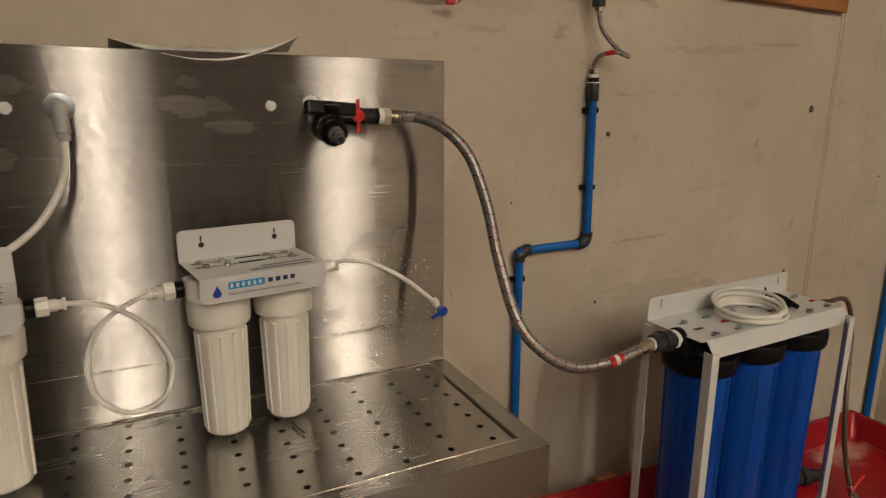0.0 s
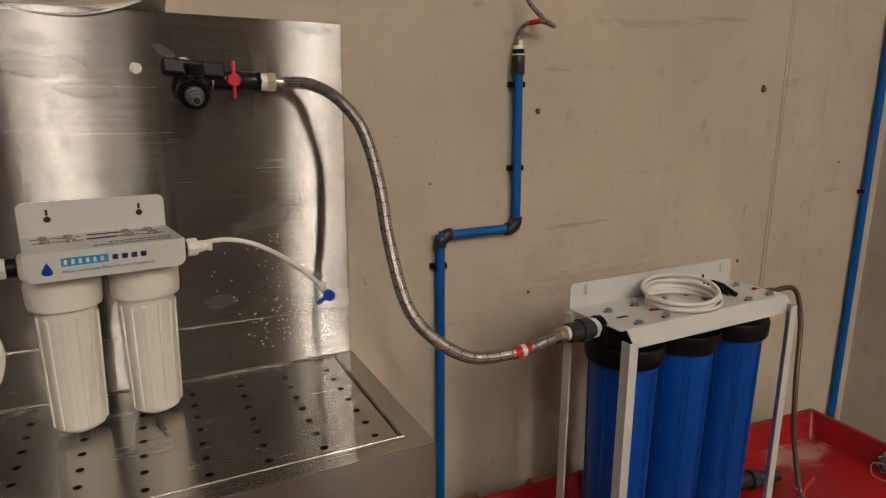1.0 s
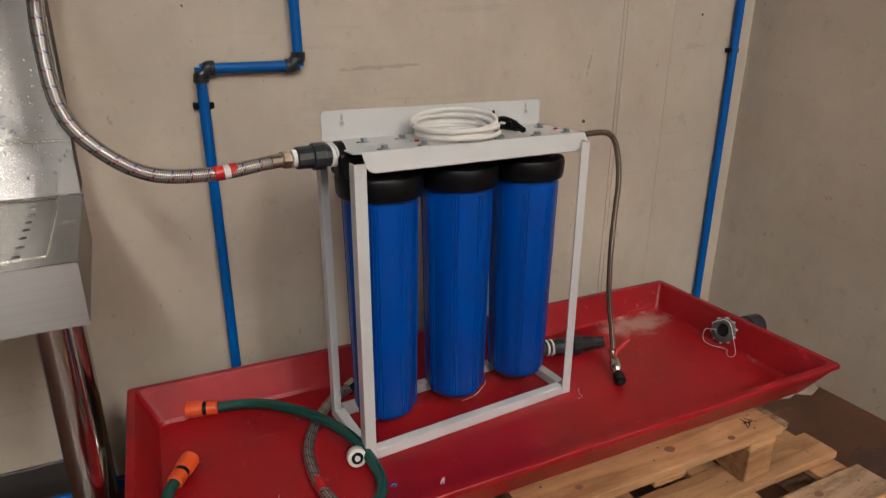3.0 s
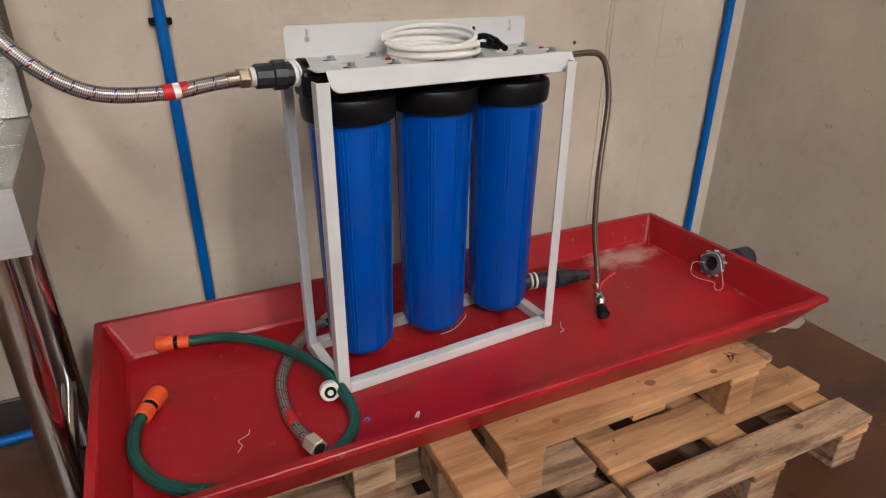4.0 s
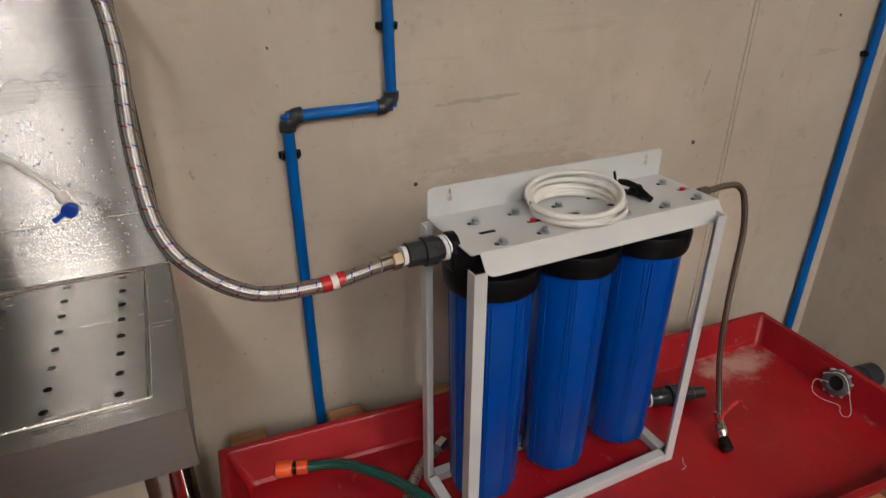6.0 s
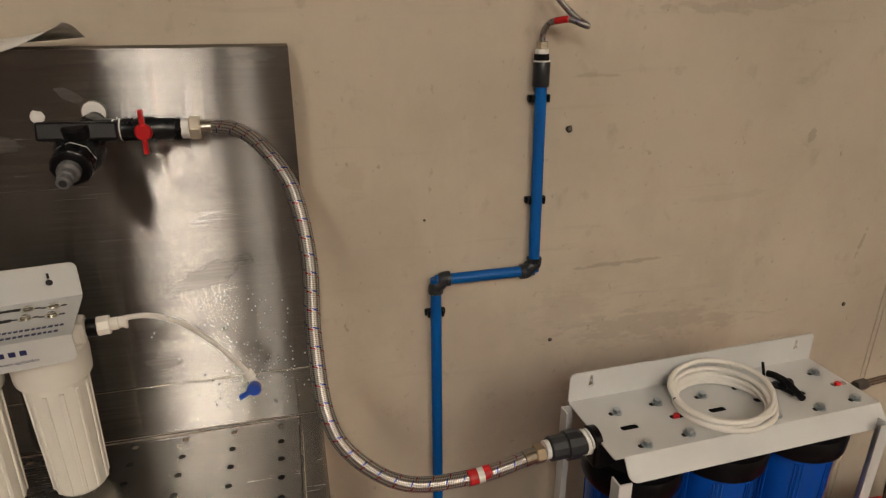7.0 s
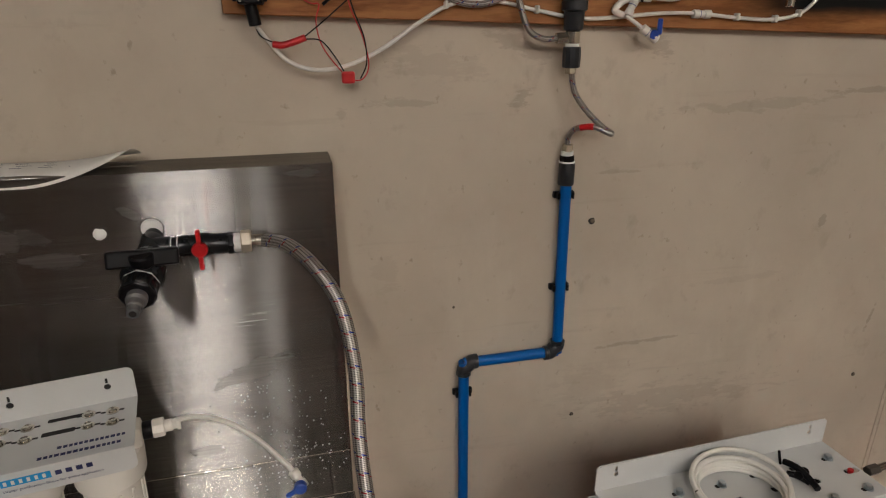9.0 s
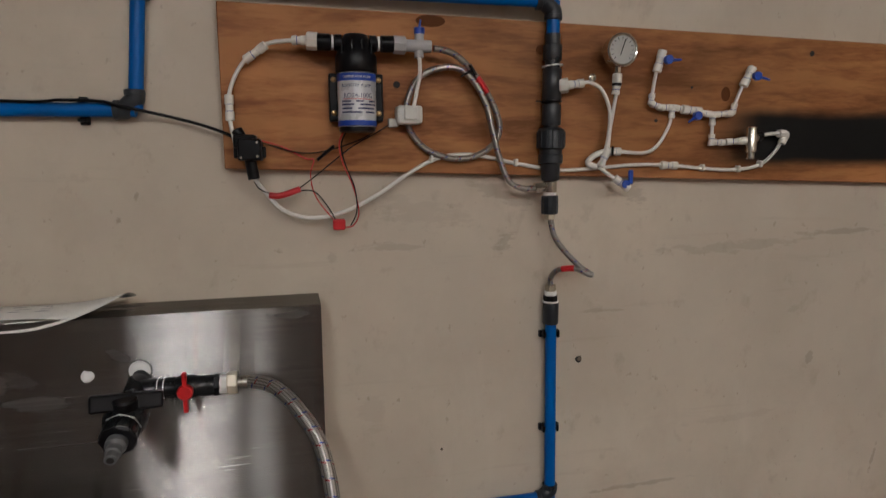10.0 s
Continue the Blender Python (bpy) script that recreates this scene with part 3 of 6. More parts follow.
part("apron_return", bm_box(TX0, TY0 + 0.0016, TZ - AP, TX1 - 0.002, TY0 + 0.03, TZ - AP + 0.0015), STEEL_APRON, table)
for lx, ly in ((0.7, 1.0), (0.69, 1.39), (-0.9, 1.0), (-0.9, 1.39)):
    leg = part("leg", bm_cyl((lx, ly, 0.02), (lx, ly, TZ - 0.05), 0.026, seg=28), CHROME, table, "polished tube leg")
    part("foot", bm_lathe([(0.012, 0), (0.02, 0.002), (0.02, 0.02), (0.012, 0.03)], (lx, ly, 0), (lx, ly, 1), 16), BLACK, leg)
part("side_rail", bm_cyl((0.699, 1.025, 0.2), (0.691, 1.365, 0.2), 0.016, seg=20), CHROME, table)
SX0, SX1, SZ0, SZ1, SY = -1.0, 0.754, TZ + 0.0005, 1.562, 1.42
splash = thing("splashback", "brushed stainless steel splashback with scuffs and water drops above the table", "splashback", (-0.1, 1.46, TZ), askew=True)
part("upper_panel", bm_box(SX0, SY, 0.920, SX1, WY - 0.001, SZ1, 0.0012, 1), STEEL_UP, splash)
part("lower_panel", bm_box(SX0, SY, SZ0, SX1, WY - 0.001, 0.917, 0.0012, 1), STEEL_UP, splash)
part("seam_bead", bm_cyl((SX0, SY + 0.0005, 0.9185), (SX1, SY + 0.0005, 0.9185), 0.0014, seg=8), NICKEL, splash)


# ---- two-stage slim filters on the table ----
def slim_filter(at, turn, label):
    f = thing("twin_filter", label, "water filter", at, turn, "twin filters on the table", local=True)
    L, D, H = 0.24, 0.155, 0.353
    part("top_plate", bm_sheet(rounded(0, -D, L, 0, 0.004), 0.002, (), Matrix.Translation((0, 0, H))), WHITE_POWDER, f)
    # slots are dark sheets on the plate, painted shade rather than cut openings
    part("slot_shade", bm_sheet(rounded(0.1, -0.033, 0.168, -0.023, 0.003), 0.0004, (), Matrix.Translation((0, 0, H + 0.0006))), HOLE_SHADE, f)
    part("slot_shade", bm_sheet(rounded(0.096, -0.074, 0.146, -0.062, 0.003), 0.0004, (), Matrix.Translation((0, 0, H + 0.0006))), HOLE_SHADE, f)
    # dark sheet added below the plate as painted shade, not a real part
    part("under_plate_shade", bm_sheet([(0.06, -0.1), (0.18, -0.1), (0.18, -0.02), (0.06, -0.02)], 0.001, (), Matrix.Translation((0, 0, H - 0.004))), HOLE_SHADE, f)
    m = Matrix.Translation((0, 0, H)) @ pose(0, 0, 0, 90)
    # dark sheets added behind the keyholes to shade them black
    for kx in (0.045, 0.195):
        part("keyhole_shade", bm_sheet(rounded(kx - 0.009, 0.022, kx + 0.009, 0.05, 0.004), 0.0005, (), m @ Matrix.Translation((0, 0, -0.0023))), HOLE_SHADE, f)
    key = [ring(0.045, 0.03, 0.006, 10), ring(0.195, 0.03, 0.006, 10), rounded(0.0428, 0.0366, 0.0472, 0.048, 0.002), rounded(0.1928, 0.0366, 0.1972, 0.048, 0.002)]
    part("back_flange", bm_sheet(rounded(0, 0.0, L, 0.062, 0.012, (0, 0, 1, 1)), 0.002, key, m), WHITE_POWDER, f)
    lip = Matrix.Translation((0, -D, H)) @ pose(0, 0, 0, 90 + 8)
    front = part("front_lip", bm_sheet(rounded(0, -0.05, L, 0.0, 0.014, (1, 1, 0, 0)), 0.002, (), lip), WHITE_POWDER, f, "white front lip with a blue printed mark and text")
    drop = [(0.0 + 0.011 * math.sin(a) * (1 - math.cos(a)) * 0.55, 0.012 * math.cos(a)) for a in [radians(k * 15) for k in range(24)]]
    part("drop_mark", bm_sheet([(0.03 + x, -0.027 + y) for x, y in drop], 0.0004, (), lip @ Matrix.Translation((0, 0, 0.0006))), BLUE_LEVER, front)
    part("blue_band", bm_sheet([(0.05, -0.026), (0.118, -0.026), (0.118, -0.012), (0.05, -0.012)], 0.0004, (), lip @ Matrix.Translation((0, 0, 0.0006))), SIGN_BLUE, front)
    for k in range(6):
        x = 0.054 + k * 0.0105
        part("band_bar", bm_sheet([(x, -0.023), (x + 0.0045, -0.023), (x + 0.0045, -0.015), (x, -0.015)], 0.0004, (), lip @ Matrix.Translation((0, 0, 0.001))), PAPER, front)
    for k in range(4):
        x = 0.124 + k * 0.0145
        part("dark_bar", bm_sheet([(x, -0.0235), (x + 0.009, -0.0235), (x + 0.009, -0.0145), (x, -0.0145)], 0.0004, (), lip @ Matrix.Translation((0, 0, 0.0006))), NAVY, front)
    letters("tagline", "Water purification filters for every application", 0.0075, lip @ Matrix.Translation((0.05, -0.0375, 0.0008)), NAVY, front)
    for y, x0, x1 in ((-0.118, 0.125, 0.22), (-0.138, 0.1, 0.22)):
        x = x0
        while x < x1:
            w = random.uniform(0.004, 0.007)
            part("print_bar", bm_sheet([(x, y), (x + w, y), (x + w, y + 0.007), (x, y + 0.007)], 0.0003, (), Matrix.Translation((0, 0, H + 0.0006))), NAVY, f)
            x += w + 0.0022
    for sx in (0.053, 0.183):
        c = (sx, -0.062)
        bowl = bm_lathe([(0.012, 0), (0.03, 0.0), (0.040, 0.006), (0.0435, 0.014), (0.0475, 0.222), (0.048, 0.234)], (*c, 0.008), (*c, 1), 36)
        sump = part("sump", bowl, WHITE_PLASTIC, f, "white ribbed filter bowl")
        for k in range(12):
            a = 2 * math.pi * (k + 0.5) / 12
            r0, r1 = 0.0432, 0.0475
            rib = bm_box(-0.0035, -0.002, 0.012, 0.0035, 0.002, 0.218, 0.001, 1)
            lean = math.degrees(math.atan((r1 - r0) / 0.19))
            bmesh.ops.transform(rib, matrix=Matrix.Translation((*c, 0.008)) @ pose(0, 0, 0, 0, 0, math.degrees(a) - 90) @ Matrix.Translation((0, r0, 0)) @ pose(0, 0, 0, -lean), verts=rib.verts)
            part("rib", rib, WHITE_PLASTIC, sump)
        for k in range(3):
            a = 2 * math.pi * k / 3 - 1.9
            nub = bm_box(c[0] + 0.014 * math.cos(a) - 0.003, c[1] + 0.014 * math.sin(a) - 0.003, 0, c[0] + 0.014 * math.cos(a) + 0.003, c[1] + 0.014 * math.sin(a) + 0.003, 0.01, 0.001, 1)
            part("nub", nub, WHITE_PLASTIC, sump)
        cap = bm_lathe([(0.05, 0.238), (0.057, 0.241), (0.0585, 0.246), (0.06, 0.284), (0.057, 0.292), (0.048, 0.297), (0.046, 0.336), (0.04, 0.337)], (*c, 0.0), (*c, 1), 40)
        part("cap", cap, WHITE_PLASTIC, f)
        part("port_block", bm_box(sx - 0.062, c[1] - 0.022, 0.294, sx + 0.062, c[1] + 0.022, 0.3365, 0.008), WHITE_PLASTIC, f)
        for dx, dy in ((-0.018, -0.018), (0.02, -0.022), (-0.02, 0.018), (0.018, 0.014)):
            w = part("washer", bm_lathe([(0.011, 0), (0.011, 0.0016), (0.0075, 0.002), (0.0075, 0.0045), (0.006, 0.0055), (0.003, 0.0045)], (sx + dx, c[1] + dy + 0.012, H), (sx + dx, c[1] + dy + 0.012, H + 1), 16), NICKEL, f, "shiny screw and washer")
            # dark strip on the plate painted as the shade of a slot
            part("screw_slot_shade", bm_sheet(rounded(sx + dx - 0.019, c[1] + dy + 0.0095, sx + dx + 0.019, c[1] + dy + 0.0145, 0.002), 0.0004, (), Matrix.Translation((0, 0, H + 0.0006))), HOLE_SHADE, w)
    for s, x in ((-1, -0.009), (1, 0.245)):
        z, y = 0.316, -0.062
        g = part("port_fitting", bm_cyl((x, y, z), (x + s * 0.016, y, z), 0.0165, seg=18, edge=0.001), BLACK, f)
        part("tube_nut", bm_cyl((x + s * 0.016, y, z), (x + s * 0.036, y, z), 0.0175, seg=8, edge=0.0015, flats=True), WHITE_PLASTIC, g)
        part("collet", bm_lathe([(0.011, 0), (0.011, 0.012), (0.009, 0.014), (0.009, 0.02), (0.0115, 0.021), (0.0115, 0.026)], (x + s * 0.036, y, z), (x + s, y, z), 18), WHITE_PLASTIC, g)
    return f


def letters(name, text, size, m, material, parent):
    curve = bpy.data.curves.new("tmp_text", "FONT")
    curve.body, curve.size, curve.extrude = text, size, 0.0001
    ob = bpy.data.objects.new("tmp_text", curve)
    scene.collection.objects.link(ob)
    bpy.context.view_layer.update()
    me = bpy.data.meshes.new_from_object(ob.evaluated_get(bpy.context.evaluated_depsgraph_get()))
    bpy.data.objects.remove(ob)
    bm = bmesh.new()
    bm.from_mesh(me)
    bmesh.ops.transform(bm, matrix=m, verts=bm.verts)
    return part(name, bm, material, parent)


SIGN_BLUE = plain("sign_blue", (0.01, 0.28, 0.62), 0.4)
NAVY = plain("print_navy", (0.01, 0.015, 0.09), 0.45)
filt = slim_filter((0.136, 1.297, TZ), 11.8, "white two-stage water filter standing on the steel table")
slim_filter((-0.362, 1.217, TZ), 11.8, "white two-stage water filter joined by tube to its neighbour")


# ---- braided feed hose from the tap to the stand ----
hose = thing("braided_hose", "steel-braided flexible hose sagging from tap to filter stand", "hose", (0.9, 1.1, 0.88))
HOSE = [(0.622, 1.379, 1.4335), (0.666, 1.35, 1.431), (0.71, 1.305, 1.404), (0.75, 1.262, 1.345), (0.768, 1.212, 1.245), (0.767, 1.15, 1.135), (0.78, 1.09, 1.02), (0.822, 1.062, 0.955), (0.9, 1.05, 0.905), (1.005, 1.054, 0.897), (1.064, 1.059, 0.904), (1.114, 1.072, 0.908)]
part("jacket", bm_tube(HOSE, 0.0125, 16, 12), BRAID, hose)
part("ferrule", bm_lathe([(0.0125, 0), (0.0138, 0.001), (0.0138, 0.007), (0.0128, 0.008), (0.0138, 0.009), (0.0138, 0.018), (0.0128, 0.019), (0.0138, 0.02), (0.0138, 0.027), (0.0127, 0.028)], (0.6, 1.3784, 1.434), (1.6, 1.48, 1.415), 20), NICKEL, hose)
part("nut", bm_cyl((0.5827, 1.3767, 1.4343), (0.6006, 1.3784, 1.434), 0.021, seg=6, edge=0.002, flats=True), PALE_NUT, hose, "pale nickel-plated nut")
part("red_tag", bm_tube([(0.998, 1.0525, 0.897), (1.017, 1.0545, 0.8982), (1.038, 1.0568, 0.9005)], 0.0131, 16, 4), RED, hose, "red printed sleeve with a barcode")
part("barcode_label", bm_tube([(1.014, 1.0542, 0.898), (1.019, 1.0547, 0.8984), (1.025, 1.0553, 0.899)], 0.0134, 16, 3), PAPER, hose, "white barcode label")
part("ferrule", bm_cyl((1.097, 1.067, 0.907), (1.121, 1.074, 0.908), 0.0135, seg=20, edge=0.001), NICKEL, hose)
part("nut", bm_cyl((1.119, 1.0737, 0.908), (1.137, 1.077, 0.908), 0.0175, seg=6, edge=0.002, flats=True), TARNISHED, hose, "tarnished brass nut")

# ---- three-stage filter stand in the tray ----
TRAY_Z = 0.266
stand = thing("filter_stand", "white steel stand holding three tall blue water filters", "water filter", (1.228, 1.190, TRAY_Z), 4.9, local=True)
PH, PL, PD = 0.92 - TRAY_Z, 0.571, 0.168
HX = (0.083, 0.27, 0.456)
HY = -0.1
slots, bolts = [], []
for hx in HX:
    for dx, dy in ((-0.042, 0.045), (0.048, 0.05), (-0.04, -0.05), (0.05, -0.045)):
        bolts.append((hx + 0.03 + dx, HY + dy))
    slots.append(rounded(hx - 0.03, HY - 0.006, hx + 0.006, HY + 0.008, 0.006))
    slots.append(rounded(hx + 0.075, HY - 0.002, hx + 0.111, HY + 0.012, 0.006))
part("top_plate", bm_sheet(rounded(0, -PD, PL, 0, 0.004), 0.0025, slots, Matrix.Translation((0, 0, PH))), WHITE_POWDER, stand)
up = Matrix.Translation((0, 0, PH)) @ pose(0, 0, 0, 90)
key = []
for kx in (0.045, PL - 0.045):
    key += [ring(kx, 0.033, 0.0055, 10), rounded(kx - 0.0028, 0.04, kx + 0.0028, 0.052, 0.0025)]
part("back_flange", bm_sheet(rounded(0, 0.0, PL, 0.06, 0.01, (0, 0, 1, 1)), 0.0025, key, up), WHITE_POWDER, stand)
part("front_lip", bm_sheet(rounded(0.018, -0.044, PL, 0, 0.016, (1, 1, 0, 0)), 0.0025, (), Matrix.Translation((0, -PD, PH)) @ pose(0, 0, 0, 90 - 38)), WHITE_POWDER, stand)
for bx, by in bolts:
    b = part("bolt", bm_cyl((bx, by, PH + 0.002), (bx, by, PH + 0.009), 0.0075, seg=6, edge=0.001, flats=True), ZINC, stand, "zinc hex bolt and washer")
    part("washer", bm_cyl((bx, by, PH), (bx, by, PH + 0.002), 0.0105, seg=18), ZINC, b)
    # dark sheet on the plate, shade of the bolt's slot put in as colour
    part("slot_shade", bm_sheet(rounded(bx - 0.017, by - 0.006, bx, by + 0.003, 0.003), 0.0004, (), Matrix.Translation((0, 0, PH + 0.0006))), HOLE_SHADE, b)
for hx in (HX[0] + 0.09, HX[2] + 0.092):
    part("pressure_button", bm_cyl((hx, HY + 0.006, PH - 0.006), (hx, HY + 0.006, PH + 0.003), 0.006, seg=14, edge=0.001), RED, stand, "red pressure release button")
LEGW = 0.024
LX, LYF, LYB = (-0.018, 0.546 - LEGW), -0.215, -LEGW - 0.006


def angle_leg(x0, y0, sx, sy, h):
    """An upright of angle steel with its corner at x0, y0."""
    t = 0.003
    pts = [(0, 0), (LEGW, 0), (LEGW, t), (t, t), (t, LEGW), (0, LEGW)]
    pts = [(x0 + sx * x, y0 + sy * y) for x, y in pts]
    return bm_sheet(pts, h, (), Matrix.Translation((0, 0, h)))


for lx in LX:
    for ly in (LYF, LYB):
        sx, sy = (1 if lx < 0.2 else -1), (1 if ly == LYF else -1)
        part("leg", angle_leg(lx if sx > 0 else lx + LEGW, ly if sy > 0 else ly + LEGW, sx, sy, PH - (0.012 if ly == LYF else 0.003)), WHITE_POWDER, stand)
    part("foot_rail", bm_box(lx, LYF + LEGW, 0.0005, lx + LEGW, LYB, LEGW, 0.0015, 1), WHITE_POWDER, stand)
for ly in (LYF, LYB):
    part("foot_rail", bm_box(LX[0] + LEGW, ly, 0, LX[1], ly + LEGW, LEGW, 0.0015, 1), WHITE_POWDER, stand)
for hx in HX:
    c = (hx, HY)
    z0 = 0.037
    body = bm_lathe([(0.03, 0), (0.052, 0.002), (0.062, 0.01), (0.07, 0.026), (0.0785, 0.53), (0.079, 0.555)], (*c, z0), (*c, 5), 44)
    sump = part("sump", body, BLUE_SUMP, stand, "tall blue ribbed filter bowl")
    lean = math.degrees(math.atan(0.0083 / 0.49))
    for k in range(8):
        for off in (-5, 0, 5):
            rib = bm_box(-0.0016, -0.002, 0.02, 0.0016, 0.002, 0.505, 0.0008, 1)
            bmesh.ops.transform(rib, matrix=Matrix.Translation((*c, z0)) @ pose(0, 0, 0, 0, 0, k * 45 + 12 + off) @ Matrix.Translation((0, 0.0695, 0)) @ pose(0, 0, 0, -lean), verts=rib.verts)
            part("rib", rib, BLUE_SUMP, sump)
    for k in range(4):
        a = k * math.pi / 2 + 0.5
        part("nub", bm_cyl((c[0] + 0.022 * math.cos(a), c[1] + 0.022 * math.sin(a), z0 - 0.007), (c[0] + 0.022 * math.cos(a), c[1] + 0.022 * math.sin(a), z0 + 0.003), 0.004, seg=8), BLUE_SUMP, sump)
    part("cap", bm_lathe([(0.078, 0.55), (0.088, 0.553), (0.0905, 0.56), (0.092, 0.59), (0.089, 0.597), (0.07, 0.6), (0.06, 0.612), (0.058, 0.628), (0.05, 0.63)], (*c, 0.002), (*c, 5), 44), BLACK, stand, "black ribbed screw cap")
    part("port_block", bm_box(hx - 0.095, HY - 0.03, 0.6, hx + 0.095, HY + 0.03, 0.648, 0.008), BLACK, stand)
iz = 0.642
inlet = part("inlet_socket", bm_lathe([(0.024, 0), (0.0265, 0.002), (0.0265, 0.014), (0.018, 0.016), (0.018, 0.03)], (0.006, HY, iz), (-1, HY, iz), 24), BLACK, stand, "black inlet socket")
for d in (0.012, 0.018, 0.021):
    part("tape_ring", bm_tube([(-d + 0.002 * math.cos(a * 2), HY + 0.0205 * math.cos(a), iz + 0.0205 * math.sin(a)) for a in [2 * math.pi * k / 14 for k in range(14)]], 0.0024, 8, 2, closed=True), PTFE, inlet, "white thread tape")
part("union_body", bm_lathe([(0.021, 0), (0.022, 0.002), (0.022, 0.012), (0.0265, 0.014), (0.0265, 0.036), (0.022, 0.038), (0.022, 0.066), (0.02, 0.068)], (-0.02, HY, iz), (-1, HY, iz), 12, True), GREY_PVC, inlet, "dark grey union fitting")
part("tape_ring", bm_cyl((-0.086, HY, iz), (-0.096, HY, iz), 0.0165, seg=18), PTFE, inlet)
# ---- red tray ----
tray = thing("drip_tray", "shallow red plastic tray, scuffed and dusty, lying on pallets", "tray", (1.59, 1.05, TRAY_Z))
RX0, RX1, RY0, RY1, RZ = 0.777, 2.409, 0.732, 1.36, 0.348


def bm_tray():
    bm = bmesh.new()
    def loop(x0, y0, x1, y1, z, r):
        return [bm.verts.new((x, y, z)) for x, y in rounded(x0, y0, x1, y1, r, n=4)]
    rows = [loop(RX0, RY0, RX1, RY1, RZ - 0.012, 0.006), loop(RX0, RY0, RX1, RY1, RZ - 0.002, 0.006), loop(RX0 + 0.002, RY0 + 0.002, RX1 - 0.002, RY1 - 0.002, RZ, 0.006),
            loop(RX0 + 0.016, RY0 + 0.016, RX1 - 0.016, RY1 - 0.016, RZ, 0.012), loop(RX0 + 0.019, RY0 + 0.019, RX1 - 0.019, RY1 - 0.019, RZ - 0.004, 0.012),
            loop(RX0 + 0.05, RY0 + 0.05, RX1 - 0.05, RY1 - 0.05, TRAY_Z + 0.008, 0.02), loop(RX0 + 0.056, RY0 + 0.056, RX1 - 0.056, RY1 - 0.056, TRAY_Z, 0.02)]
    for a, b in zip(rows, rows[1:]):
        n = len(a)
        for k in range(n):
            f = bm.faces.new((a[k], a[(k + 1) % n], b[(k + 1) % n], b[k]))
            f.smooth = False
    bm.faces.new(rows[-1])
    under = [loop(RX0 + 0.004, RY0 + 0.004, RX1 - 0.004, RY1 - 0.004, RZ - 0.012, 0.006), loop(RX0 + 0.046, RY0 + 0.046, RX1 - 0.046, RY1 - 0.046, TRAY_Z - 0.006, 0.02)]
    for a, b in zip([rows[0]] + under, under):
        n = len(a)
        for k in range(n):
            bm.faces.new((a[k], b[k], b[(k + 1) % n], a[(k + 1) % n]))
    bm.faces.new(under[-1][::-1])
    bmesh.ops.recalc_face_normals(bm, faces=bm.faces)
    return bm


shell = bm_tray()
shell.faces.ensure_lookup_table()


def pick(keep):
    """The faces of the tray whose centre and normal suit, as a mesh of their own."""
    bm = shell.copy()
    bmesh.ops.delete(bm, geom=[f for f in bm.faces if not keep(f.calc_center_median(), f.normal)], context="FACES")
    return bm


# chalky limescale left in the back corner of the tray
chalk = RED_TRAY.copy()
chalk.name = "red_tray_floor"
ct = chalk.node_tree
cp = ct.nodes["Principled BSDF"]
cco = ct.nodes.new("ShaderNodeTexCoord")
cn = ct.nodes.new("ShaderNodeTexNoise")
cn.inputs["Scale"].default_value, cn.inputs["Detail"].default_value, cn.inputs["Roughness"].default_value = 16, 9, 0.7
cm = ct.nodes.new("ShaderNodeMapping")
cm.inputs["Scale"].default_value = (1, 2.0, 1)
cm.vector_type = "POINT"
ct.links.new(cco.outputs["Object"], cm.inputs[0])
ct.links.new(cco.outputs["Object"], cn.inputs["Vector"])
cl = ct.nodes.new("ShaderNodeVectorMath")
cl.operation = "LENGTH"
cm.inputs["Location"].default_value = (-0.63, -0.4, 0)
ct.links.new(cm.outputs[0], cl.inputs[0])
cr = ct.nodes.new("ShaderNodeMapRange")
cr.inputs[1].default_value, cr.inputs[2].default_value, cr.inputs[3].default_value, cr.inputs[4].default_value = 0.03, 0.24, 0.55, 0.0
ct.links.new(cl.outputs["Value"], cr.inputs[0])
ca = ct.nodes.new("ShaderNodeMath")
ca.operation = "ADD"
ct.links.new(cr.outputs[0], ca.inputs[0])
ct.links.new(cn.outputs[0], ca.inputs[1])
cs = ct.nodes.new("ShaderNodeMapRange")
cs.inputs[1].default_value, cs.inputs[2].default_value, cs.inputs[4].default_value = 0.74, 1.02, 0.75
ct.links.new(ca.outputs[0], cs.inputs[0])
cx = ct.nodes.new("ShaderNodeMix")
cx.data_type = "RGBA"
cx.inputs[7].default_value = (0.5, 0.36, 0.3, 1)
old = cp.inputs["Base Color"].links[0].from_socket
ct.links.new(cs.outputs[0], cx.inputs[0])
ct.links.new(old, cx.inputs[6])
ct.links.new(cx.outputs[2], cp.inputs["Base Color"])
low_z, high_z = TRAY_Z + 0.009, RZ - 0.0125
part("floor_pan", pick(lambda c, n: c.z < low_z), chalk, tray, "worn red tray floor with chalky stains")
part("rim", pick(lambda c, n: c.z > high_z), RED_TRAY, tray)
for keep in (lambda c, n: abs(n.y) >= abs(n.x) and c.y > 1.05, lambda c, n: abs(n.y) >= abs(n.x) and c.y <= 1.05, lambda c, n: abs(n.y) < abs(n.x) and c.x > 1.6, lambda c, n: abs(n.y) < abs(n.x) and c.x <= 1.6):
    part("side_wall", pick(lambda c, n, k=keep: low_z <= c.z <= high_z and k(c, n)), RED_TRAY, tray)
shell.free()

KNOT = plain("pallet_knot", (0.16, 0.07, 0.03), 0.6)
CARD = mat("cardboard", (0.28, 0.23, 0.17), 0.8, vary=0.2)

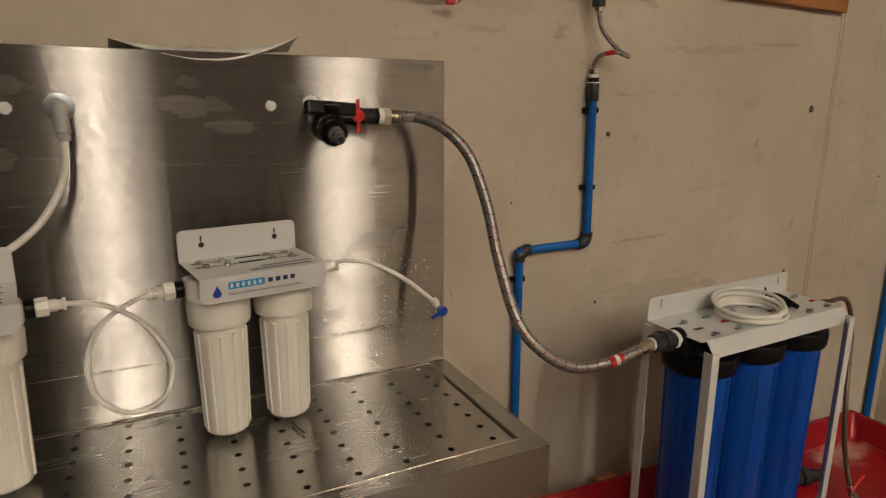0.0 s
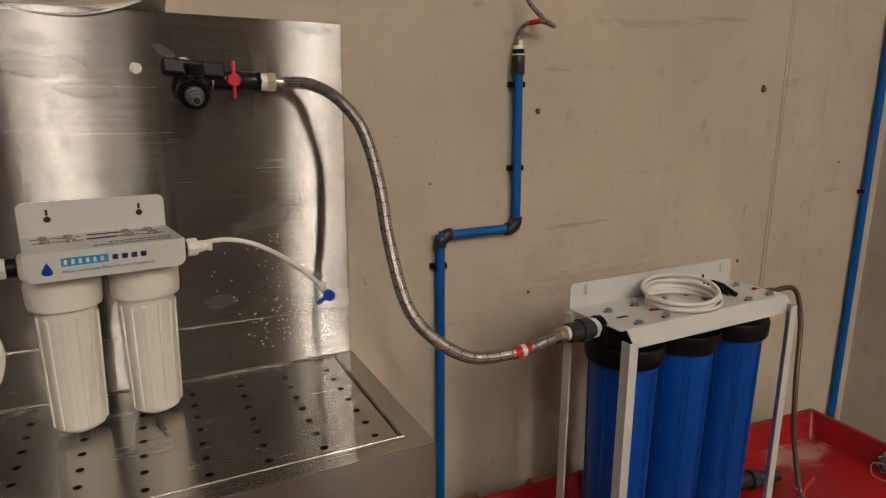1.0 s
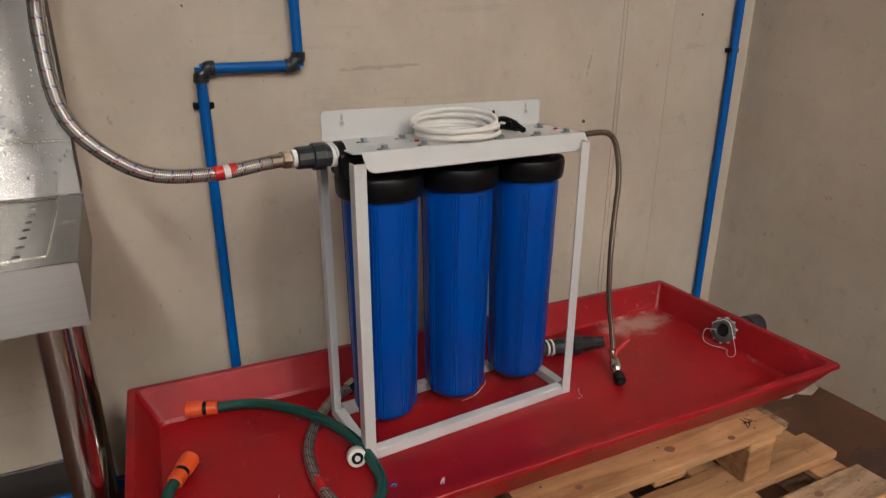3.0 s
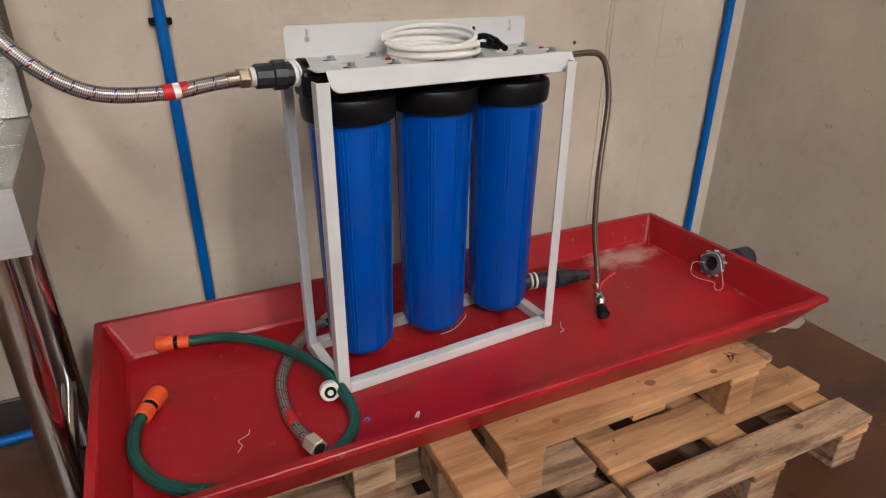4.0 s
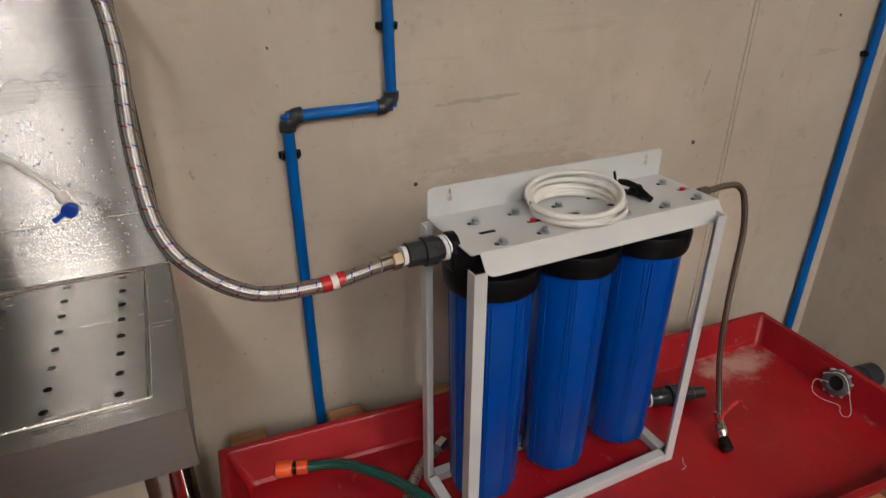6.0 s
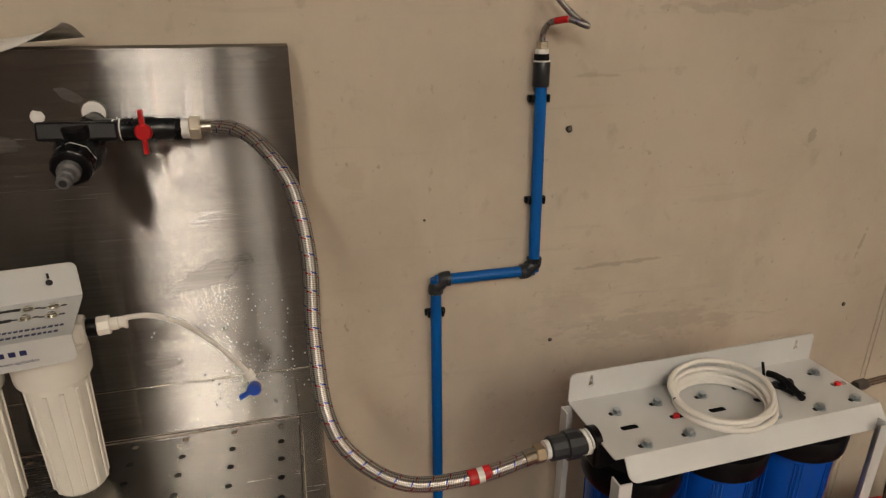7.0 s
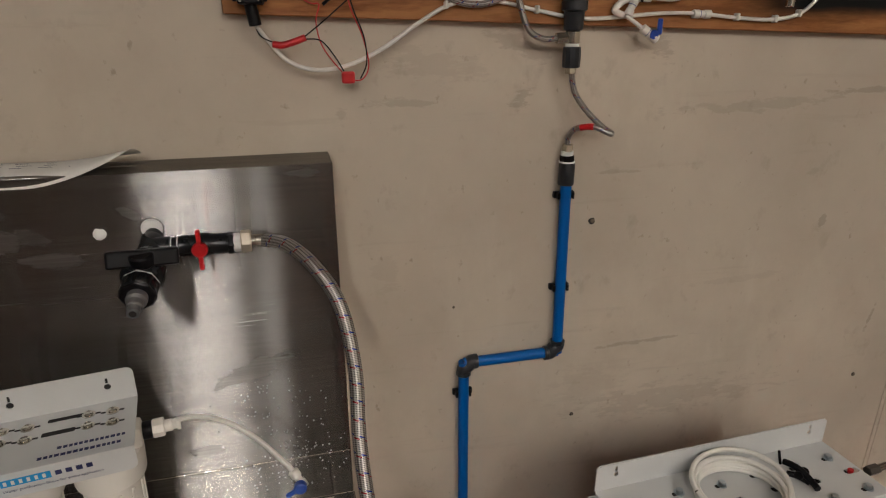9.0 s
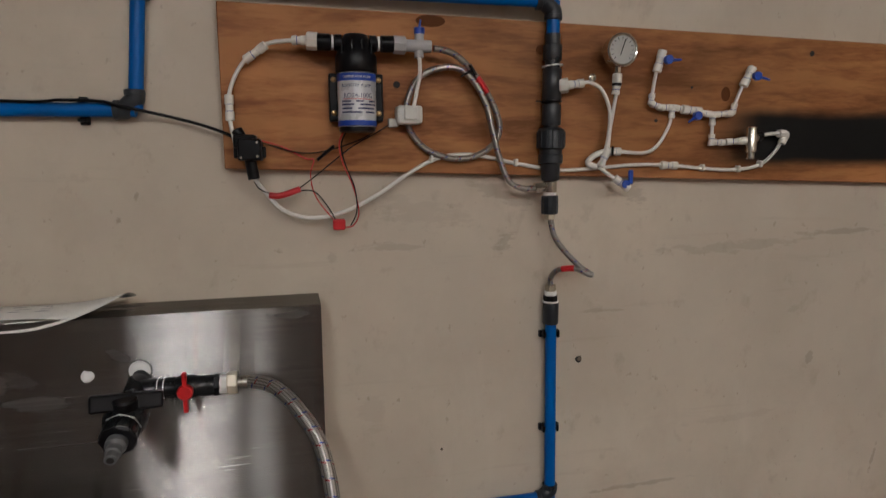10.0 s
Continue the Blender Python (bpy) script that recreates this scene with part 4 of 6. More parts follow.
# ---- pallets ----
def board(x0, y0, z0, x1, y1, z1, material, parent, name="board", skew=0.0):
    bm = bm_box(x0, y0, z0, x1, y1, z1, 0.0025, 1)
    for v in bm.verts:
        v.co += Vector((random.uniform(-1, 1), random.uniform(-1, 1), random.uniform(-1, 1))) * 0.0012
    if skew:
        cx, cy = (x0 + x1) / 2, (y0 + y1) / 2
        bmesh.ops.transform(bm, matrix=Matrix.Translation((cx, cy, 0)) @ pose(0, 0, 0, 0, 0, skew) @ Matrix.Translation((-cx, -cy, 0)), verts=bm.verts)
    return part(name, bm, material, parent)


low = thing("pallet", "weathered pine pallet lying on the floor", "pallet", (2.0, 0.9, 0), group="stacked pallets")
LZ = 0.125
for y0, y1, m in ((0.548, 0.632, PINE_OLD), (0.682, 0.772, PINE), (0.82, 0.91, PINE_OLD), (0.96, 1.05, PINE_OLD), (1.12, 1.21, PINE)):
    board(1.715, y0, LZ - 0.02, 2.392, y1, LZ, m, low)
for x0 in (1.725, 2.0, 2.29):
    board(x0, 0.545, LZ - 0.04, x0 + 0.095, 1.22, LZ - 0.0205, PINE, low, "cross_board")
    for y0 in (0.55, 0.85, 1.12):
        board(x0 + 0.003, y0, 0.018, x0 + 0.092, y0 + 0.085, LZ - 0.0405, PINE_OLD, low, "block")
    board(x0 + 0.002, 0.548, 0, x0 + 0.09, 1.215, 0.0175, PINE_OLD, low, "base_board")
low2 = thing("pallet", "dark weathered pallet in the shade under the tray", "pallet", (1.2, 0.9, 0), group="stacked pallets")
for y0, m in ((0.56, PINE_OLD), (0.7, PINE_OLD), (0.84, PINE_OLD), (1.0, PINE_OLD), (1.15, PINE_OLD), (1.3, PINE_OLD)):
    board(0.86, y0, LZ - 0.02, 1.70, y0 + 0.09, LZ, m, low2)
for x0 in (0.87, 1.24, 1.6):
    board(x0, 0.555, LZ - 0.04, x0 + 0.09, 1.4, LZ - 0.0205, PINE_OLD, low2, "cross_board")
    for y0 in (0.56, 0.9, 1.28):
        board(x0 + 0.003, y0, 0, x0 + 0.087, y0 + 0.09, LZ - 0.0405, PINE_OLD, low2, "block")
top = thing("pallet", "pale pine pallet carrying the red tray", "pallet", (1.6, 1.05, LZ), group="stacked pallets")
UZ = 0.258
for y0, y1 in ((0.695, 0.795), (0.87, 0.97), (1.05, 1.15), (1.22, 1.32), (1.38, 1.475)):
    board(1.463, y0, UZ - 0.022, 2.172, y1, UZ, PINE, top)
for x0 in (1.47, 1.78, 2.07):
    board(x0, 0.7, UZ - 0.044, x0 + 0.09, 1.47, UZ - 0.0225, PINE, top, "cross_board")
    for y0 in (0.7, 1.0, 1.38):
        if x0 == 1.78 and y0 == 0.7:
            continue
        board(x0 + 0.002, y0, LZ + 0.001, x0 + 0.088, y0 + 0.09, UZ - 0.0445, PINE, top, "block")
board(1.345, 0.46, UZ - 0.03, 1.438, 1.47, UZ - 0.008, PINE, top, "side_board")
board(1.35, 0.75, LZ + 0.001, 1.43, 0.84, UZ - 0.0305, PINE_OLD, top, "block")
board(0.86, 0.80, UZ - 0.03, 1.33, 0.89, UZ - 0.008, PINE_OLD, top)
board(0.86, 1.25, UZ - 0.03, 1.33, 1.34, UZ - 0.008, PINE_OLD, top)
for x0 in (0.8, 1.05, 1.32):
    board(x0, 1.355, UZ - 0.03, x0 + 0.09, 1.49, UZ + 0.008, PINE, top, "block")
    board(x0, 1.36, 0.0, x0 + 0.085, 1.485, UZ - 0.0305, PINE_OLD, top, "block")
for x0 in (0.87, 1.2):
    board(x0, 0.81, LZ + 0.001, x0 + 0.085, 0.885, UZ - 0.0305, PINE_OLD, top, "block")
    board(x0, 1.255, LZ + 0.001, x0 + 0.085, 1.335, UZ - 0.0305, PINE_OLD, top, "block")

for p, spots in ((low, ((1.77, 0.58), (1.78, 0.605), (2.03, 0.575), (2.06, 0.6), (2.33, 0.59), (2.36, 0.57), (1.76, 0.71), (1.78, 0.745), (2.04, 0.72), (2.32, 0.715), (2.35, 0.745))), (top, ((1.5, 0.72), (1.53, 0.765), (1.8, 0.73), (1.84, 0.76), (2.1, 0.72), (2.13, 0.765)))):
    for x, y in spots:
        z = LZ if p is low else UZ
        part("nail", bm_cyl((x, y, z - 0.002), (x, y, z + 0.0008), 0.0032, seg=10), STEEL_DARK, p)
for x, y, r in ((1.86, 0.745, 0.014), (1.6, 0.73, 0.009), (2.02, 0.716, 0.01)):
    part("knot", bm_sheet(ring(0, 0, r, 16, 0.7), 0.0006, (), Matrix.Translation((x, y, UZ + 0.0007))), KNOT, top)
for x, y, r in ((2.2, 0.6, 0.012), (1.95, 0.57, 0.008)):
    part("knot", bm_sheet(ring(0, 0, r, 16, 0.7), 0.0006, (), Matrix.Translation((x, y, LZ + 0.0007))), KNOT, low)
for k in range(5):
    part("pen_stroke", bm_sheet([(0, 0), (0.026, 0), (0.026, 0.0025), (0, 0.0025)], 0.0004, (), Matrix.Translation((2.095 + 0.011 * k % 0.03, 0.728 + 0.007 * k, UZ + 0.001)) @ pose(0, 0, 0, 0, 0, 40 + 67 * k)), BLACK, top)
card = thing("cardboard_sheet", "torn grey cardboard sheet under the tray corner", "cardboard", (2.3, 0.8, UZ))
cb = bm_sheet([(2.25, 0.79), (2.3, 0.776), (2.33, 0.782), (2.37, 0.765), (2.41, 0.775), (2.42, 0.8), (2.42, 0.95), (2.25, 0.98)], 0.003, (), Matrix.Translation((0, 0, 0)))
for v in cb.verts:
    v.co.z += UZ + 0.001 - 0.35 * max(0.0, 0.79 - v.co.y) + 0.02 * max(0.0, v.co.x - 2.3)
part("sheet", cb, CARD, card)

# ---- blue pipework on the wall ----
PY = 1.511
PR = 0.0125


def elbow(parent, centre, d1, d2, r=0.0175, arm=0.032):
    c, a, b = Vector(centre), Vector(d1), Vector(d2)
    pts = [c + a * arm, c + a * arm * 0.55, c + a * 0.008 + b * 0.008 + (a + b) * 0.002, c + b * arm * 0.55, c + b * arm]
    e = part("elbow", bm_tube(pts, r * 0.93, 18, 6), GREY_PVC, parent, "dark grey elbow fitting")
    for d in (a, b):
        p = c + d * (arm - 0.009)
        part("collar", bm_cyl(p, c + d * (arm + 0.001), r, seg=20, edge=0.001), GREY_PVC, e)


def pipe_clip(x, z, y=PY, side=0):
    s = thing("pipe_clip", "black plastic saddle clip screwed to the wall", "pipe clip", (x, WY, z), group="pipe clips")
    if side:
        part("base", bm_box(x - 0.024, y - 0.001, z - 0.0075, x + 0.024, WY - 0.0005, z + 0.0075, 0.0015, 1), BLACK, s)
    else:
        part("base", bm_box(x - 0.024, WY - 0.012, z - 0.0075, x + 0.024, WY - 0.0005, z + 0.0075, 0.002, 1), BLACK, s)
    for sgn in (-1, 1):
        part("ear", bm_box(x + sgn * 0.0135, y - 0.006, z - 0.0075, x + sgn * 0.019, WY - 0.006, z + 0.0075, 0.0015, 1), BLACK, s)


main = thing("blue_pipe", "blue water pipe with dark grey elbows clipped to the wall", "pipe", (1.15, PY, 1.0))
XA, XB, ZE = 1.262, 1.031, 1.056
part("riser", bm_cyl((XA - 0.006, PY, 1.48), (XA, PY, ZE), PR, seg=24), BLUE_PIPE, main)
part("cross_run", bm_cyl((XA, PY, ZE + 0.002), (XB, PY, ZE - 0.004), PR, seg=24), BLUE_PIPE, main)
part("drop_run", bm_cyl((XB, PY, ZE), (XB + 0.004, PY, 0.0), PR, seg=24), BLUE_PIPE, main)
elbow(main, (XA, PY, ZE), (0, 0, 1), (-1, 0, 0))
elbow(main, (XB, PY, ZE - 0.002), (1, 0, 0), (0, 0, -1))
for x, z in ((XA - 0.005, 1.447), (XA - 0.002, 1.225), (XB, 0.968)):
    pipe_clip(x, z)
corner = thing("blue_pipe", "blue water pipe running down the corner of the room", "pipe", (2.769, PY, 0))
part("riser", bm_cyl((2.769, PY, 0), (2.769, PY, CEIL), PR + 0.001, seg=24), BLUE_PIPE, corner)
pipe_clip(2.769, 1.087)

# ---- upper board ----
BX0, BX1, BZ0, BZ1, BY = 0.581, 2.273, 1.82, 2.131, 1.503
panel = thing("mounting_board", "varnished plywood board on the wall, sprayed black at one end", "board", ((BX0 + BX1) / 2, WY, BZ0))
plank = bm_box(BX0, BY, BZ0, BX1, WY - 0.0005, BZ1, 0.002, 1)
for v in plank.verts:
    v.co.z -= (v.co.x - BX0) * (0.03 if v.co.z < 1.9 else 0.0225)
part("plank", plank, BOARD, panel)

# ---- tap and valves on the splashback ----
tap = thing("tap_assembly", "dark grey plastic valve tap with black lever on the splashback", "tap", (0.432, 1.44, 1.457))
A0, A1 = Vector((0.43, 1.44, 1.457)), Vector((0.441, 1.188, 1.393))
AX = (A1 - A0).normalized()


def along(d):
    return A0 + AX * d


part("hole_edge", bm_lathe([(0.0205, 0), (0.0205, 0.003), (0.0195, 0.0032)], (0.43, 1.4055, 1.46), (0.43, 0, 1.46), 28), STEEL_DARK, tap)
part("sealant_collar", bm_lathe([(0.0185, 0), (0.019, 0.001), (0.018, 0.004), (0.014, 0.005)], (0.43, 1.404, 1.46), (0.43, 0, 1.46), 28), PTFE, tap, "white sealant round the pipe hole")
part("stub_pipe", bm_cyl(along(0.0), along(0.09), 0.0155, seg=20), TAP_PVC, tap)
tee = part("tee_body", bm_lathe([(0.0185, 0), (0.02, 0.002), (0.02, 0.058), (0.0185, 0.06)], along(0.055), along(1), 24), TAP_PVC, tap)
TC = along(0.08)
BRANCH = Vector((0.582, 1.374, 1.434)) - TC
BRANCH.normalize()
part("branch", bm_cyl(TC, TC + BRANCH * 0.034, 0.0185, seg=22, edge=0.001), TAP_PVC, tee)
part("tape_ring", bm_cyl(TC + BRANCH * 0.034, TC + BRANCH * 0.036, 0.0175, seg=20), PTFE, tee)
part("nipple", bm_cyl(TC + BRANCH * 0.034, TC + BRANCH * 0.048, 0.0165, seg=18), BLACK, tee)
small = part("small_valve", bm_lathe([(0.0175, 0), (0.0185, 0.001), (0.0185, 0.028), (0.021, 0.032), (0.021, 0.05), (0.0185, 0.054), (0.0185, 0.083), (0.0175, 0.084)], TC + BRANCH * 0.046, TC + BRANCH, 24), TAP_PVC, tap)
part("tape_ring", bm_cyl(TC + BRANCH * 0.0445, TC + BRANCH * 0.0462, 0.018, seg=20), PTFE, small)
part("hex_adaptor", bm_cyl(TC + BRANCH * 0.127, TC + BRANCH * 0.139, 0.02, seg=6, edge=0.002, flats=True), BLACK, small)
part("tape_band", bm_cyl(TC + BRANCH * 0.138, TC + BRANCH * 0.15, 0.0172, seg=20), PTFE, small)
RV = TC + BRANCH * 0.085 + Vector((0, -0.022, 0))
red = part("red_lever", bm_lathe([(0.012, 0), (0.0135, 0.002), (0.0135, 0.01), (0.011, 0.013)], RV, RV + Vector((0, -1, 0)), 20), RED, small, "red plastic butterfly lever")
for s in (-1, 1):
    part("wing", bm_box(RV.x - 0.0035, RV.y - 0.012, RV.z + s * 0.01, RV.x + 0.0035, RV.y - 0.001, RV.z + s * 0.036, 0.0015, 1), RED, red)
big = part("main_valve", bm_lathe([(0.02, 0), (0.024, 0.004), (0.026, 0.02), (0.033, 0.03), (0.034, 0.062), (0.03, 0.075), (0.026, 0.08), (0.028, 0.084), (0.028, 0.108), (0.023, 0.112)], along(0.105), along(1), 28), TAP_PVC, tap)
part("tape_ring", bm_cyl(along(0.185), along(0.188), 0.029, seg=8, flats=True), PTFE, big)
part("union_nut", bm_cyl(along(0.188), along(0.218), 0.03, 0.028, seg=8, edge=0.002, flats=True), BLACK, big)
part("spigot", bm_lathe([(0.016, 0), (0.016, 0.012), (0.012, 0.016), (0.012, 0.028), (0.0095, 0.03), (0.0095, 0.042), (0.008, 0.043)], along(0.217), along(1), 20), plain("grey_spigot", (0.1, 0.102, 0.105), 0.45), big, "mid grey hose spigot")
part("spigot_bore", bm_cyl(along(0.2598), along(0.2606), 0.0055, seg=16), HOLE_SHADE, big)
UPV = Vector((0, -AX.z, AX.y)) * -1.0
UPV = UPV if UPV.z > 0 else -UPV
HC = along(0.166) + UPV * 0.021 + Vector((0.006, 0, 0))
handle = part("lever", bm_lathe([(0.017, 0), (0.017, 0.014), (0.019, 0.016), (0.019, 0.032), (0.016, 0.035)], HC - UPV * 0.01, HC + UPV, 24), BLACK, big, "black tee lever")
wing = bm_box(-0.054, -0.012, 0.0, 0.054, 0.012, 0.028, 0.004, 2)
bmesh.ops.transform(wing, matrix=Matrix.Translation(HC) @ pose(0, 0, 0, -14, 0, 0) @ pose(0, 0, 0, 0, 0, 14), verts=wing.verts)
part("grip", wing, BLACK, handle)

outlet = thing("wall_outlet", "grey push-fit elbow in the splashback with white tube", "pipe fitting", (-0.045, 1.44, 1.452), askew=True)
part("collar", bm_lathe([(0.02, 0), (0.026, 0.001), (0.0255, 0.006), (0.018, 0.007)], (-0.045, SY, 1.452), (-0.045, 0, 1.452), 28), ZINC, outlet)
GREYP = plain("light_grey_plastic", (0.42, 0.42, 0.43), 0.45)
part("elbow", bm_tube([(-0.045, SY - 0.004, 1.452), (-0.043, 1.396, 1.45), (-0.041, 1.381, 1.435), (-0.04, 1.376, 1.405)], 0.014, 16, 6), GREYP, outlet)
part("collet", bm_cyl((-0.04, 1.376, 1.412), (-0.0395, 1.374, 1.392), 0.0115, seg=18, edge=0.001), GREYP, outlet)
part("tube", bm_tube([(-0.0395, 1.374, 1.395), (-0.041, 1.368, 1.355), (-0.058, 1.358, 1.30), (-0.1, 1.34, 1.24), (-0.17, 1.31, 1.195), (-0.27, 1.28, 1.175), (-0.4, 1.26, 1.17)], 0.0068, 14, 8), WHITE_TUBE, outlet)
for x, z, r in ((-0.129, 1.451, 0.011), (0.342, 1.456, 0.0105)):
    bm = bm_lathe([(r, 0), (r * 0.95, 0.0015), (r * 0.5, 0.003)], (x, SY, z), (x, 0, z), 14)
    for v in bm.verts:
        v.co += Vector((random.uniform(-1, 1) * 0.0018, 0, random.uniform(-1, 1) * 0.0018))
    plug = solid("sealant_plug", bm, PTFE, "dab of white sealant in a hole of the splashback", "sealant")
    plug.matrix_basis = SPIN

# ---- tubes of the twin filters ----
link = thing("looped_tube", "thin white tube looped between the two twin filters", "tube", (0.04, 1.2, 0.93))
part("tube", bm_tube([(-0.056, 1.217, 1.119), (-0.02, 1.213, 1.118), (0.025, 1.206, 1.104), (0.066, 1.2, 1.075), (0.096, 1.198, 1.03), (0.108, 1.2, 0.98), (0.09, 1.195, 0.925), (0.035, 1.19, 0.908), (-0.012, 1.19, 0.94), (-0.028, 1.2, 1.0), (-0.008, 1.21, 1.065), (0.034, 1.215, 1.1), (0.075, 1.217, 1.118), (0.098, 1.218, 1.12)], 0.0048, 12, 8), WHITE_TUBE, link)
sample = thing("sample_tube", "white tube ending in a small blue-levered valve", "tube", (0.55, 1.3, 1.1))
part("tube", bm_tube([(0.43, 1.297, 1.124), (0.48, 1.3, 1.127), (0.535, 1.288, 1.114), (0.59, 1.262, 1.084), (0.635, 1.235, 1.046), (0.65, 1.224, 1.031)], 0.0048, 12, 8), WHITE_TUBE, sample)
part("valve_body", bm_lathe([(0.008, 0), (0.0095, 0.002), (0.0095, 0.014), (0.007, 0.016), (0.007, 0.024), (0.0095, 0.026), (0.0095, 0.038), (0.007, 0.039)], (0.645, 1.226, 1.039), (0.668, 1.214, 1.001), 18), WHITE_PLASTIC, sample)
lev = part("lever", bm_lathe([(0.0105, 0), (0.0115, 0.002), (0.0115, 0.012), (0.009, 0.014)], (0.658, 1.21, 1.018), (0.655, 0.2, 1.036), 18), BLUE_LEVER, sample, "blue lever")
lb = bm_box(-0.004, -0.003, 0, 0.004, 0.003, 0.027, 0.001, 1)
bmesh.ops.transform(lb, matrix=Matrix.Translation((0.656, 1.201, 1.018)) @ pose(0, 0, 0, 0, -122, 0), verts=lb.verts)
part("lever_arm", lb, BLUE_LEVER, lev)

# ---- coil of tube and black clamp on the stand ----
PT = 0.923
coil = thing("tube_coil", "coil of white plastic tube lying on the filter stand", "tube", (1.51, 1.14, PT))
LAPS = [(0.0, 0.0, 0.088, 0.005, 0.0), (0.004, -0.004, 0.091, 0.01, 0.002), (-0.003, 0.003, 0.083, 0.016, 0.005), (0.006, 0.002, 0.09, 0.022, -0.002), (-0.007, -0.002, 0.0855, 0.027, 0.008), (-0.002, 0.006, 0.094, 0.034, 0.014)]
pts = []
for k in range(5 * 16 + 9):
    lap, f = divmod(k / 16, 1.0)
    lo, hi = LAPS[int(lap)], LAPS[min(int(lap) + 1, 5)]
    ox, oy, r, h, tilt = (u + (v - u) * f for u, v in zip(lo, hi))
    a = 2 * math.pi * k / 16
    pts.append((1.502 + ox + r * math.cos(a), 1.115 + oy + r * 0.86 * math.sin(a), PT + h + tilt * math.sin(a + 0.5)))
part("tube", bm_tube(pts, 0.0049, 10, 3), WHITE_TUBE, coil)
part("cut_end", bm_cyl(pts[-1], Vector(pts[-1]) + (Vector(pts[-1]) - Vector(pts[-2])).normalized() * 0.002, 0.0033, seg=10), HOLE_SHADE, coil)
clamp = thing("black_clamp", "small black plastic spring clamp lying on the stand", "clamp", (1.65, 1.14, PT))
part("jaw", bm_tube([(1.6365, 1.1674, PT + 0.0234), (1.6422, 1.1530, PT + 0.0265), (1.6530, 1.1350, PT + 0.0218), (1.6624, 1.1098, PT + 0.0094), (1.6624, 1.0990, PT + 0.0070)], 0.0068, 10, 5), BLACK, clamp)
part("jaw", bm_tube([(1.6314, 1.1494, PT + 0.0094), (1.6458, 1.1386, PT + 0.0094), (1.6595, 1.1170, PT + 0.0070)], 0.0062, 10, 5), BLACK, clamp)
part("pin", bm_cyl((1.6322, 1.1710, PT + 0.0156), (1.6293, 1.1782, PT + 0.0437), 0.0028, seg=8), BLACK, clamp)
part("pivot", bm_cyl((1.6422, 1.1314, PT + 0.0156), (1.6674, 1.1422, PT + 0.0156), 0.009, seg=14, edge=0.001), BLACK, clamp)

# ---- thin hose with ball valve hanging from the stand ----
drain_hose = thing("drain_hose", "thin worn steel-braided hose with a red ball valve", "hose", (1.93, 1.1, 0.3))
part("nut", bm_cyl((1.84, 1.155, 0.898), (1.868, 1.158, 0.8985), 0.0115, seg=6, edge=0.001, flats=True), STEEL_DARK, drain_hose)
part("jacket", bm_tube([(1.86, 1.157, 0.898), (1.93, 1.165, 0.9), (1.968, 1.167, 0.892), (1.99, 1.164, 0.86), (1.998, 1.153, 0.785), (1.984, 1.138, 0.692), (1.967, 1.12, 0.6), (1.958, 1.1, 0.476), (1.962, 1.083, 0.39), (1.957, 1.06, 0.328)], 0.0075, 12, 8), BRAID_THIN, drain_hose)
part("ferrule", bm_cyl((1.946, 1.057, 0.335), (1.95, 1.045, 0.312), 0.0095, seg=16, edge=0.001), NICKEL, drain_hose)
bv = part("ball_valve", bm_lathe([(0.01, 0), (0.0125, 0.002), (0.0125, 0.012), (0.015, 0.016), (0.016, 0.024), (0.015, 0.032), (0.0125, 0.036), (0.0125, 0.046), (0.01, 0.047)], (1.95, 1.046, 0.313), (1.936, 1.012, 0.286), 16), NICKEL, drain_hose)
part("end_piece", bm_lathe([(0.0135, 0), (0.0145, 0.002), (0.0145, 0.028), (0.012, 0.03)], (1.936, 1.012, 0.287), (1.917, 0.966, 0.279), 18), BLACK, bv)
part("end_bore", bm_cyl((1.9245, 0.9843, 0.2822), (1.924, 0.983, 0.282), 0.009, seg=14), HOLE_SHADE, bv)
part("lever", bm_tube([(1.946, 1.04, 0.322), (1.955, 1.045, 0.334), (1.985, 1.05, 0.35), (2.0, 1.05, 0.358)], 0.0042, 8, 4), RED, bv, "red lever")

# ---- outlet fitting low on the last filter ----
low_fit = thing("outlet_union", "dark grey union pipe lying in the tray, threads taped white", "pipe fitting", (1.9, 1.18, 0.3))
F0, F1 = Vector((1.79, 1.212, 0.293)), Vector((2.02, 1.168, 0.292))
FD = (F1 - F0).normalized()
part("pipe", bm_lathe([(0.019, 0), (0.02, 0.002), (0.02, 0.075), (0.023, 0.08), (0.023, 0.12), (0.02, 0.125)], F0, F1, 22), GREY_PVC, low_fit)
for d in (0.052, 0.066):
    part("tape_band", bm_tube([F0 + FD * d + 0.0208 * Vector((FD.y * math.cos(a) * -1, FD.x * math.cos(a), math.sin(a))) for a in [2 * math.pi * k / 16 for k in range(16)]], 0.0032, 8, 2, closed=True), PTFE, low_fit)
nut = part("union_nut", bm_lathe([(0.026, 0), (0.03, 0.002), (0.03, 0.024), (0.026, 0.026)], F0 + FD * 0.125, F1, 10, True), GREY_PVC, low_fit)
part("tail", bm_lathe([(0.02, 0), (0.022, 0.02), (0.02, 0.04), (0.016, 0.044), (0.0165, 0.075), (0.014, 0.077)], F0 + FD * 0.151, F1, 12, True), GREY_PVC, low_fit)

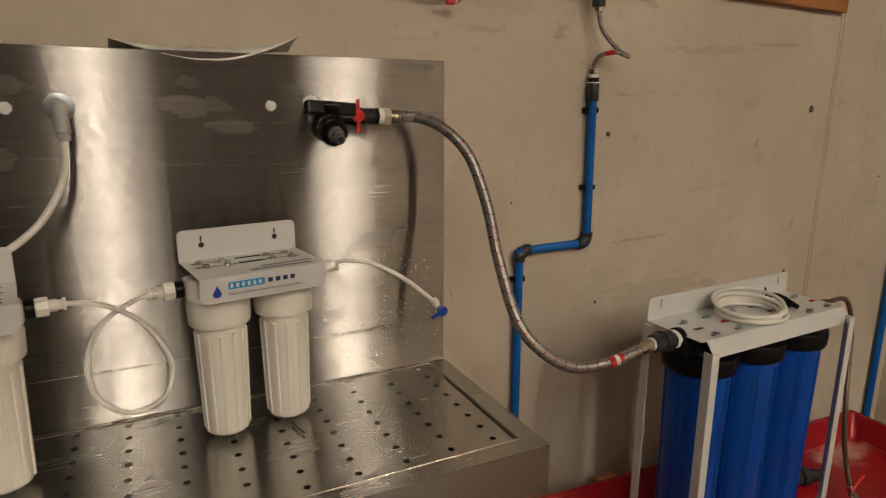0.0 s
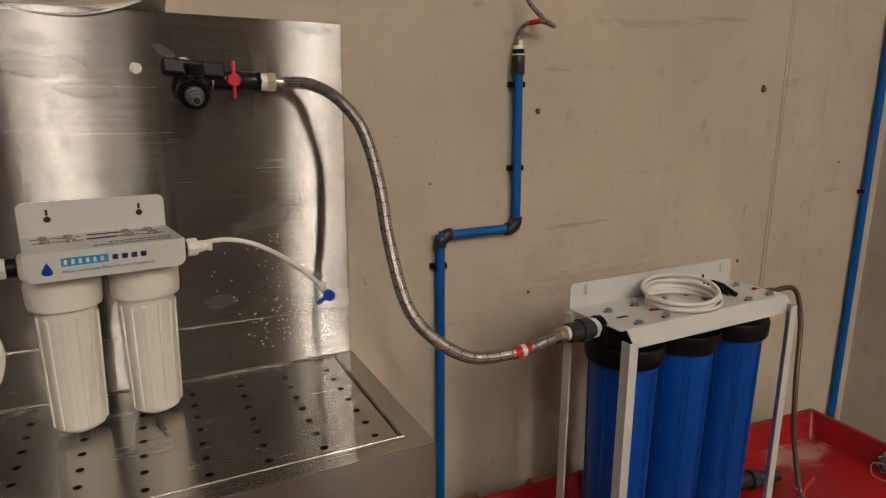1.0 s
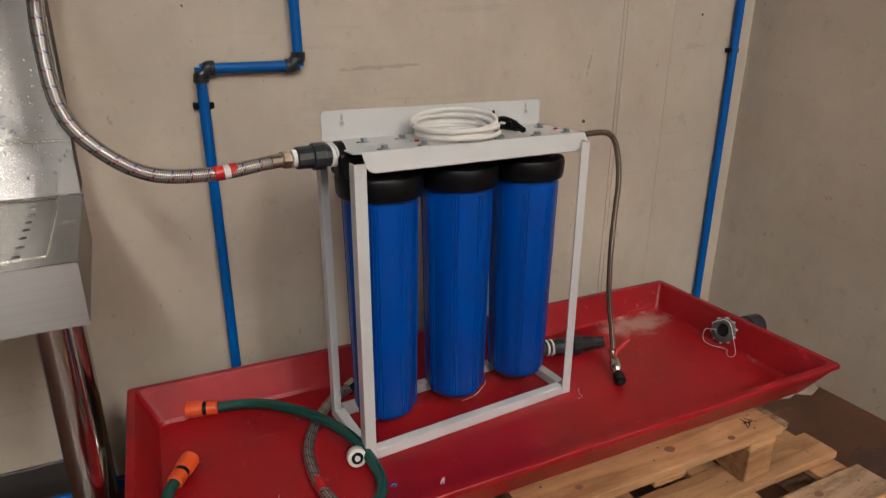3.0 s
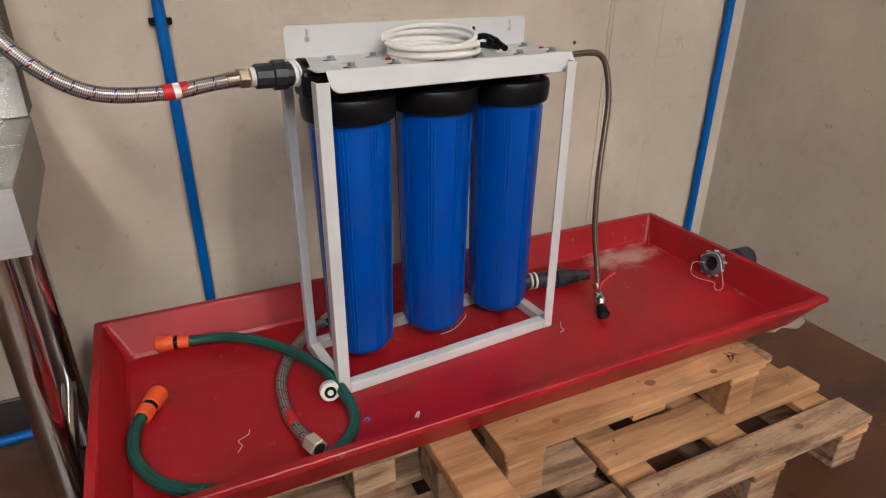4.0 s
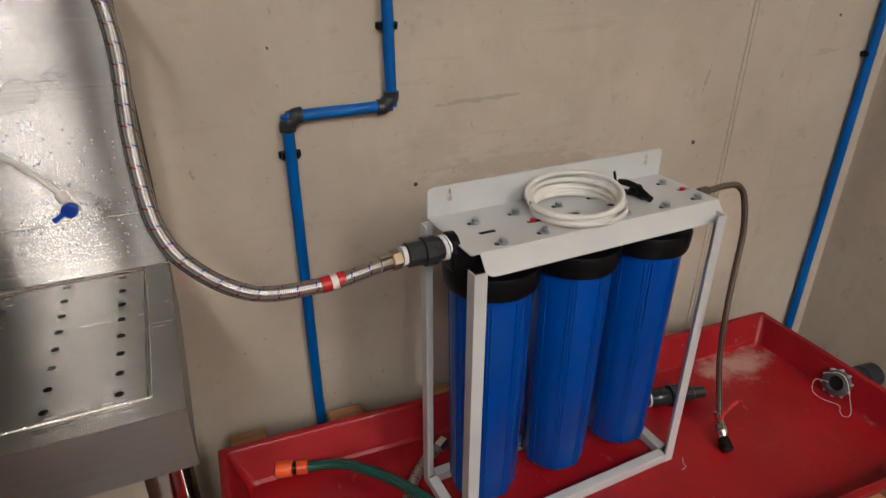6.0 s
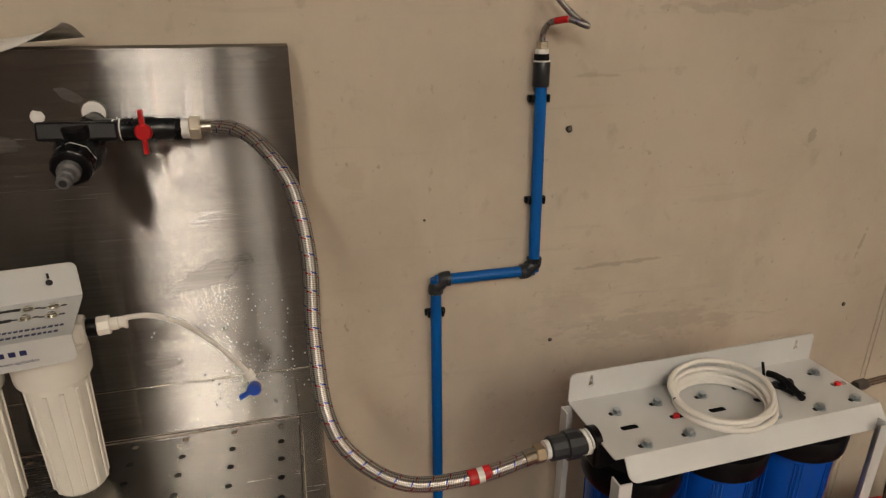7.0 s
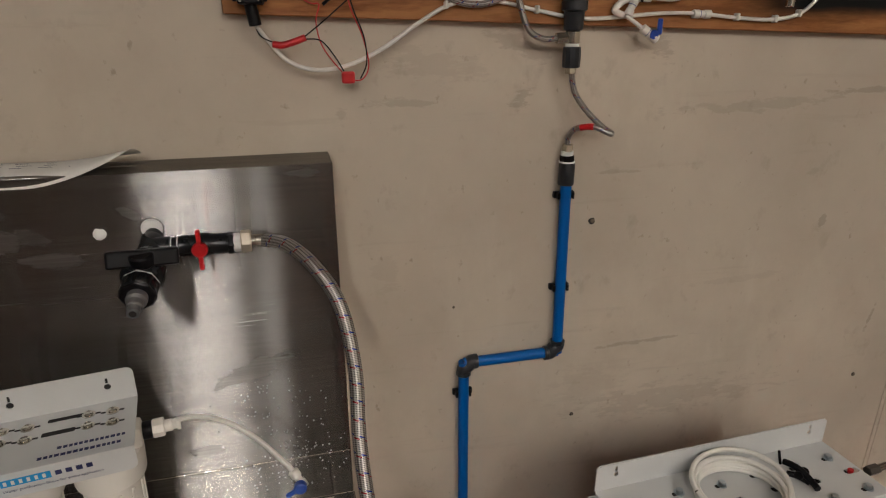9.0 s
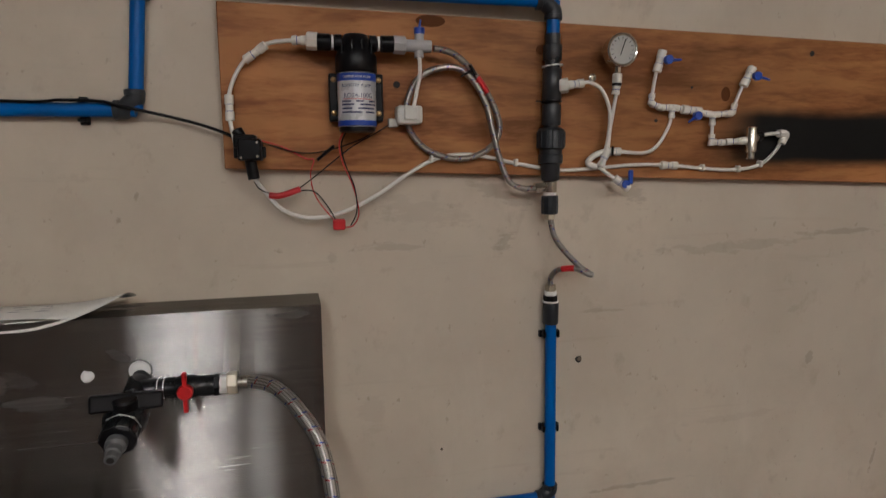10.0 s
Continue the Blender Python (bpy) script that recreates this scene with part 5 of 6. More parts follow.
# ---- tray drain ----
dr = thing("tray_drain", "grey plastic drain outlet with loose white cord in the tray wall", "drain", (2.36, 1.05, 0.31))
DC, DDIR = Vector((2.372, 1.052, 0.305)), Vector((-0.93, -0.12, 0.3)).normalized()
part("flange", bm_lathe([(0.034, -0.012), (0.036, -0.01), (0.036, 0.012), (0.03, 0.018), (0.022, 0.02), (0.02, 0.004), (0.004, 0.002)], DC, DC + DDIR, 28), plain("drain_grey", (0.08, 0.085, 0.09), 0.45), dr)
part("bore", bm_cyl(DC + DDIR * 0.006, DC + DDIR * 0.0075, 0.0195, seg=20), HOLE_SHADE, dr)
for k in range(10):
    a = 2 * math.pi * k / 10
    side = DDIR.orthogonal().normalized()
    sd = side * math.cos(a) + DDIR.cross(side) * math.sin(a)
    tab = bm_box(-0.0035, -0.003, -0.008, 0.0035, 0.003, 0.012, 0.001, 1)
    bmesh.ops.transform(tab, matrix=Matrix.Translation(DC + sd * 0.037) @ DDIR.to_track_quat("Z", "Y").to_matrix().to_4x4(), verts=tab.verts)
    part("tab", tab, GREYP, dr)
part("tail_pipe", bm_lathe([(0.03, 0), (0.03, 0.05), (0.034, 0.052), (0.034, 0.1), (0.03, 0.102)], (2.405, 1.05, 0.30), (3.4, 1.03, 0.29), 24), GREY_PVC, dr)
part("cord", bm_tube([(2.35, 1.08, 0.325), (2.36, 1.05, 0.343), (2.352, 1.02, 0.34), (2.33, 0.985, 0.31), (2.318, 0.965, 0.282), (2.31, 0.975, 0.27), (2.322, 0.995, 0.268), (2.335, 1.01, 0.272), (2.318, 1.05, 0.27), (2.32, 1.08, 0.275), (2.335, 1.09, 0.3), (2.345, 1.06, 0.31)], 0.0009, 6, 6), PTFE, dr)

# ---- garden hose with couplings in the tray ----
gz = TRAY_Z + 0.0125
garden = thing("garden_hose", "short green garden hose with orange quick couplings in the tray", "hose", (1.0, 1.1, TRAY_Z))
part("jacket", bm_tube([(0.955, 1.302, gz + 0.004), (1.035, 1.276, gz + 0.01), (1.1, 1.215, gz + 0.02), (1.165, 1.13, gz + 0.024), (1.215, 1.03, gz + 0.02), (1.235, 0.93, gz + 0.006), (1.22, 0.86, gz), (1.155, 0.805, gz), (1.07, 0.797, gz), (0.97, 0.808, gz), (0.885, 0.86, gz), (0.842, 0.945, gz), (0.842, 1.02, gz + 0.006), (0.862, 1.06, gz + 0.012)], 0.0118, 14, 8), GREEN_HOSE, garden)
for p0, p1 in (((0.965, 1.3, gz + 0.005), (0.895, 1.316, gz + 0.006)), ((0.856, 1.05, gz + 0.01), (0.89, 1.11, gz + 0.014))):
    c = part("coupling", bm_lathe([(0.014, 0), (0.0165, 0.002), (0.0165, 0.024), (0.0145, 0.026)], p0, p1, 18), ORANGE, garden, "orange quick coupling")
    d = (Vector(p1) - Vector(p0)).normalized()
    part("seal_ring", bm_cyl(Vector(p0) + d * 0.026, Vector(p0) + d * 0.034, 0.0152, seg=18), BLACK, c)
    part("coupling_head", bm_lathe([(0.0155, 0), (0.0185, 0.002), (0.0195, 0.016), (0.0195, 0.034), (0.018, 0.038), (0.012, 0.0385)], Vector(p0) + d * 0.034, p1, 18), ORANGE, c)

short = thing("short_braided_hose", "short loose steel-braided hose lying in the tray", "hose", (1.15, 1.05, TRAY_Z))
sz = TRAY_Z + 0.0135
part("jacket", bm_tube([(1.27, 1.24, sz + 0.01), (1.225, 1.215, sz + 0.006), (1.17, 1.155, sz), (1.125, 1.06, sz), (1.115, 0.96, sz), (1.125, 0.89, sz), (1.138, 0.85, sz)], 0.0125, 14, 8), BRAID, short)
part("nut", bm_cyl((1.135, 0.858, sz + 0.002), (1.145, 0.828, sz + 0.003), 0.0185, seg=6, edge=0.002, flats=True), PALE_NUT, short)
part("nut_bore", bm_cyl((1.145, 0.8282, sz + 0.003), (1.1454, 0.827, sz + 0.003), 0.012, seg=16), HOLE_SHADE, short)
part("nut", bm_cyl((1.266, 1.237, sz + 0.008), (1.292, 1.252, sz + 0.014), 0.017, seg=6, edge=0.002, flats=True), NICKEL, short)
part("red_tag", bm_tube([(1.1165, 0.95, sz), (1.118, 0.93, sz), (1.1205, 0.912, sz)], 0.0131, 14, 3), RED, short)
ringcap = thing("white_fitting", "white plastic ring fitting lying beside the stand foot", "pipe fitting", (1.205, 0.965, TRAY_Z))
part("ring", bm_lathe([(0.019, 0), (0.0205, 0.002), (0.0205, 0.018), (0.019, 0.02), (0.012, 0.0205)], (1.208, 0.985, TRAY_Z + 0.021), (1.2, 0.9, TRAY_Z + 0.045), 22), WHITE_PLASTIC, ringcap)
part("seal", bm_lathe([(0.0125, 0), (0.0125, 0.0015), (0.008, 0.0016)], (1.2062, 0.9652, TRAY_Z + 0.0266), (1.198, 0.88, TRAY_Z + 0.05), 20), BLACK, ringcap)
part("seal_hole", bm_cyl((1.206, 0.9634, TRAY_Z + 0.0272), (1.2058, 0.9622, TRAY_Z + 0.0276), 0.006, seg=14), PTFE, ringcap)


def scrap(pts, material, label, r=0.0007):
    solid("thread_scrap", bm_tube(pts, r, 6, 4), material, label, "scrap", "scraps in the tray")


t0 = TRAY_Z + 0.0014
scrap([(1.01, 0.90, t0), (1.02, 0.915, t0), (1.015, 0.93, t0), (1.035, 0.94, t0), (1.04, 0.955, t0)], PTFE, "scrap of white thread tape in the tray")
scrap([(1.52, 1.1, t0), (1.56, 1.108, t0), (1.6, 1.13, t0 + 0.008), (1.62, 1.16, t0)], PTFE, "scrap of white thread tape in the tray")
scrap([(1.80, 1.0, t0 + 0.02), (1.798, 0.992, t0 + 0.008), (1.806, 0.99, t0), (1.79, 0.985, t0)], PTFE, "scrap of white thread tape in the tray")
scrap([(1.25, 0.885, t0), (1.257, 0.889, t0), (1.262, 0.884, t0), (1.255, 0.88, t0)], SIGN_BLUE, "tiny blue plastic shaving in the tray", 0.0014)
scrap([(1.345, 0.85, t0), (1.352, 0.858, t0 + 0.001), (1.358, 0.862, t0), (1.35, 0.848, t0)], PTFE, "crumpled white scrap in the tray", 0.0018)

# ---- riser above the main pipe ----
up_pipe = thing("supply_riser", "dark grey fittings and thin braided hose feeding the blue pipe", "pipe fitting", (1.25, 1.5, 1.5))
part("coupling", bm_lathe([(0.0165, 0), (0.0175, 0.002), (0.0175, 0.048), (0.0165, 0.05)], (1.2555, PY, 1.472), (1.2545, PY, 2.5), 22), GREY_PVC, up_pipe)
part("tape_ring", bm_cyl((1.2545, PY, 1.5215), (1.2545, PY, 1.5245), 0.0178, seg=20), PTFE, up_pipe)
part("hex_adaptor", bm_cyl((1.2545, PY, 1.524), (1.254, PY, 1.537), 0.0165, seg=8, edge=0.001, flats=True), BLACK, up_pipe)
part("tape_band", bm_cyl((1.254, PY, 1.537), (1.254, PY, 1.546), 0.0135, seg=18), PTFE, up_pipe)
part("nut", bm_cyl((1.254, PY, 1.546), (1.254, PY, 1.561), 0.0125, seg=6, edge=0.001, flats=True), NICKEL, up_pipe)
part("jacket", bm_tube([(1.254, PY, 1.56), (1.254, 1.508, 1.578), (1.262, 1.49, 1.597), (1.29, 1.465, 1.603), (1.312, 1.448, 1.594), (1.32, 1.447, 1.592), (1.302, 1.46, 1.606), (1.272, 1.475, 1.638), (1.249, 1.482, 1.672), (1.239, 1.482, 1.712)], 0.0062, 12, 8), BRAID_PLAIN, up_pipe)
part("red_tag", bm_tube([(1.268, 1.484, 1.5995), (1.28, 1.474, 1.6025), (1.29, 1.465, 1.6032)], 0.0068, 12, 3), RED, up_pipe)
CX, CY = 1.237, 1.482


def col(name, z0, rows, material, label="", seg=22, flats=False):
    return part(name, bm_lathe(rows, (CX, CY, z0), (CX, CY, z0 + 1), seg, flats), material, up_pipe, label)


col("nut", 1.708, [(0.0105, 0), (0.0115, 0.001), (0.0115, 0.012)], NICKEL, seg=6, flats=True)
col("socket", 1.72, [(0.016, 0), (0.018, 0.002), (0.0185, 0.02), (0.018, 0.038), (0.0165, 0.04)], GREY_PVC, seg=12, flats=True)
col("tape_band", 1.76, [(0.0135, 0), (0.0135, 0.009)], PTFE)
tb = col("brass_tee", 1.766, [(0.014, 0), (0.0145, 0.002), (0.0145, 0.022), (0.0125, 0.024)], NICKEL)
part("side_nut", bm_cyl((CX - 0.012, CY, 1.778), (CX - 0.034, CY, 1.776), 0.0115, seg=6, edge=0.001, flats=True), NICKEL, tb)
col("reducer", 1.79, [(0.0165, 0), (0.019, 0.003), (0.02, 0.034), (0.0175, 0.036)], GREY_PVC)
un = col("union", 1.825, [(0.021, 0), (0.0255, 0.003), (0.0255, 0.018), (0.0235, 0.02), (0.0235, 0.03), (0.0285, 0.033), (0.0285, 0.068), (0.026, 0.072), (0.02, 0.075)], GREY_PVC, "large ribbed union nut")
for k in range(14):
    a = 2 * math.pi * k / 14
    part("rib", bm_cyl((CX + 0.0285 * math.cos(a), CY + 0.0285 * math.sin(a), 1.86), (CX + 0.0285 * math.cos(a), CY + 0.0285 * math.sin(a), 1.891), 0.0016, seg=6), GREY_PVC, un)
col("pipe", 1.898, [(0.0155, 0), (0.0155, 0.19)], GREY_PVC)
col("socket", 1.905, [(0.0185, 0), (0.0195, 0.002), (0.0195, 0.04), (0.0185, 0.042)], GREY_PVC)
col("tee_body", 1.955, [(0.018, 0), (0.0195, 0.002), (0.0195, 0.062), (0.018, 0.064)], GREY_PVC)
col("socket", 2.035, [(0.0175, 0), (0.019, 0.002), (0.019, 0.03), (0.0175, 0.032)], GREY_PVC)
for z in (1.952, 2.025):
    part("cable_tie", bm_tube([(CX + 0.0205 * math.cos(a), CY + 0.0205 * math.sin(a), z + 0.002 * math.cos(a)) for a in [2 * math.pi * k / 12 for k in range(12)]], 0.0016, 6, 2, closed=True), BLACK if z < 2 else PTFE, up_pipe)
part("tie_tail", bm_cyl((CX - 0.018, CY - 0.005, 1.952), (CX - 0.038, CY - 0.012, 1.953), 0.0015, seg=6), BLACK, up_pipe)
part("side_boss", bm_cyl((CX + 0.012, CY - 0.008, 1.984), (CX + 0.03, CY - 0.014, 1.985), 0.015, seg=8, edge=0.002, flats=True), WHITE_PLASTIC, up_pipe)

over = thing("blue_pipe", "blue supply pipe with dark grey elbows above the board", "pipe", (0.85, PY - 0.03, 2.15))
OZ = 2.152
part("top_run", bm_cyl((CX, CY, OZ), (0.447, PY, OZ + 0.012), PR + 0.001, seg=24), BLUE_PIPE, over)
part("down_run", bm_cyl((0.447, PY, OZ + 0.012), (0.427, PY, 1.93), PR + 0.0005, seg=24), BLUE_PIPE, over)
part("left_run", bm_cyl((0.427, PY, 1.93), (-0.9, PY, 1.925), PR + 0.0005, seg=24), BLUE_PIPE, over)
part("stub", bm_cyl((CX, CY, 2.085), (CX, CY, OZ), PR + 0.001, seg=24), BLUE_PIPE, over)
elbow(over, (CX, CY, OZ), (0, 0, -1), (-1, 0, 0), 0.0185, 0.036)
elbow(over, (0.447, PY, OZ + 0.012), (0, 0, -1), (1, 0, 0), 0.0185, 0.034)
elbow(over, (0.427, PY, 1.93), (0, 0, 1), (-1, 0, 0), 0.0185, 0.036)
for x in (0.335, -0.2):
    c = thing("pipe_clip", "black plastic saddle clip screwed to the wall", "pipe clip", (x, WY, 1.928), group="pipe clips")
    part("base", bm_box(x - 0.008, WY - 0.012, 1.902, x + 0.008, WY - 0.0005, 1.954, 0.002, 1), BLACK, c)
    for s in (-1, 1):
        part("ear", bm_box(x - 0.008, PY - 0.006, 1.928 + s * 0.014, x + 0.008, WY - 0.006, 1.928 + s * 0.02, 0.0015, 1), BLACK, c)
cable = thing("black_cable", "thin black cable running along the pipe to the switch", "cable", (0.4, 1.5, 1.94))
part("sheath", bm_tube([(-0.6, 1.5, 1.944), (0.1, 1.5, 1.944), (0.26, 1.498, 1.942), (0.305, 1.495, 1.9455), (0.37, 1.494, 1.944), (0.405, 1.487, 1.936), (0.486, 1.508, 1.918), (0.546, 1.502, 1.902), (0.59, 1.49, 1.886), (0.606, 1.485, 1.876)], 0.003, 8, 8), BLACK, cable)

# ---- pump and fittings on the board ----
pump = thing("booster_pump", "black and silver booster pump with printed label on the board", "pump", (0.835, BY, 1.89))
px, py = 0.835, 1.455
part("motor", bm_lathe([(0.034, 0), (0.0365, 0.002), (0.0365, 0.098), (0.034, 0.1)], (px, py, 1.897), (px, py, 3), 36), plain("label_silver", (0.62, 0.63, 0.65), 0.28, 0.15), pump, "silver printed label round the motor")
part("label_band", bm_cyl((px, py, 1.899), (px, py, 1.909), 0.0369, seg=36), BLUE_LEVER, pump)
part("label_band", bm_cyl((px, py, 1.981), (px, py, 1.995), 0.0369, seg=36), BLUE_LEVER, pump)
part("motor_base", bm_lathe([(0.03, 0), (0.0345, 0.002), (0.0345, 0.012)], (px, py, 1.888), (px, py, 3), 36), BLACK, pump)
part("pump_head", bm_lathe([(0.037, 0), (0.039, 0.003), (0.039, 0.03), (0.036, 0.036), (0.03, 0.056), (0.022, 0.07), (0.02, 0.071)], (px, py, 1.997), (px, py, 3), 32), BLACK, pump)
for dx in (-0.027, -0.009, 0.009, 0.027):
    part("head_rib", bm_box(px + dx - 0.002, py - 0.037 + abs(dx) * 0.4, 2.0, px + dx + 0.002, py, 2.058 - abs(dx) * 0.4, 0.001, 1), BLACK, pump)
for s in (-1, 1):
    prt = part("port", bm_lathe([(0.015, 0), (0.015, 0.012), (0.0125, 0.014), (0.0125, 0.02), (0.0155, 0.022), (0.0155, 0.045), (0.014, 0.046)], (px + s * 0.026, py, 2.053), (px + s, py, 2.055), 18), BLACK, pump)
    part("seal_ring", bm_cyl((px + s * 0.041, py, 2.053), (px + s * 0.045, py, 2.053), 0.0135, seg=18), PTFE, prt)
part("bracket", bm_box(px - 0.05, BY - 0.012, 1.915, px + 0.05, BY - 0.0005, 2.0, 0.004), BLACK, pump)
for dx in (-0.043, 0.043):
    ear = part("bracket_ear", bm_box(px + dx - 0.009, BY - 0.03, 1.91, px + dx + 0.009, BY - 0.0005, 2.0, 0.003), BLACK, pump)
    for z in (1.925, 1.988):
        part("screw", bm_lathe([(0.0055, 0), (0.005, 0.002), (0.002, 0.003)], (px + dx, BY - 0.03, z), (px + dx, 0, z), 12), BRASS, ear)


def wrap_text(text, size, z, r, start, material, name):
    """Letters bent round the motor."""
    ob = letters(name, text, size, Matrix.Translation((start, 0, 0)), material, None)
    ob.parent = pump
    ROOT[ob] = ROOT[pump]
    for v in ob.data.vertices:
        a = v.co.x / r
        rr = r + 0.0004 + v.co.z
        v.co = ROOT[pump] @ Vector((px + rr * math.sin(a), py - rr * math.cos(a), z + v.co.y))


wrap_text("DIAPHRAGM PUMP", 0.0066, 1.9855, 0.037, -0.029, PAPER, "label_text")
wrap_text("BOOSTER PUMP", 0.0082, 1.969, 0.0366, -0.032, NAVY, "label_text")
wrap_text("RO24-100G", 0.0115, 1.95, 0.0366, -0.028, NAVY, "label_text")
for k, (z, a0, a1) in enumerate(((1.947, -0.8, 0.85), (1.942, -0.9, -0.35), (1.942, -0.1, 0.3), (1.942, 0.6, 1.1), (1.936, -0.9, -0.2), (1.936, 0.1, 1.1), (1.929, -0.9, -0.3), (1.929, 0.0, 1.0), (1.922, -0.9, 0.2), (1.922, 0.4, 1.0))):
    bar = bmesh.new()
    rows = []
    for zz in (z, z + (0.0012 if k == 0 else 0.003)):
        rows.append([bar.verts.new((px + 0.0369 * math.sin(a0 + (a1 - a0) * i / 8), py - 0.0369 * math.cos(a0 + (a1 - a0) * i / 8), zz)) for i in range(9)])
    for i in range(8):
        bar.faces.new((rows[0][i], rows[0][i + 1], rows[1][i + 1], rows[1][i]))
    part("print_bar", bar, RED if k == 0 else NAVY, pump)


def collet(p0, p1, parent, r=0.008, n=0.024, name="tube_connector"):
    d = (Vector(p1) - Vector(p0)).normalized()
    body = part(name, bm_lathe([(r * 0.8, 0), (r, 0.001), (r, n * 0.35), (r * 0.85, n * 0.38), (r * 0.85, n * 0.62), (r, n * 0.65), (r, n - 0.001), (r * 0.8, n)], p0, Vector(p0) + d, 16), WHITE_PLASTIC, parent)
    for at in (n * 0.36, n * 0.63):
        part("locking_ring", bm_cyl(Vector(p0) + d * at, Vector(p0) + d * (at + 0.0014), r * 0.93, seg=16), RING_BLUE, body, "thin blue locking ring")
    return body


TW = 0.0039
inlet_tube = thing("pump_inlet_tube", "white tube curving from the switch up to the pump", "tube", (0.65, 1.487, 1.95))
part("tube", bm_tube([(0.606, 1.48, 1.868), (0.598, 1.485, 1.912), (0.598, 1.487, 1.955), (0.613, 1.487, 1.997), (0.642, 1.482, 2.033), (0.679, 1.472, 2.052), (0.74, 1.457, 2.056), (0.77, 1.455, 2.054)], TW, 12, 8), WHITE_TUBE, inlet_tube)
collet((0.598, 1.486, 1.91), (0.598, 1.487, 1.96), inlet_tube, 0.0085, 0.048, "inline_connector")
collet((0.63, 1.484, 2.021), (0.668, 1.475, 2.047), inlet_tube, 0.0085, 0.05, "inline_connector")
collet((0.718, 1.462, 2.056), (0.75, 1.457, 2.056), inlet_tube, 0.0085, 0.026)
part("nut", bm_cyl((0.744, 1.457, 2.055), (0.766, 1.456, 2.054), 0.0165, seg=8, edge=0.002, flats=True), WHITE_PLASTIC, inlet_tube)

outlet_set = thing("pump_outlet_valve", "grey tee with blue-levered valve at the pump outlet", "valve", (0.95, 1.46, 2.05))
part("nut", bm_cyl((0.905, 1.457, 2.053), (0.93, 1.458, 2.052), 0.017, seg=8, edge=0.002, flats=True), GREYP, outlet_set)
part("tee_body", bm_lathe([(0.01, 0), (0.0115, 0.002), (0.0115, 0.05), (0.01, 0.052)], (0.928, 1.458, 2.052), (2, 1.46, 2.05), 16), GREYP, outlet_set)
part("stem", bm_cyl((0.956, 1.459, 2.03), (0.957, 1.459, 2.075), 0.009, seg=16, edge=0.001), GREYP, outlet_set)
lv = part("lever", bm_cyl((0.957, 1.459, 2.074), (0.957, 1.459, 2.086), 0.0105, seg=16, edge=0.001), BLUE_LEVER, outlet_set, "blue lever")
part("lever_arm", bm_cyl((0.957, 1.457, 2.084), (0.959, 1.455, 2.1), 0.003, 0.0015, seg=8), BLUE_LEVER, lv)
part("tube", bm_tube([(0.956, 1.455, 2.033), (0.957, 1.456, 2.0), (0.95, 1.462, 1.96), (0.945, 1.466, 1.935)], TW, 12, 8), WHITE_TUBE, outlet_set)
switch = thing("pressure_switch", "pale translucent plastic pressure switch block on the board", "switch", (0.936, 1.475, 1.92))
CLEAR = plain("milky_plastic", (0.66, 0.66, 0.62), 0.3)
part("body", bm_box(0.912, 1.455, 1.905, 0.962, BY - 0.0005, 1.94, 0.005), CLEAR, switch)
part("cover", bm_box(0.925, 1.448, 1.912, 0.952, 1.456, 1.937, 0.003), CLEAR, switch)
part("ear", bm_box(0.898, 1.482, 1.9, 0.918, BY - 0.0005, 1.917, 0.003), CLEAR, switch)

loop2 = thing("coiled_braided_hose", "steel-braided hose looped once on the board", "hose", (1.03, 1.478, 1.93))
part("jacket", bm_tube([(0.985, 1.461, 2.049), (1.025, 1.465, 2.041), (1.06, 1.47, 2.014), (1.097, 1.476, 1.968), (1.125, 1.484, 1.912), (1.119, 1.49, 1.872), (1.078, 1.49, 1.843), (1.025, 1.49, 1.838), (0.972, 1.49, 1.858), (0.939, 1.49, 1.899), (0.936, 1.488, 1.949), (0.962, 1.482, 1.998), (1.014, 1.478, 2.017), (1.054, 1.474, 2.005), (1.089, 1.47, 1.956), (1.107, 1.47, 1.895), (1.122, 1.474, 1.843), (1.144, 1.478, 1.793), (1.175, 1.48, 1.775), (1.205, 1.482, 1.776)], 0.006, 12, 8), BRAID_PLAIN, loop2)
part("red_tag", bm_tube([(1.075, 1.4725, 1.997), (1.086, 1.474, 1.984), (1.097, 1.476, 1.968)], 0.0066, 12, 3), RED, loop2)
part("cable_tie", bm_cyl((1.058, 1.462, 2.02), (1.07, 1.46, 2.0), 0.0035, seg=8), BLACK, loop2)
part("cable_tie", bm_cyl((1.062, 1.462, 2.01), (1.04, 1.46, 1.997), 0.0022, seg=8), BLACK, loop2)

sol = thing("solenoid_valve", "black plastic solenoid valve on the board corner", "valve", (0.63, BY, 1.86))
part("body", bm_box(0.612, 1.452, 1.835, 0.655, BY - 0.0005, 1.876, 0.004), BLACK, sol)
part("coil", bm_box(0.604, 1.458, 1.858, 0.646, 1.492, 1.884, 0.005), BLACK, sol)
part("bracket", bm_box(0.603, 1.47, 1.84, 0.662, 1.476, 1.862, 0.002), BLACK, sol)
part("outlet_port", bm_cyl((0.632, 1.474, 1.838), (0.638, 1.474, 1.8), 0.011, seg=14, edge=0.001), BLACK, sol)
part("inlet_port", bm_cyl((0.618, 1.474, 1.878), (0.61, 1.476, 1.893), 0.0105, seg=14, edge=0.001), BLACK, sol)
for dx, dz in ((0.006, 0.006), (0.036, 0.008), (0.036, 0.034)):
    part("screw", bm_lathe([(0.003, 0), (0.0025, 0.001)], (0.612 + dx, 1.452, 1.835 + dz), (0.612 + dx, 0, 1.835 + dz), 10), NICKEL, sol)

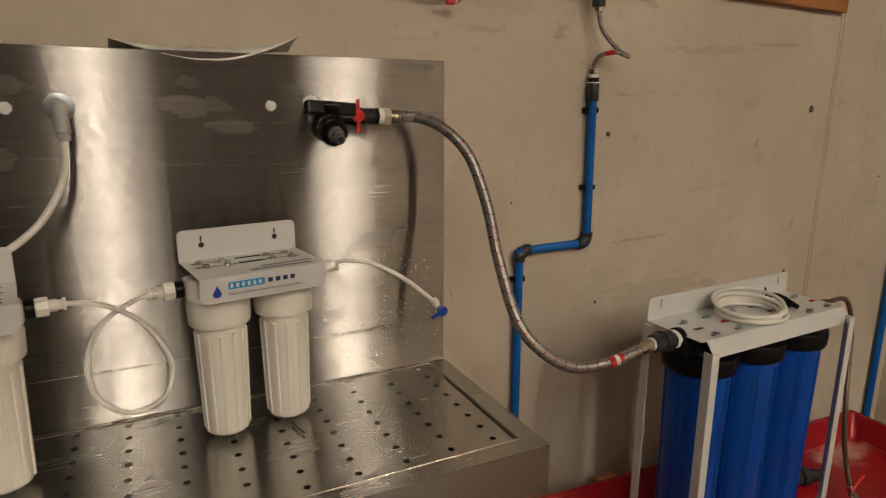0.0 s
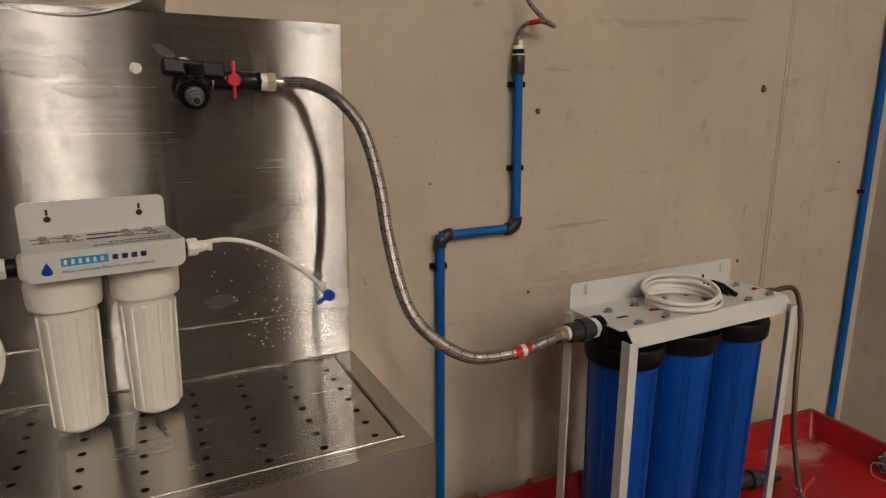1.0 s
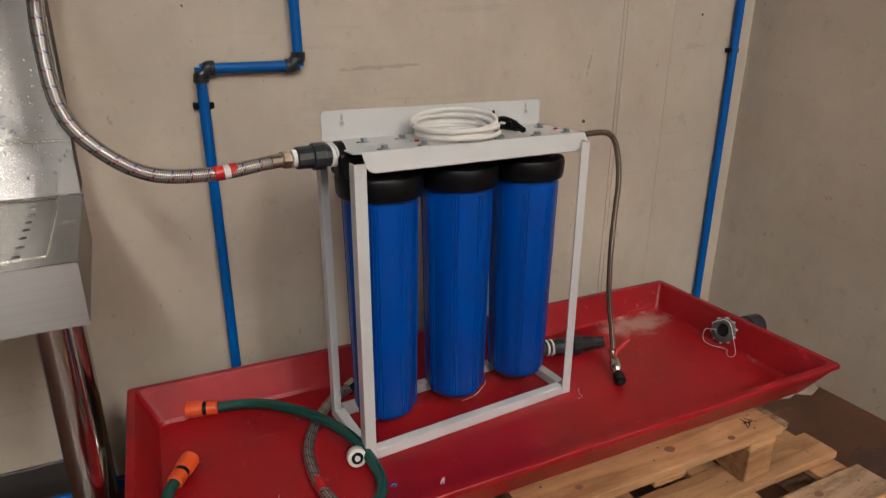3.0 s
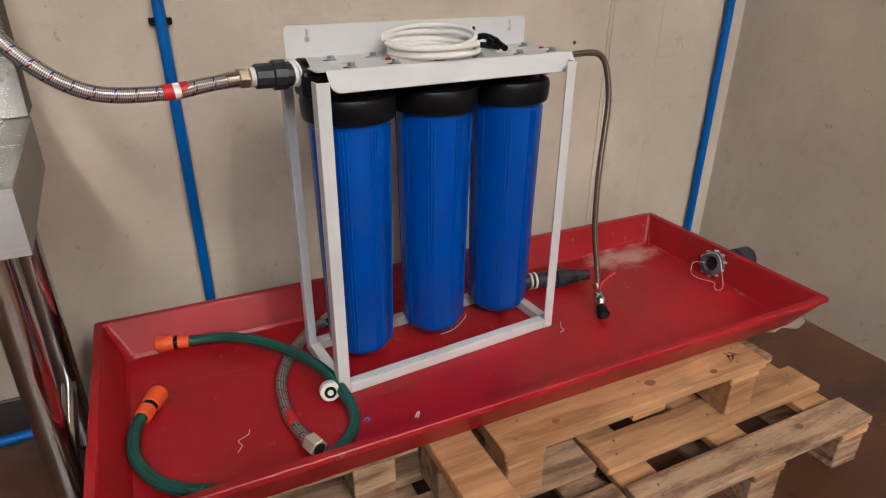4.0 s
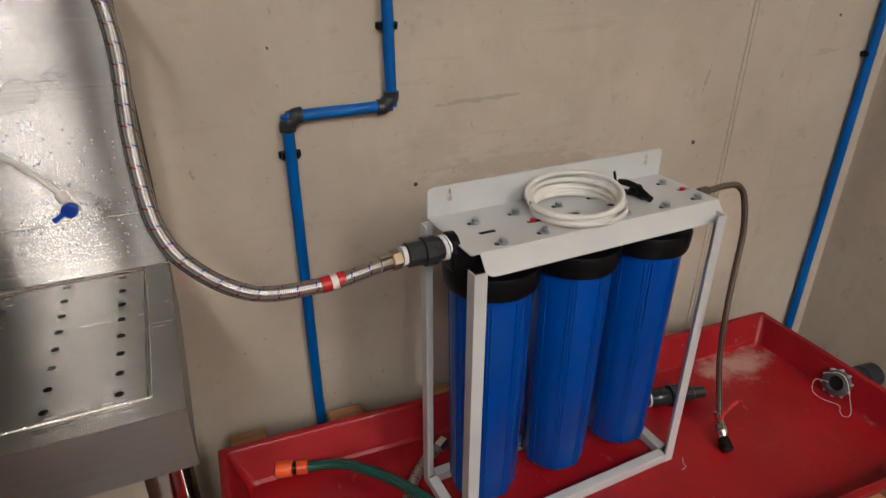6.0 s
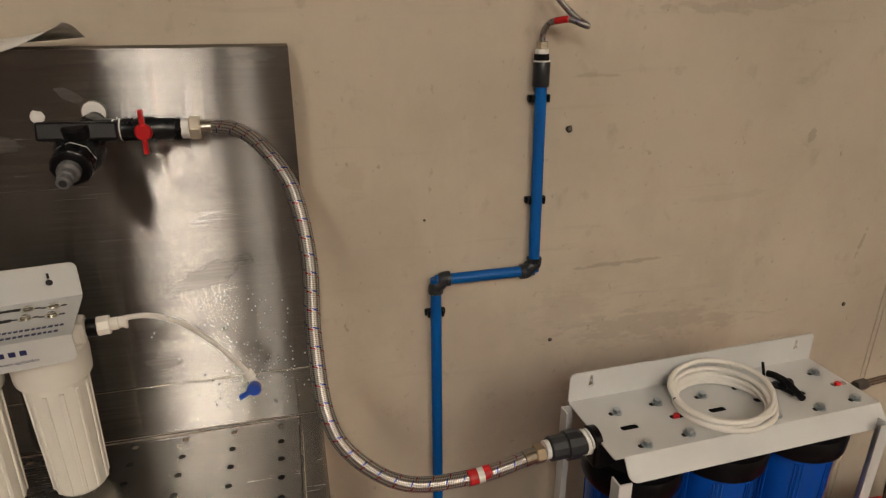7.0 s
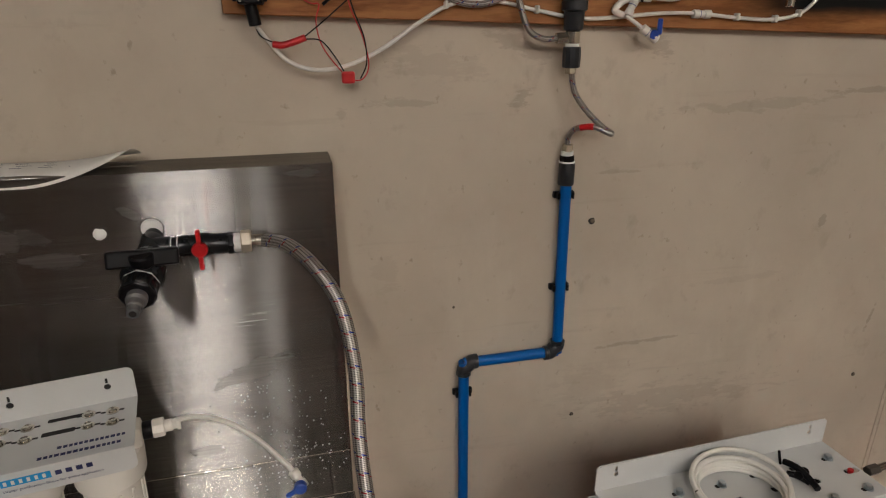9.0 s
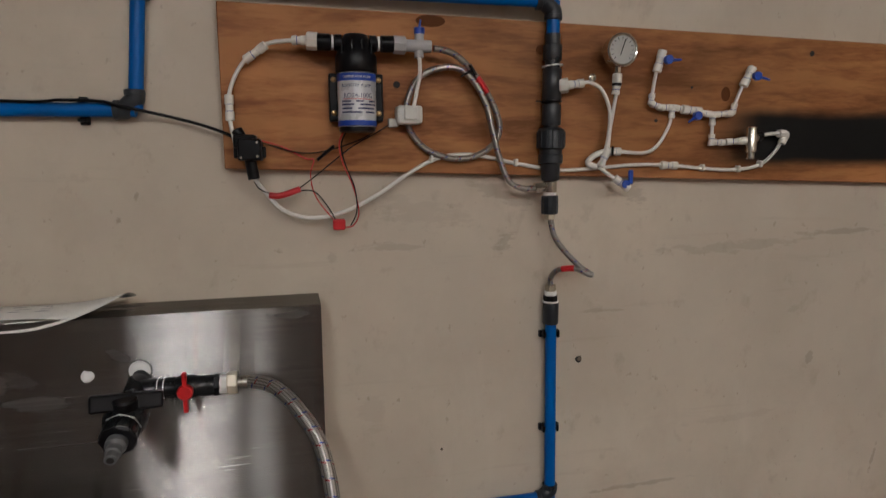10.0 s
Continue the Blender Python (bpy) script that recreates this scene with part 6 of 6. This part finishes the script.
# ---- white sample line along the board ----
line = thing("sample_line", "long white tube sagging under the board to the regulator", "tube", (1.2, 1.488, 1.8))
part("tube", bm_tube([(0.637, 1.478, 1.803), (0.656, 1.488, 1.775), (0.687, 1.49, 1.74), (0.735, 1.49, 1.723), (0.796, 1.49, 1.73), (0.864, 1.492, 1.76), (0.933, 1.493, 1.805), (0.991, 1.493, 1.836), (1.05, 1.497, 1.846), (1.11, 1.497, 1.839), (1.172, 1.497, 1.826), (1.273, 1.495, 1.812), (1.429, 1.494, 1.822), (1.517, 1.494, 1.821), (1.594, 1.494, 1.814), (1.679, 1.494, 1.81), (1.743, 1.494, 1.82), (1.778, 1.492, 1.848), (1.797, 1.488, 1.88)], TW, 12, 8), WHITE_TUBE, line)
collet((1.498, 1.494, 1.821), (1.54, 1.494, 1.82), line, 0.0085, 0.04, "inline_connector")
for x, z in ((0.985, 1.836), (1.165, 1.828), (1.6, 1.8145), (1.69, 1.811), (1.745, 1.822), (1.36, 1.817)):
    part("tube_clip", bm_box(x - 0.0035, 1.486, z - 0.007, x + 0.0035, BY - 0.0005, z + 0.008, 0.002, 1), WHITE_PLASTIC, line)
part("elbow", bm_tube([(1.792, 1.488, 1.868), (1.799, 1.485, 1.888), (1.778, 1.482, 1.89)], 0.0085, 14, 6), WHITE_PLASTIC, line)
part("tube", bm_tube([(1.785, 1.482, 1.89), (1.755, 1.48, 1.889), (1.722, 1.475, 1.884)], TW, 12, 6), WHITE_TUBE, line)
reg = thing("pressure_regulator", "small nickel-plated pressure regulator on the board", "regulator", (1.7, 1.47, 1.87))
part("body", bm_lathe([(0.008, 0), (0.009, 0.001), (0.009, 0.014), (0.013, 0.017), (0.013, 0.05), (0.0115, 0.053), (0.0115, 0.068), (0.009, 0.07)], (1.699, 1.468, 1.834), (1.696, 1.468, 2.9), 20), NICKEL, reg)
part("side_port", bm_cyl((1.697, 1.468, 1.876), (1.725, 1.474, 1.884), 0.0085, seg=6, edge=0.001, flats=True), NICKEL, reg)
part("seal", bm_cyl((1.718, 1.473, 1.8825), (1.728, 1.475, 1.8845), 0.0105, seg=14), BLACK, reg)
part("side_port", bm_cyl((1.697, 1.468, 1.874), (1.676, 1.474, 1.873), 0.0085, seg=16), WHITE_PLASTIC, reg)

gauge_set = thing("pressure_gauge", "round steel pressure gauge with white dial on the board", "gauge", (1.37, 1.46, 2.05))
GC = Vector((1.371, 1.472, 2.054))
part("case", bm_lathe([(0.028, 0), (0.031, 0.002), (0.031, 0.022), (0.0335, 0.024), (0.0335, 0.032), (0.031, 0.034), (0.0285, 0.033), (0.0275, 0.0297)], GC, GC + Vector((0, -1, 0)), 36), NICKEL, gauge_set)
# grey colour puts the shadow on the white dial into its material
dial = part("dial", bm_cyl(GC + Vector((0, -0.0295, 0)), GC + Vector((0, -0.0305, 0)), 0.0275, seg=36), plain("dial_shaded", (0.42, 0.42, 0.4), 0.5), gauge_set, "white dial, greyed by painted shadow, with fine scale")
for k in range(13):
    a = radians(225 - k * 22.5)
    c, s = math.cos(a), math.sin(a)
    part("tick", bm_cyl(GC + Vector((0.02 * c, -0.0308, 0.02 * s)), GC + Vector((0.0255 * c, -0.0308, 0.0255 * s)), 0.0006, seg=6), BLACK, dial)
part("pointer", bm_cyl(GC + Vector((-0.004, -0.0313, -0.01)), GC + Vector((0.006, -0.0313, 0.021)), 0.0009, seg=6), BLACK, dial)
part("stem", bm_cyl((1.372, 1.462, 2.024), (1.373, 1.465, 2.008), 0.008, seg=8, flats=True), NICKEL, gauge_set)
part("socket", bm_lathe([(0.0085, 0), (0.01, 0.001), (0.01, 0.018), (0.008, 0.02)], (1.373, 1.465, 2.01), (1.373, 1.466, 1), 16), WHITE_PLASTIC, gauge_set)
part("cable_tie", bm_cyl((1.373, 1.466, 1.991), (1.373, 1.466, 1.986), 0.0098, seg=14), BLACK, gauge_set)
collet((1.373, 1.466, 1.986), (1.372, 1.47, 1.96), gauge_set, 0.0085, 0.018)
part("tube", bm_tube([(1.373, 1.466, 1.972), (1.371, 1.475, 1.93), (1.369, 1.482, 1.896), (1.367, 1.484, 1.855)], TW, 12, 8), WHITE_TUBE, gauge_set)

feed = thing("branch_tubes", "white push-fit tubes and connectors branching off the riser", "tube", (1.34, 1.48, 1.85))
collet((1.264, 1.466, 1.985), (1.3, 1.466, 1.99), feed, 0.009, 0.036)
part("tube", bm_tube([(1.295, 1.466, 1.99), (1.315, 1.466, 1.991), (1.342, 1.468, 1.976), (1.362, 1.472, 1.936), (1.364, 1.478, 1.884), (1.356, 1.482, 1.84), (1.345, 1.482, 1.823)], TW, 12, 8), WHITE_TUBE, feed)
part("elbow", bm_tube([(1.388, 1.484, 1.851), (1.358, 1.484, 1.85), (1.335, 1.484, 1.842), (1.322, 1.484, 1.827), (1.34, 1.482, 1.818)], 0.0065, 12, 6), WHITE_PLASTIC, feed)
collet((1.36, 1.484, 1.8505), (1.4, 1.484, 1.851), feed, 0.0085, 0.036)
collet((1.362, 1.48, 1.848), (1.348, 1.478, 1.82), feed, 0.0085, 0.034)
part("cable_tie", bm_cyl((1.372, 1.472, 1.862), (1.372, 1.472, 1.842), 0.0028, seg=6), BLACK, feed)
part("tube", bm_tube([(1.39, 1.484, 1.851), (1.45, 1.486, 1.848), (1.483, 1.487, 1.863), (1.508, 1.487, 1.903), (1.514, 1.486, 1.932)], TW, 12, 8), WHITE_TUBE, feed)
part("tube", bm_tube([(1.344, 1.478, 1.818), (1.36, 1.474, 1.806), (1.38, 1.468, 1.792)], TW, 12, 5), WHITE_TUBE, feed)
collet((1.376, 1.469, 1.795), (1.41, 1.463, 1.77), feed, 0.009, 0.04, "valve_body")
vl = part("lever", bm_cyl((1.398, 1.456, 1.782), (1.398, 1.466, 1.782), 0.009, seg=14, edge=0.001), BLUE_LEVER, feed, "blue lever")
part("lever_arm", bm_box(1.403, 1.456, 1.782, 1.414, 1.461, 1.812, 0.002, 1), BLUE_LEVER, vl)

man = thing("valve_manifold", "white push-fit manifold with three blue-levered valves on the board", "manifold", (1.58, 1.48, 1.95))
MP = [(1.462, 1.953), (1.486, 1.944), (1.512, 1.945), (1.56, 1.939), (1.611, 1.93), (1.661, 1.934)]
M = [(x, 1.484, z) for x, z in MP]
for a, b in zip(M, M[1:]):
    collet(a, b, man, 0.0072, (Vector(b) - Vector(a)).length, "connector")
for a, b in (((1.463, 1.484, 1.95), (1.464, 1.484, 1.97)), ((1.513, 1.484, 1.945), (1.513, 1.484, 1.925)), ((1.612, 1.484, 1.932), (1.612, 1.484, 1.91)), ((1.66, 1.484, 1.932), (1.664, 1.484, 1.952)), ((1.612, 1.484, 1.888), (1.612, 1.484, 1.866)), ((1.612, 1.484, 1.871), (1.64, 1.482, 1.87)), ((1.645, 1.48, 1.871), (1.68, 1.474, 1.873))):
    collet(a, b, man, 0.0072, (Vector(b) - Vector(a)).length + 0.003, "connector")
for pts in ([(1.464, 1.484, 1.965), (1.468, 1.484, 1.995), (1.473, 1.484, 2.022)], [(1.664, 1.484, 1.95), (1.672, 1.484, 1.972), (1.682, 1.484, 1.995)], [(1.612, 1.484, 1.912), (1.612, 1.484, 1.886)]):
    part("tube", bm_tube(pts, TW, 12, 5), WHITE_TUBE, man)
for a, b, arm in (((1.472, 1.482, 2.018), (1.483, 1.48, 2.064), (0.028, 0, 0.0)), ((1.681, 1.482, 1.992), (1.7, 1.48, 2.032), (0.03, 0, -0.008)), ((1.535, 1.482, 1.941), (1.582, 1.482, 1.936), (-0.022, 0, -0.014))):
    v = collet(a, b, man, 0.0095, 0.046, "valve_body")
    mid = (Vector(a) + Vector(b)) / 2 + Vector((0.004, -0.012, 0)) + (Vector((0, 0, -0.012)) if arm[0] < 0 else Vector((0.006, 0, 0)))
    lv = part("lever", bm_cyl(mid, mid + Vector((0, -0.011, 0)), 0.0095, seg=16, edge=0.001), BLUE_LEVER, man, "blue lever")
    part("lever_arm", bm_cyl(mid + Vector((0, -0.006, 0)), mid + Vector((0, -0.008, 0)) + Vector(arm), 0.0038, 0.002, seg=8), BLUE_LEVER, lv)

# ---- loose wires ----
wires = thing("loose_wires", "loose red and black wires with red connectors under the board", "wire", (0.75, 1.485, 1.8))
for pts, m in (([(0.636, 1.478, 1.803), (0.645, 1.483, 1.782), (0.67, 1.485, 1.77)], BLACK), ([(0.715, 1.485, 1.777), (0.754, 1.485, 1.806), (0.821, 1.482, 1.859), (0.872, 1.482, 1.888), (0.905, 1.485, 1.908)], BLACK),
               ([(0.645, 1.48, 1.872), (0.713, 1.495, 1.852), (0.767, 1.495, 1.852), (0.833, 1.485, 1.872), (0.867, 1.482, 1.889)], BLACK), ([(0.64, 1.482, 1.876), (0.69, 1.494, 1.862), (0.734, 1.496, 1.839), (0.75, 1.492, 1.836), (0.743, 1.49, 1.806), (0.753, 1.487, 1.762), (0.79, 1.482, 1.712)], RED),
               ([(0.81, 1.47, 1.892), (0.8, 1.48, 1.868), (0.806, 1.482, 1.83), (0.825, 1.482, 1.783), (0.835, 1.482, 1.732), (0.823, 1.482, 1.706), (0.803, 1.482, 1.703)], RED), ([(0.815, 1.47, 1.892), (0.804, 1.478, 1.866), (0.81, 1.48, 1.83), (0.828, 1.48, 1.78), (0.831, 1.48, 1.735), (0.818, 1.48, 1.706)], BLACK),
               ([(0.721, 1.485, 1.777), (0.75, 1.486, 1.774), (0.774, 1.486, 1.745), (0.79, 1.484, 1.716)], BLACK)):
    part("wire", bm_tube(pts, 0.0013, 6, 8), m, wires)
part("crimp_connector", bm_tube([(0.664, 1.484, 1.769), (0.68, 1.482, 1.767), (0.7, 1.482, 1.772), (0.722, 1.485, 1.78)], 0.0062, 10, 4), RED, wires, "red insulated crimp connector")
part("crimp_connector", bm_box(0.783, 1.472, 1.698, 0.808, 1.484, 1.72, 0.004), RED, wires, "red insulated crimp connector")
part("heat_shrink", bm_cyl((0.757, 1.485, 1.836), (0.79, 1.478, 1.863), 0.0032, seg=8), BLACK, wires)

# ---- details of board, wall and splashback ----
for x, z, r in ((0.917, 1.984, 0.007), (1.487, 1.918, 0.004), (1.868, 2.07, 0.006), (1.57, 1.99, 0.003)):
    # dark disc on the uncut board, painted as the shade in a drill hole
    part("drill_hole_shade", bm_cyl((x, BY - 0.0006, z), (x, BY - 0.0002, z), r, seg=14), HOLE_SHADE, panel)
for x, z, rx, rz in ((0.987, 2.109, 0.03, 0.012), (1.654, 1.977, 0.011, 0.016), (1.22, 2.06, 0.012, 0.01)):
    part("knot", bm_sheet(ring(0, 0, rx, 18, rz / rx), 0.0006, (), Matrix.Translation((x, BY - 0.0008, z)) @ pose(0, 0, 0, 90)), plain("knot_wood", (0.1, 0.036, 0.013), 0.6, spec=0.05), panel)
part("screw", bm_lathe([(0.009, 0), (0.009, 0.001), (0.006, 0.003), (0.003, 0.0032)], (1.335, BY, 2.006), (1.335, 0, 2.006), 16), NICKEL, panel)


def wall_hole(x, z, r, label="small plugged drill hole in the wall"):
    h = thing("wall_plug", label, "wall plug", (x, WY, z), group="drill holes")
    pts = [(x + r * random.uniform(0.85, 1.2) * math.cos(2 * math.pi * k / 12), z + r * random.uniform(0.85, 1.2) * math.sin(2 * math.pi * k / 12)) for k in range(12)]
    # ragged dark sheet on the wall, painted as the shade of the hole
    part("recess_shade", bm_sheet([(a - x, b - z) for a, b in pts], 0.0008, (), Matrix.Translation((x, WY - 0.001, z)) @ pose(0, 0, 0, 90)), HOLE_SHADE, h)
    part("plug", bm_lathe([(r * 0.7, 0), (r * 0.6, 0.002), (r * 0.3, 0.0022)], (x + r * 0.2, WY, z + r * 0.1), (x + r * 0.2, 0, z), 10), plain("brown_plug", (0.12, 0.09, 0.06), 0.6), h)


for x, z, r in ((1.333, 1.378, 0.008), (2.196, 1.451, 0.012), (1.322, 0.857, 0.005), (2.164, 0.873, 0.006), (1.01, 1.19, 0.003), (2.62, 1.2, 0.004)):
    wall_hole(x, z, r)
# joint strip in the wall near the corner
tagged(part("trim_joint_strip", bm_box(2.3, WY - 0.0018, 0, 2.497, WY - 0.0004, 1.374, 0.0015, 1), WALL), "flush beige cover strip over a wall joint", "trim", kind="structure")
tagged(part("trim_joint_bead", bm_box(2.284, WY - 0.003, 0, 2.293, WY - 0.0004, CEIL, 0.0012, 2), WALL), "thin raised beige bead along the wall joint", "trim", kind="structure")
tagged(part("trim_upper_strip", bm_box(2.3, WY - 0.0016, 1.376, 2.502, WY - 0.0004, CEIL, 0.0015, 1), WALL), "flush beige cover strip over a wall joint", "trim", kind="structure")
tagged(part("baseboard", bm_box(-2.5, WY - 0.012, 0.0, 0.69, WY - 0.0004, 0.095, 0.002, 1), STEEL_DARK), "dark metal skirting strip along the wall", "baseboard", kind="structure")
paper = thing("paper_sheet", "curled paper sheet tucked behind the splashback top", "paper", (0.2, 1.5, SZ1))
pb = bmesh.new()
rows = []
for i in range(25):
    u = i / 24
    x = 0.04 + u * 0.365
    lift = 0.03 * max(0.0, 2 * u - 1.1) ** 1.5 + 0.012 * max(0.0, 0.8 - 2 * u)
    rows.append([pb.verts.new((x + 0.01 * v, 1.51 - v * 0.12, SZ1 + 0.004 + 0.006 * math.sin(3 * v) + lift * (0.4 + v) - 0.022 * max(0.0, v - 0.62) * (1 - (2 * u - 1) ** 2) / 0.38)) for v in (0, 0.25, 0.5, 0.75, 1.0)])
for a, b in zip(rows, rows[1:]):
    for k in range(4):
        pb.faces.new((a[k], b[k], b[k + 1], a[k + 1])).smooth = True
sheet = part("sheet", pb, PAPER, paper)
mod = sheet.modifiers.new("thickness", "SOLIDIFY")
mod.thickness = 0.0006

for row in range(3):
    for k in range(6):
        x = 0.075 + k * 0.045 + random.uniform(0, 0.01)
        part("print_bar", bm_sheet([(0, 0), (random.uniform(0.012, 0.034), 0), (0.02, 0.0025), (0, 0.0025)], 0.0002, (), Matrix.Translation((x, 1.425 + row * 0.018, SZ1 + 0.0115)) @ pose(0, 0, 0, 0, 0, 0)), NAVY, paper)
scrap2 = solid("wire_scrap", bm_tube([(0.325, 1.232, TZ + 0.0022), (0.332, 1.205, TZ + 0.0022), (0.343, 1.176, TZ + 0.0022)], 0.0022, 8, 4), STEEL_DARK, "thin dark wire offcut lying on the table", "scrap")
# water drops on the splashback
drops = bmesh.new()
rng = random.Random(4)
for k in range(230):
    x = rng.gauss(0.62, 0.065)
    z = rng.uniform(0.84, 1.12) if k % 3 else rng.gauss(0.93, 0.04)
    if not (0.44 < x < 0.745 and 0.83 < z < 1.2):
        continue
    r = rng.uniform(0.0007, 0.0021)
    ring_a = [drops.verts.new((x + r * math.cos(a), (SY - 0.0002), z + r * 1.2 * math.sin(a))) for a in [2 * math.pi * j / 7 for j in range(7)]]
    tip = drops.verts.new((x, (SY - 0.0002) - r * 0.8, z - r * 0.2))
    for j in range(7):
        drops.faces.new((ring_a[j], ring_a[(j + 1) % 7], tip)).smooth = True
WATER = plain("water_drop", (0.8, 0.82, 0.84), 0.08)
WATER.node_tree.nodes["Principled BSDF"].inputs["Transmission Weight"].default_value = 0.6
wet = solid("water_drops", drops, WATER, "clear water drops splashed on the steel", "water drops", kind="stuff")
wet.matrix_basis = SPIN
bp = thing("blue_pipe", "blue pipe lying along the floor behind the table", "pipe", (0.2, 1.42, 0.04))
part("run", bm_cyl((-1.2, 1.42, 0.04), (1.02, 1.42, 0.055), PR, seg=20), BLUE_PIPE, bp)
for lx, ly in LAMPS:
    fx = thing("ceiling_light", "twin tube light fitting on the ceiling, lit", "ceiling light", (lx, ly, CEIL), LAMP_TURN, "ceiling lights", local=True)
    part("housing", bm_box(-0.07, -0.745, -0.06, 0.07, 0.745, -0.0005, 0.006), WHITE_POWDER, fx)
    for dx in (-0.085, 0.085):
        part("tube", bm_cyl((dx, -0.72, -0.09), (dx, 0.72, -0.09), 0.02, seg=12), TUBE, fx, "lit fluorescent tube")
        for s in (-1, 1):
            part("holder", bm_box(dx - 0.018, s * 0.73 - 0.01, -0.115, dx + 0.018, s * 0.73 + 0.01, -0.0605, 0.003), WHITE_POWDER, fx)
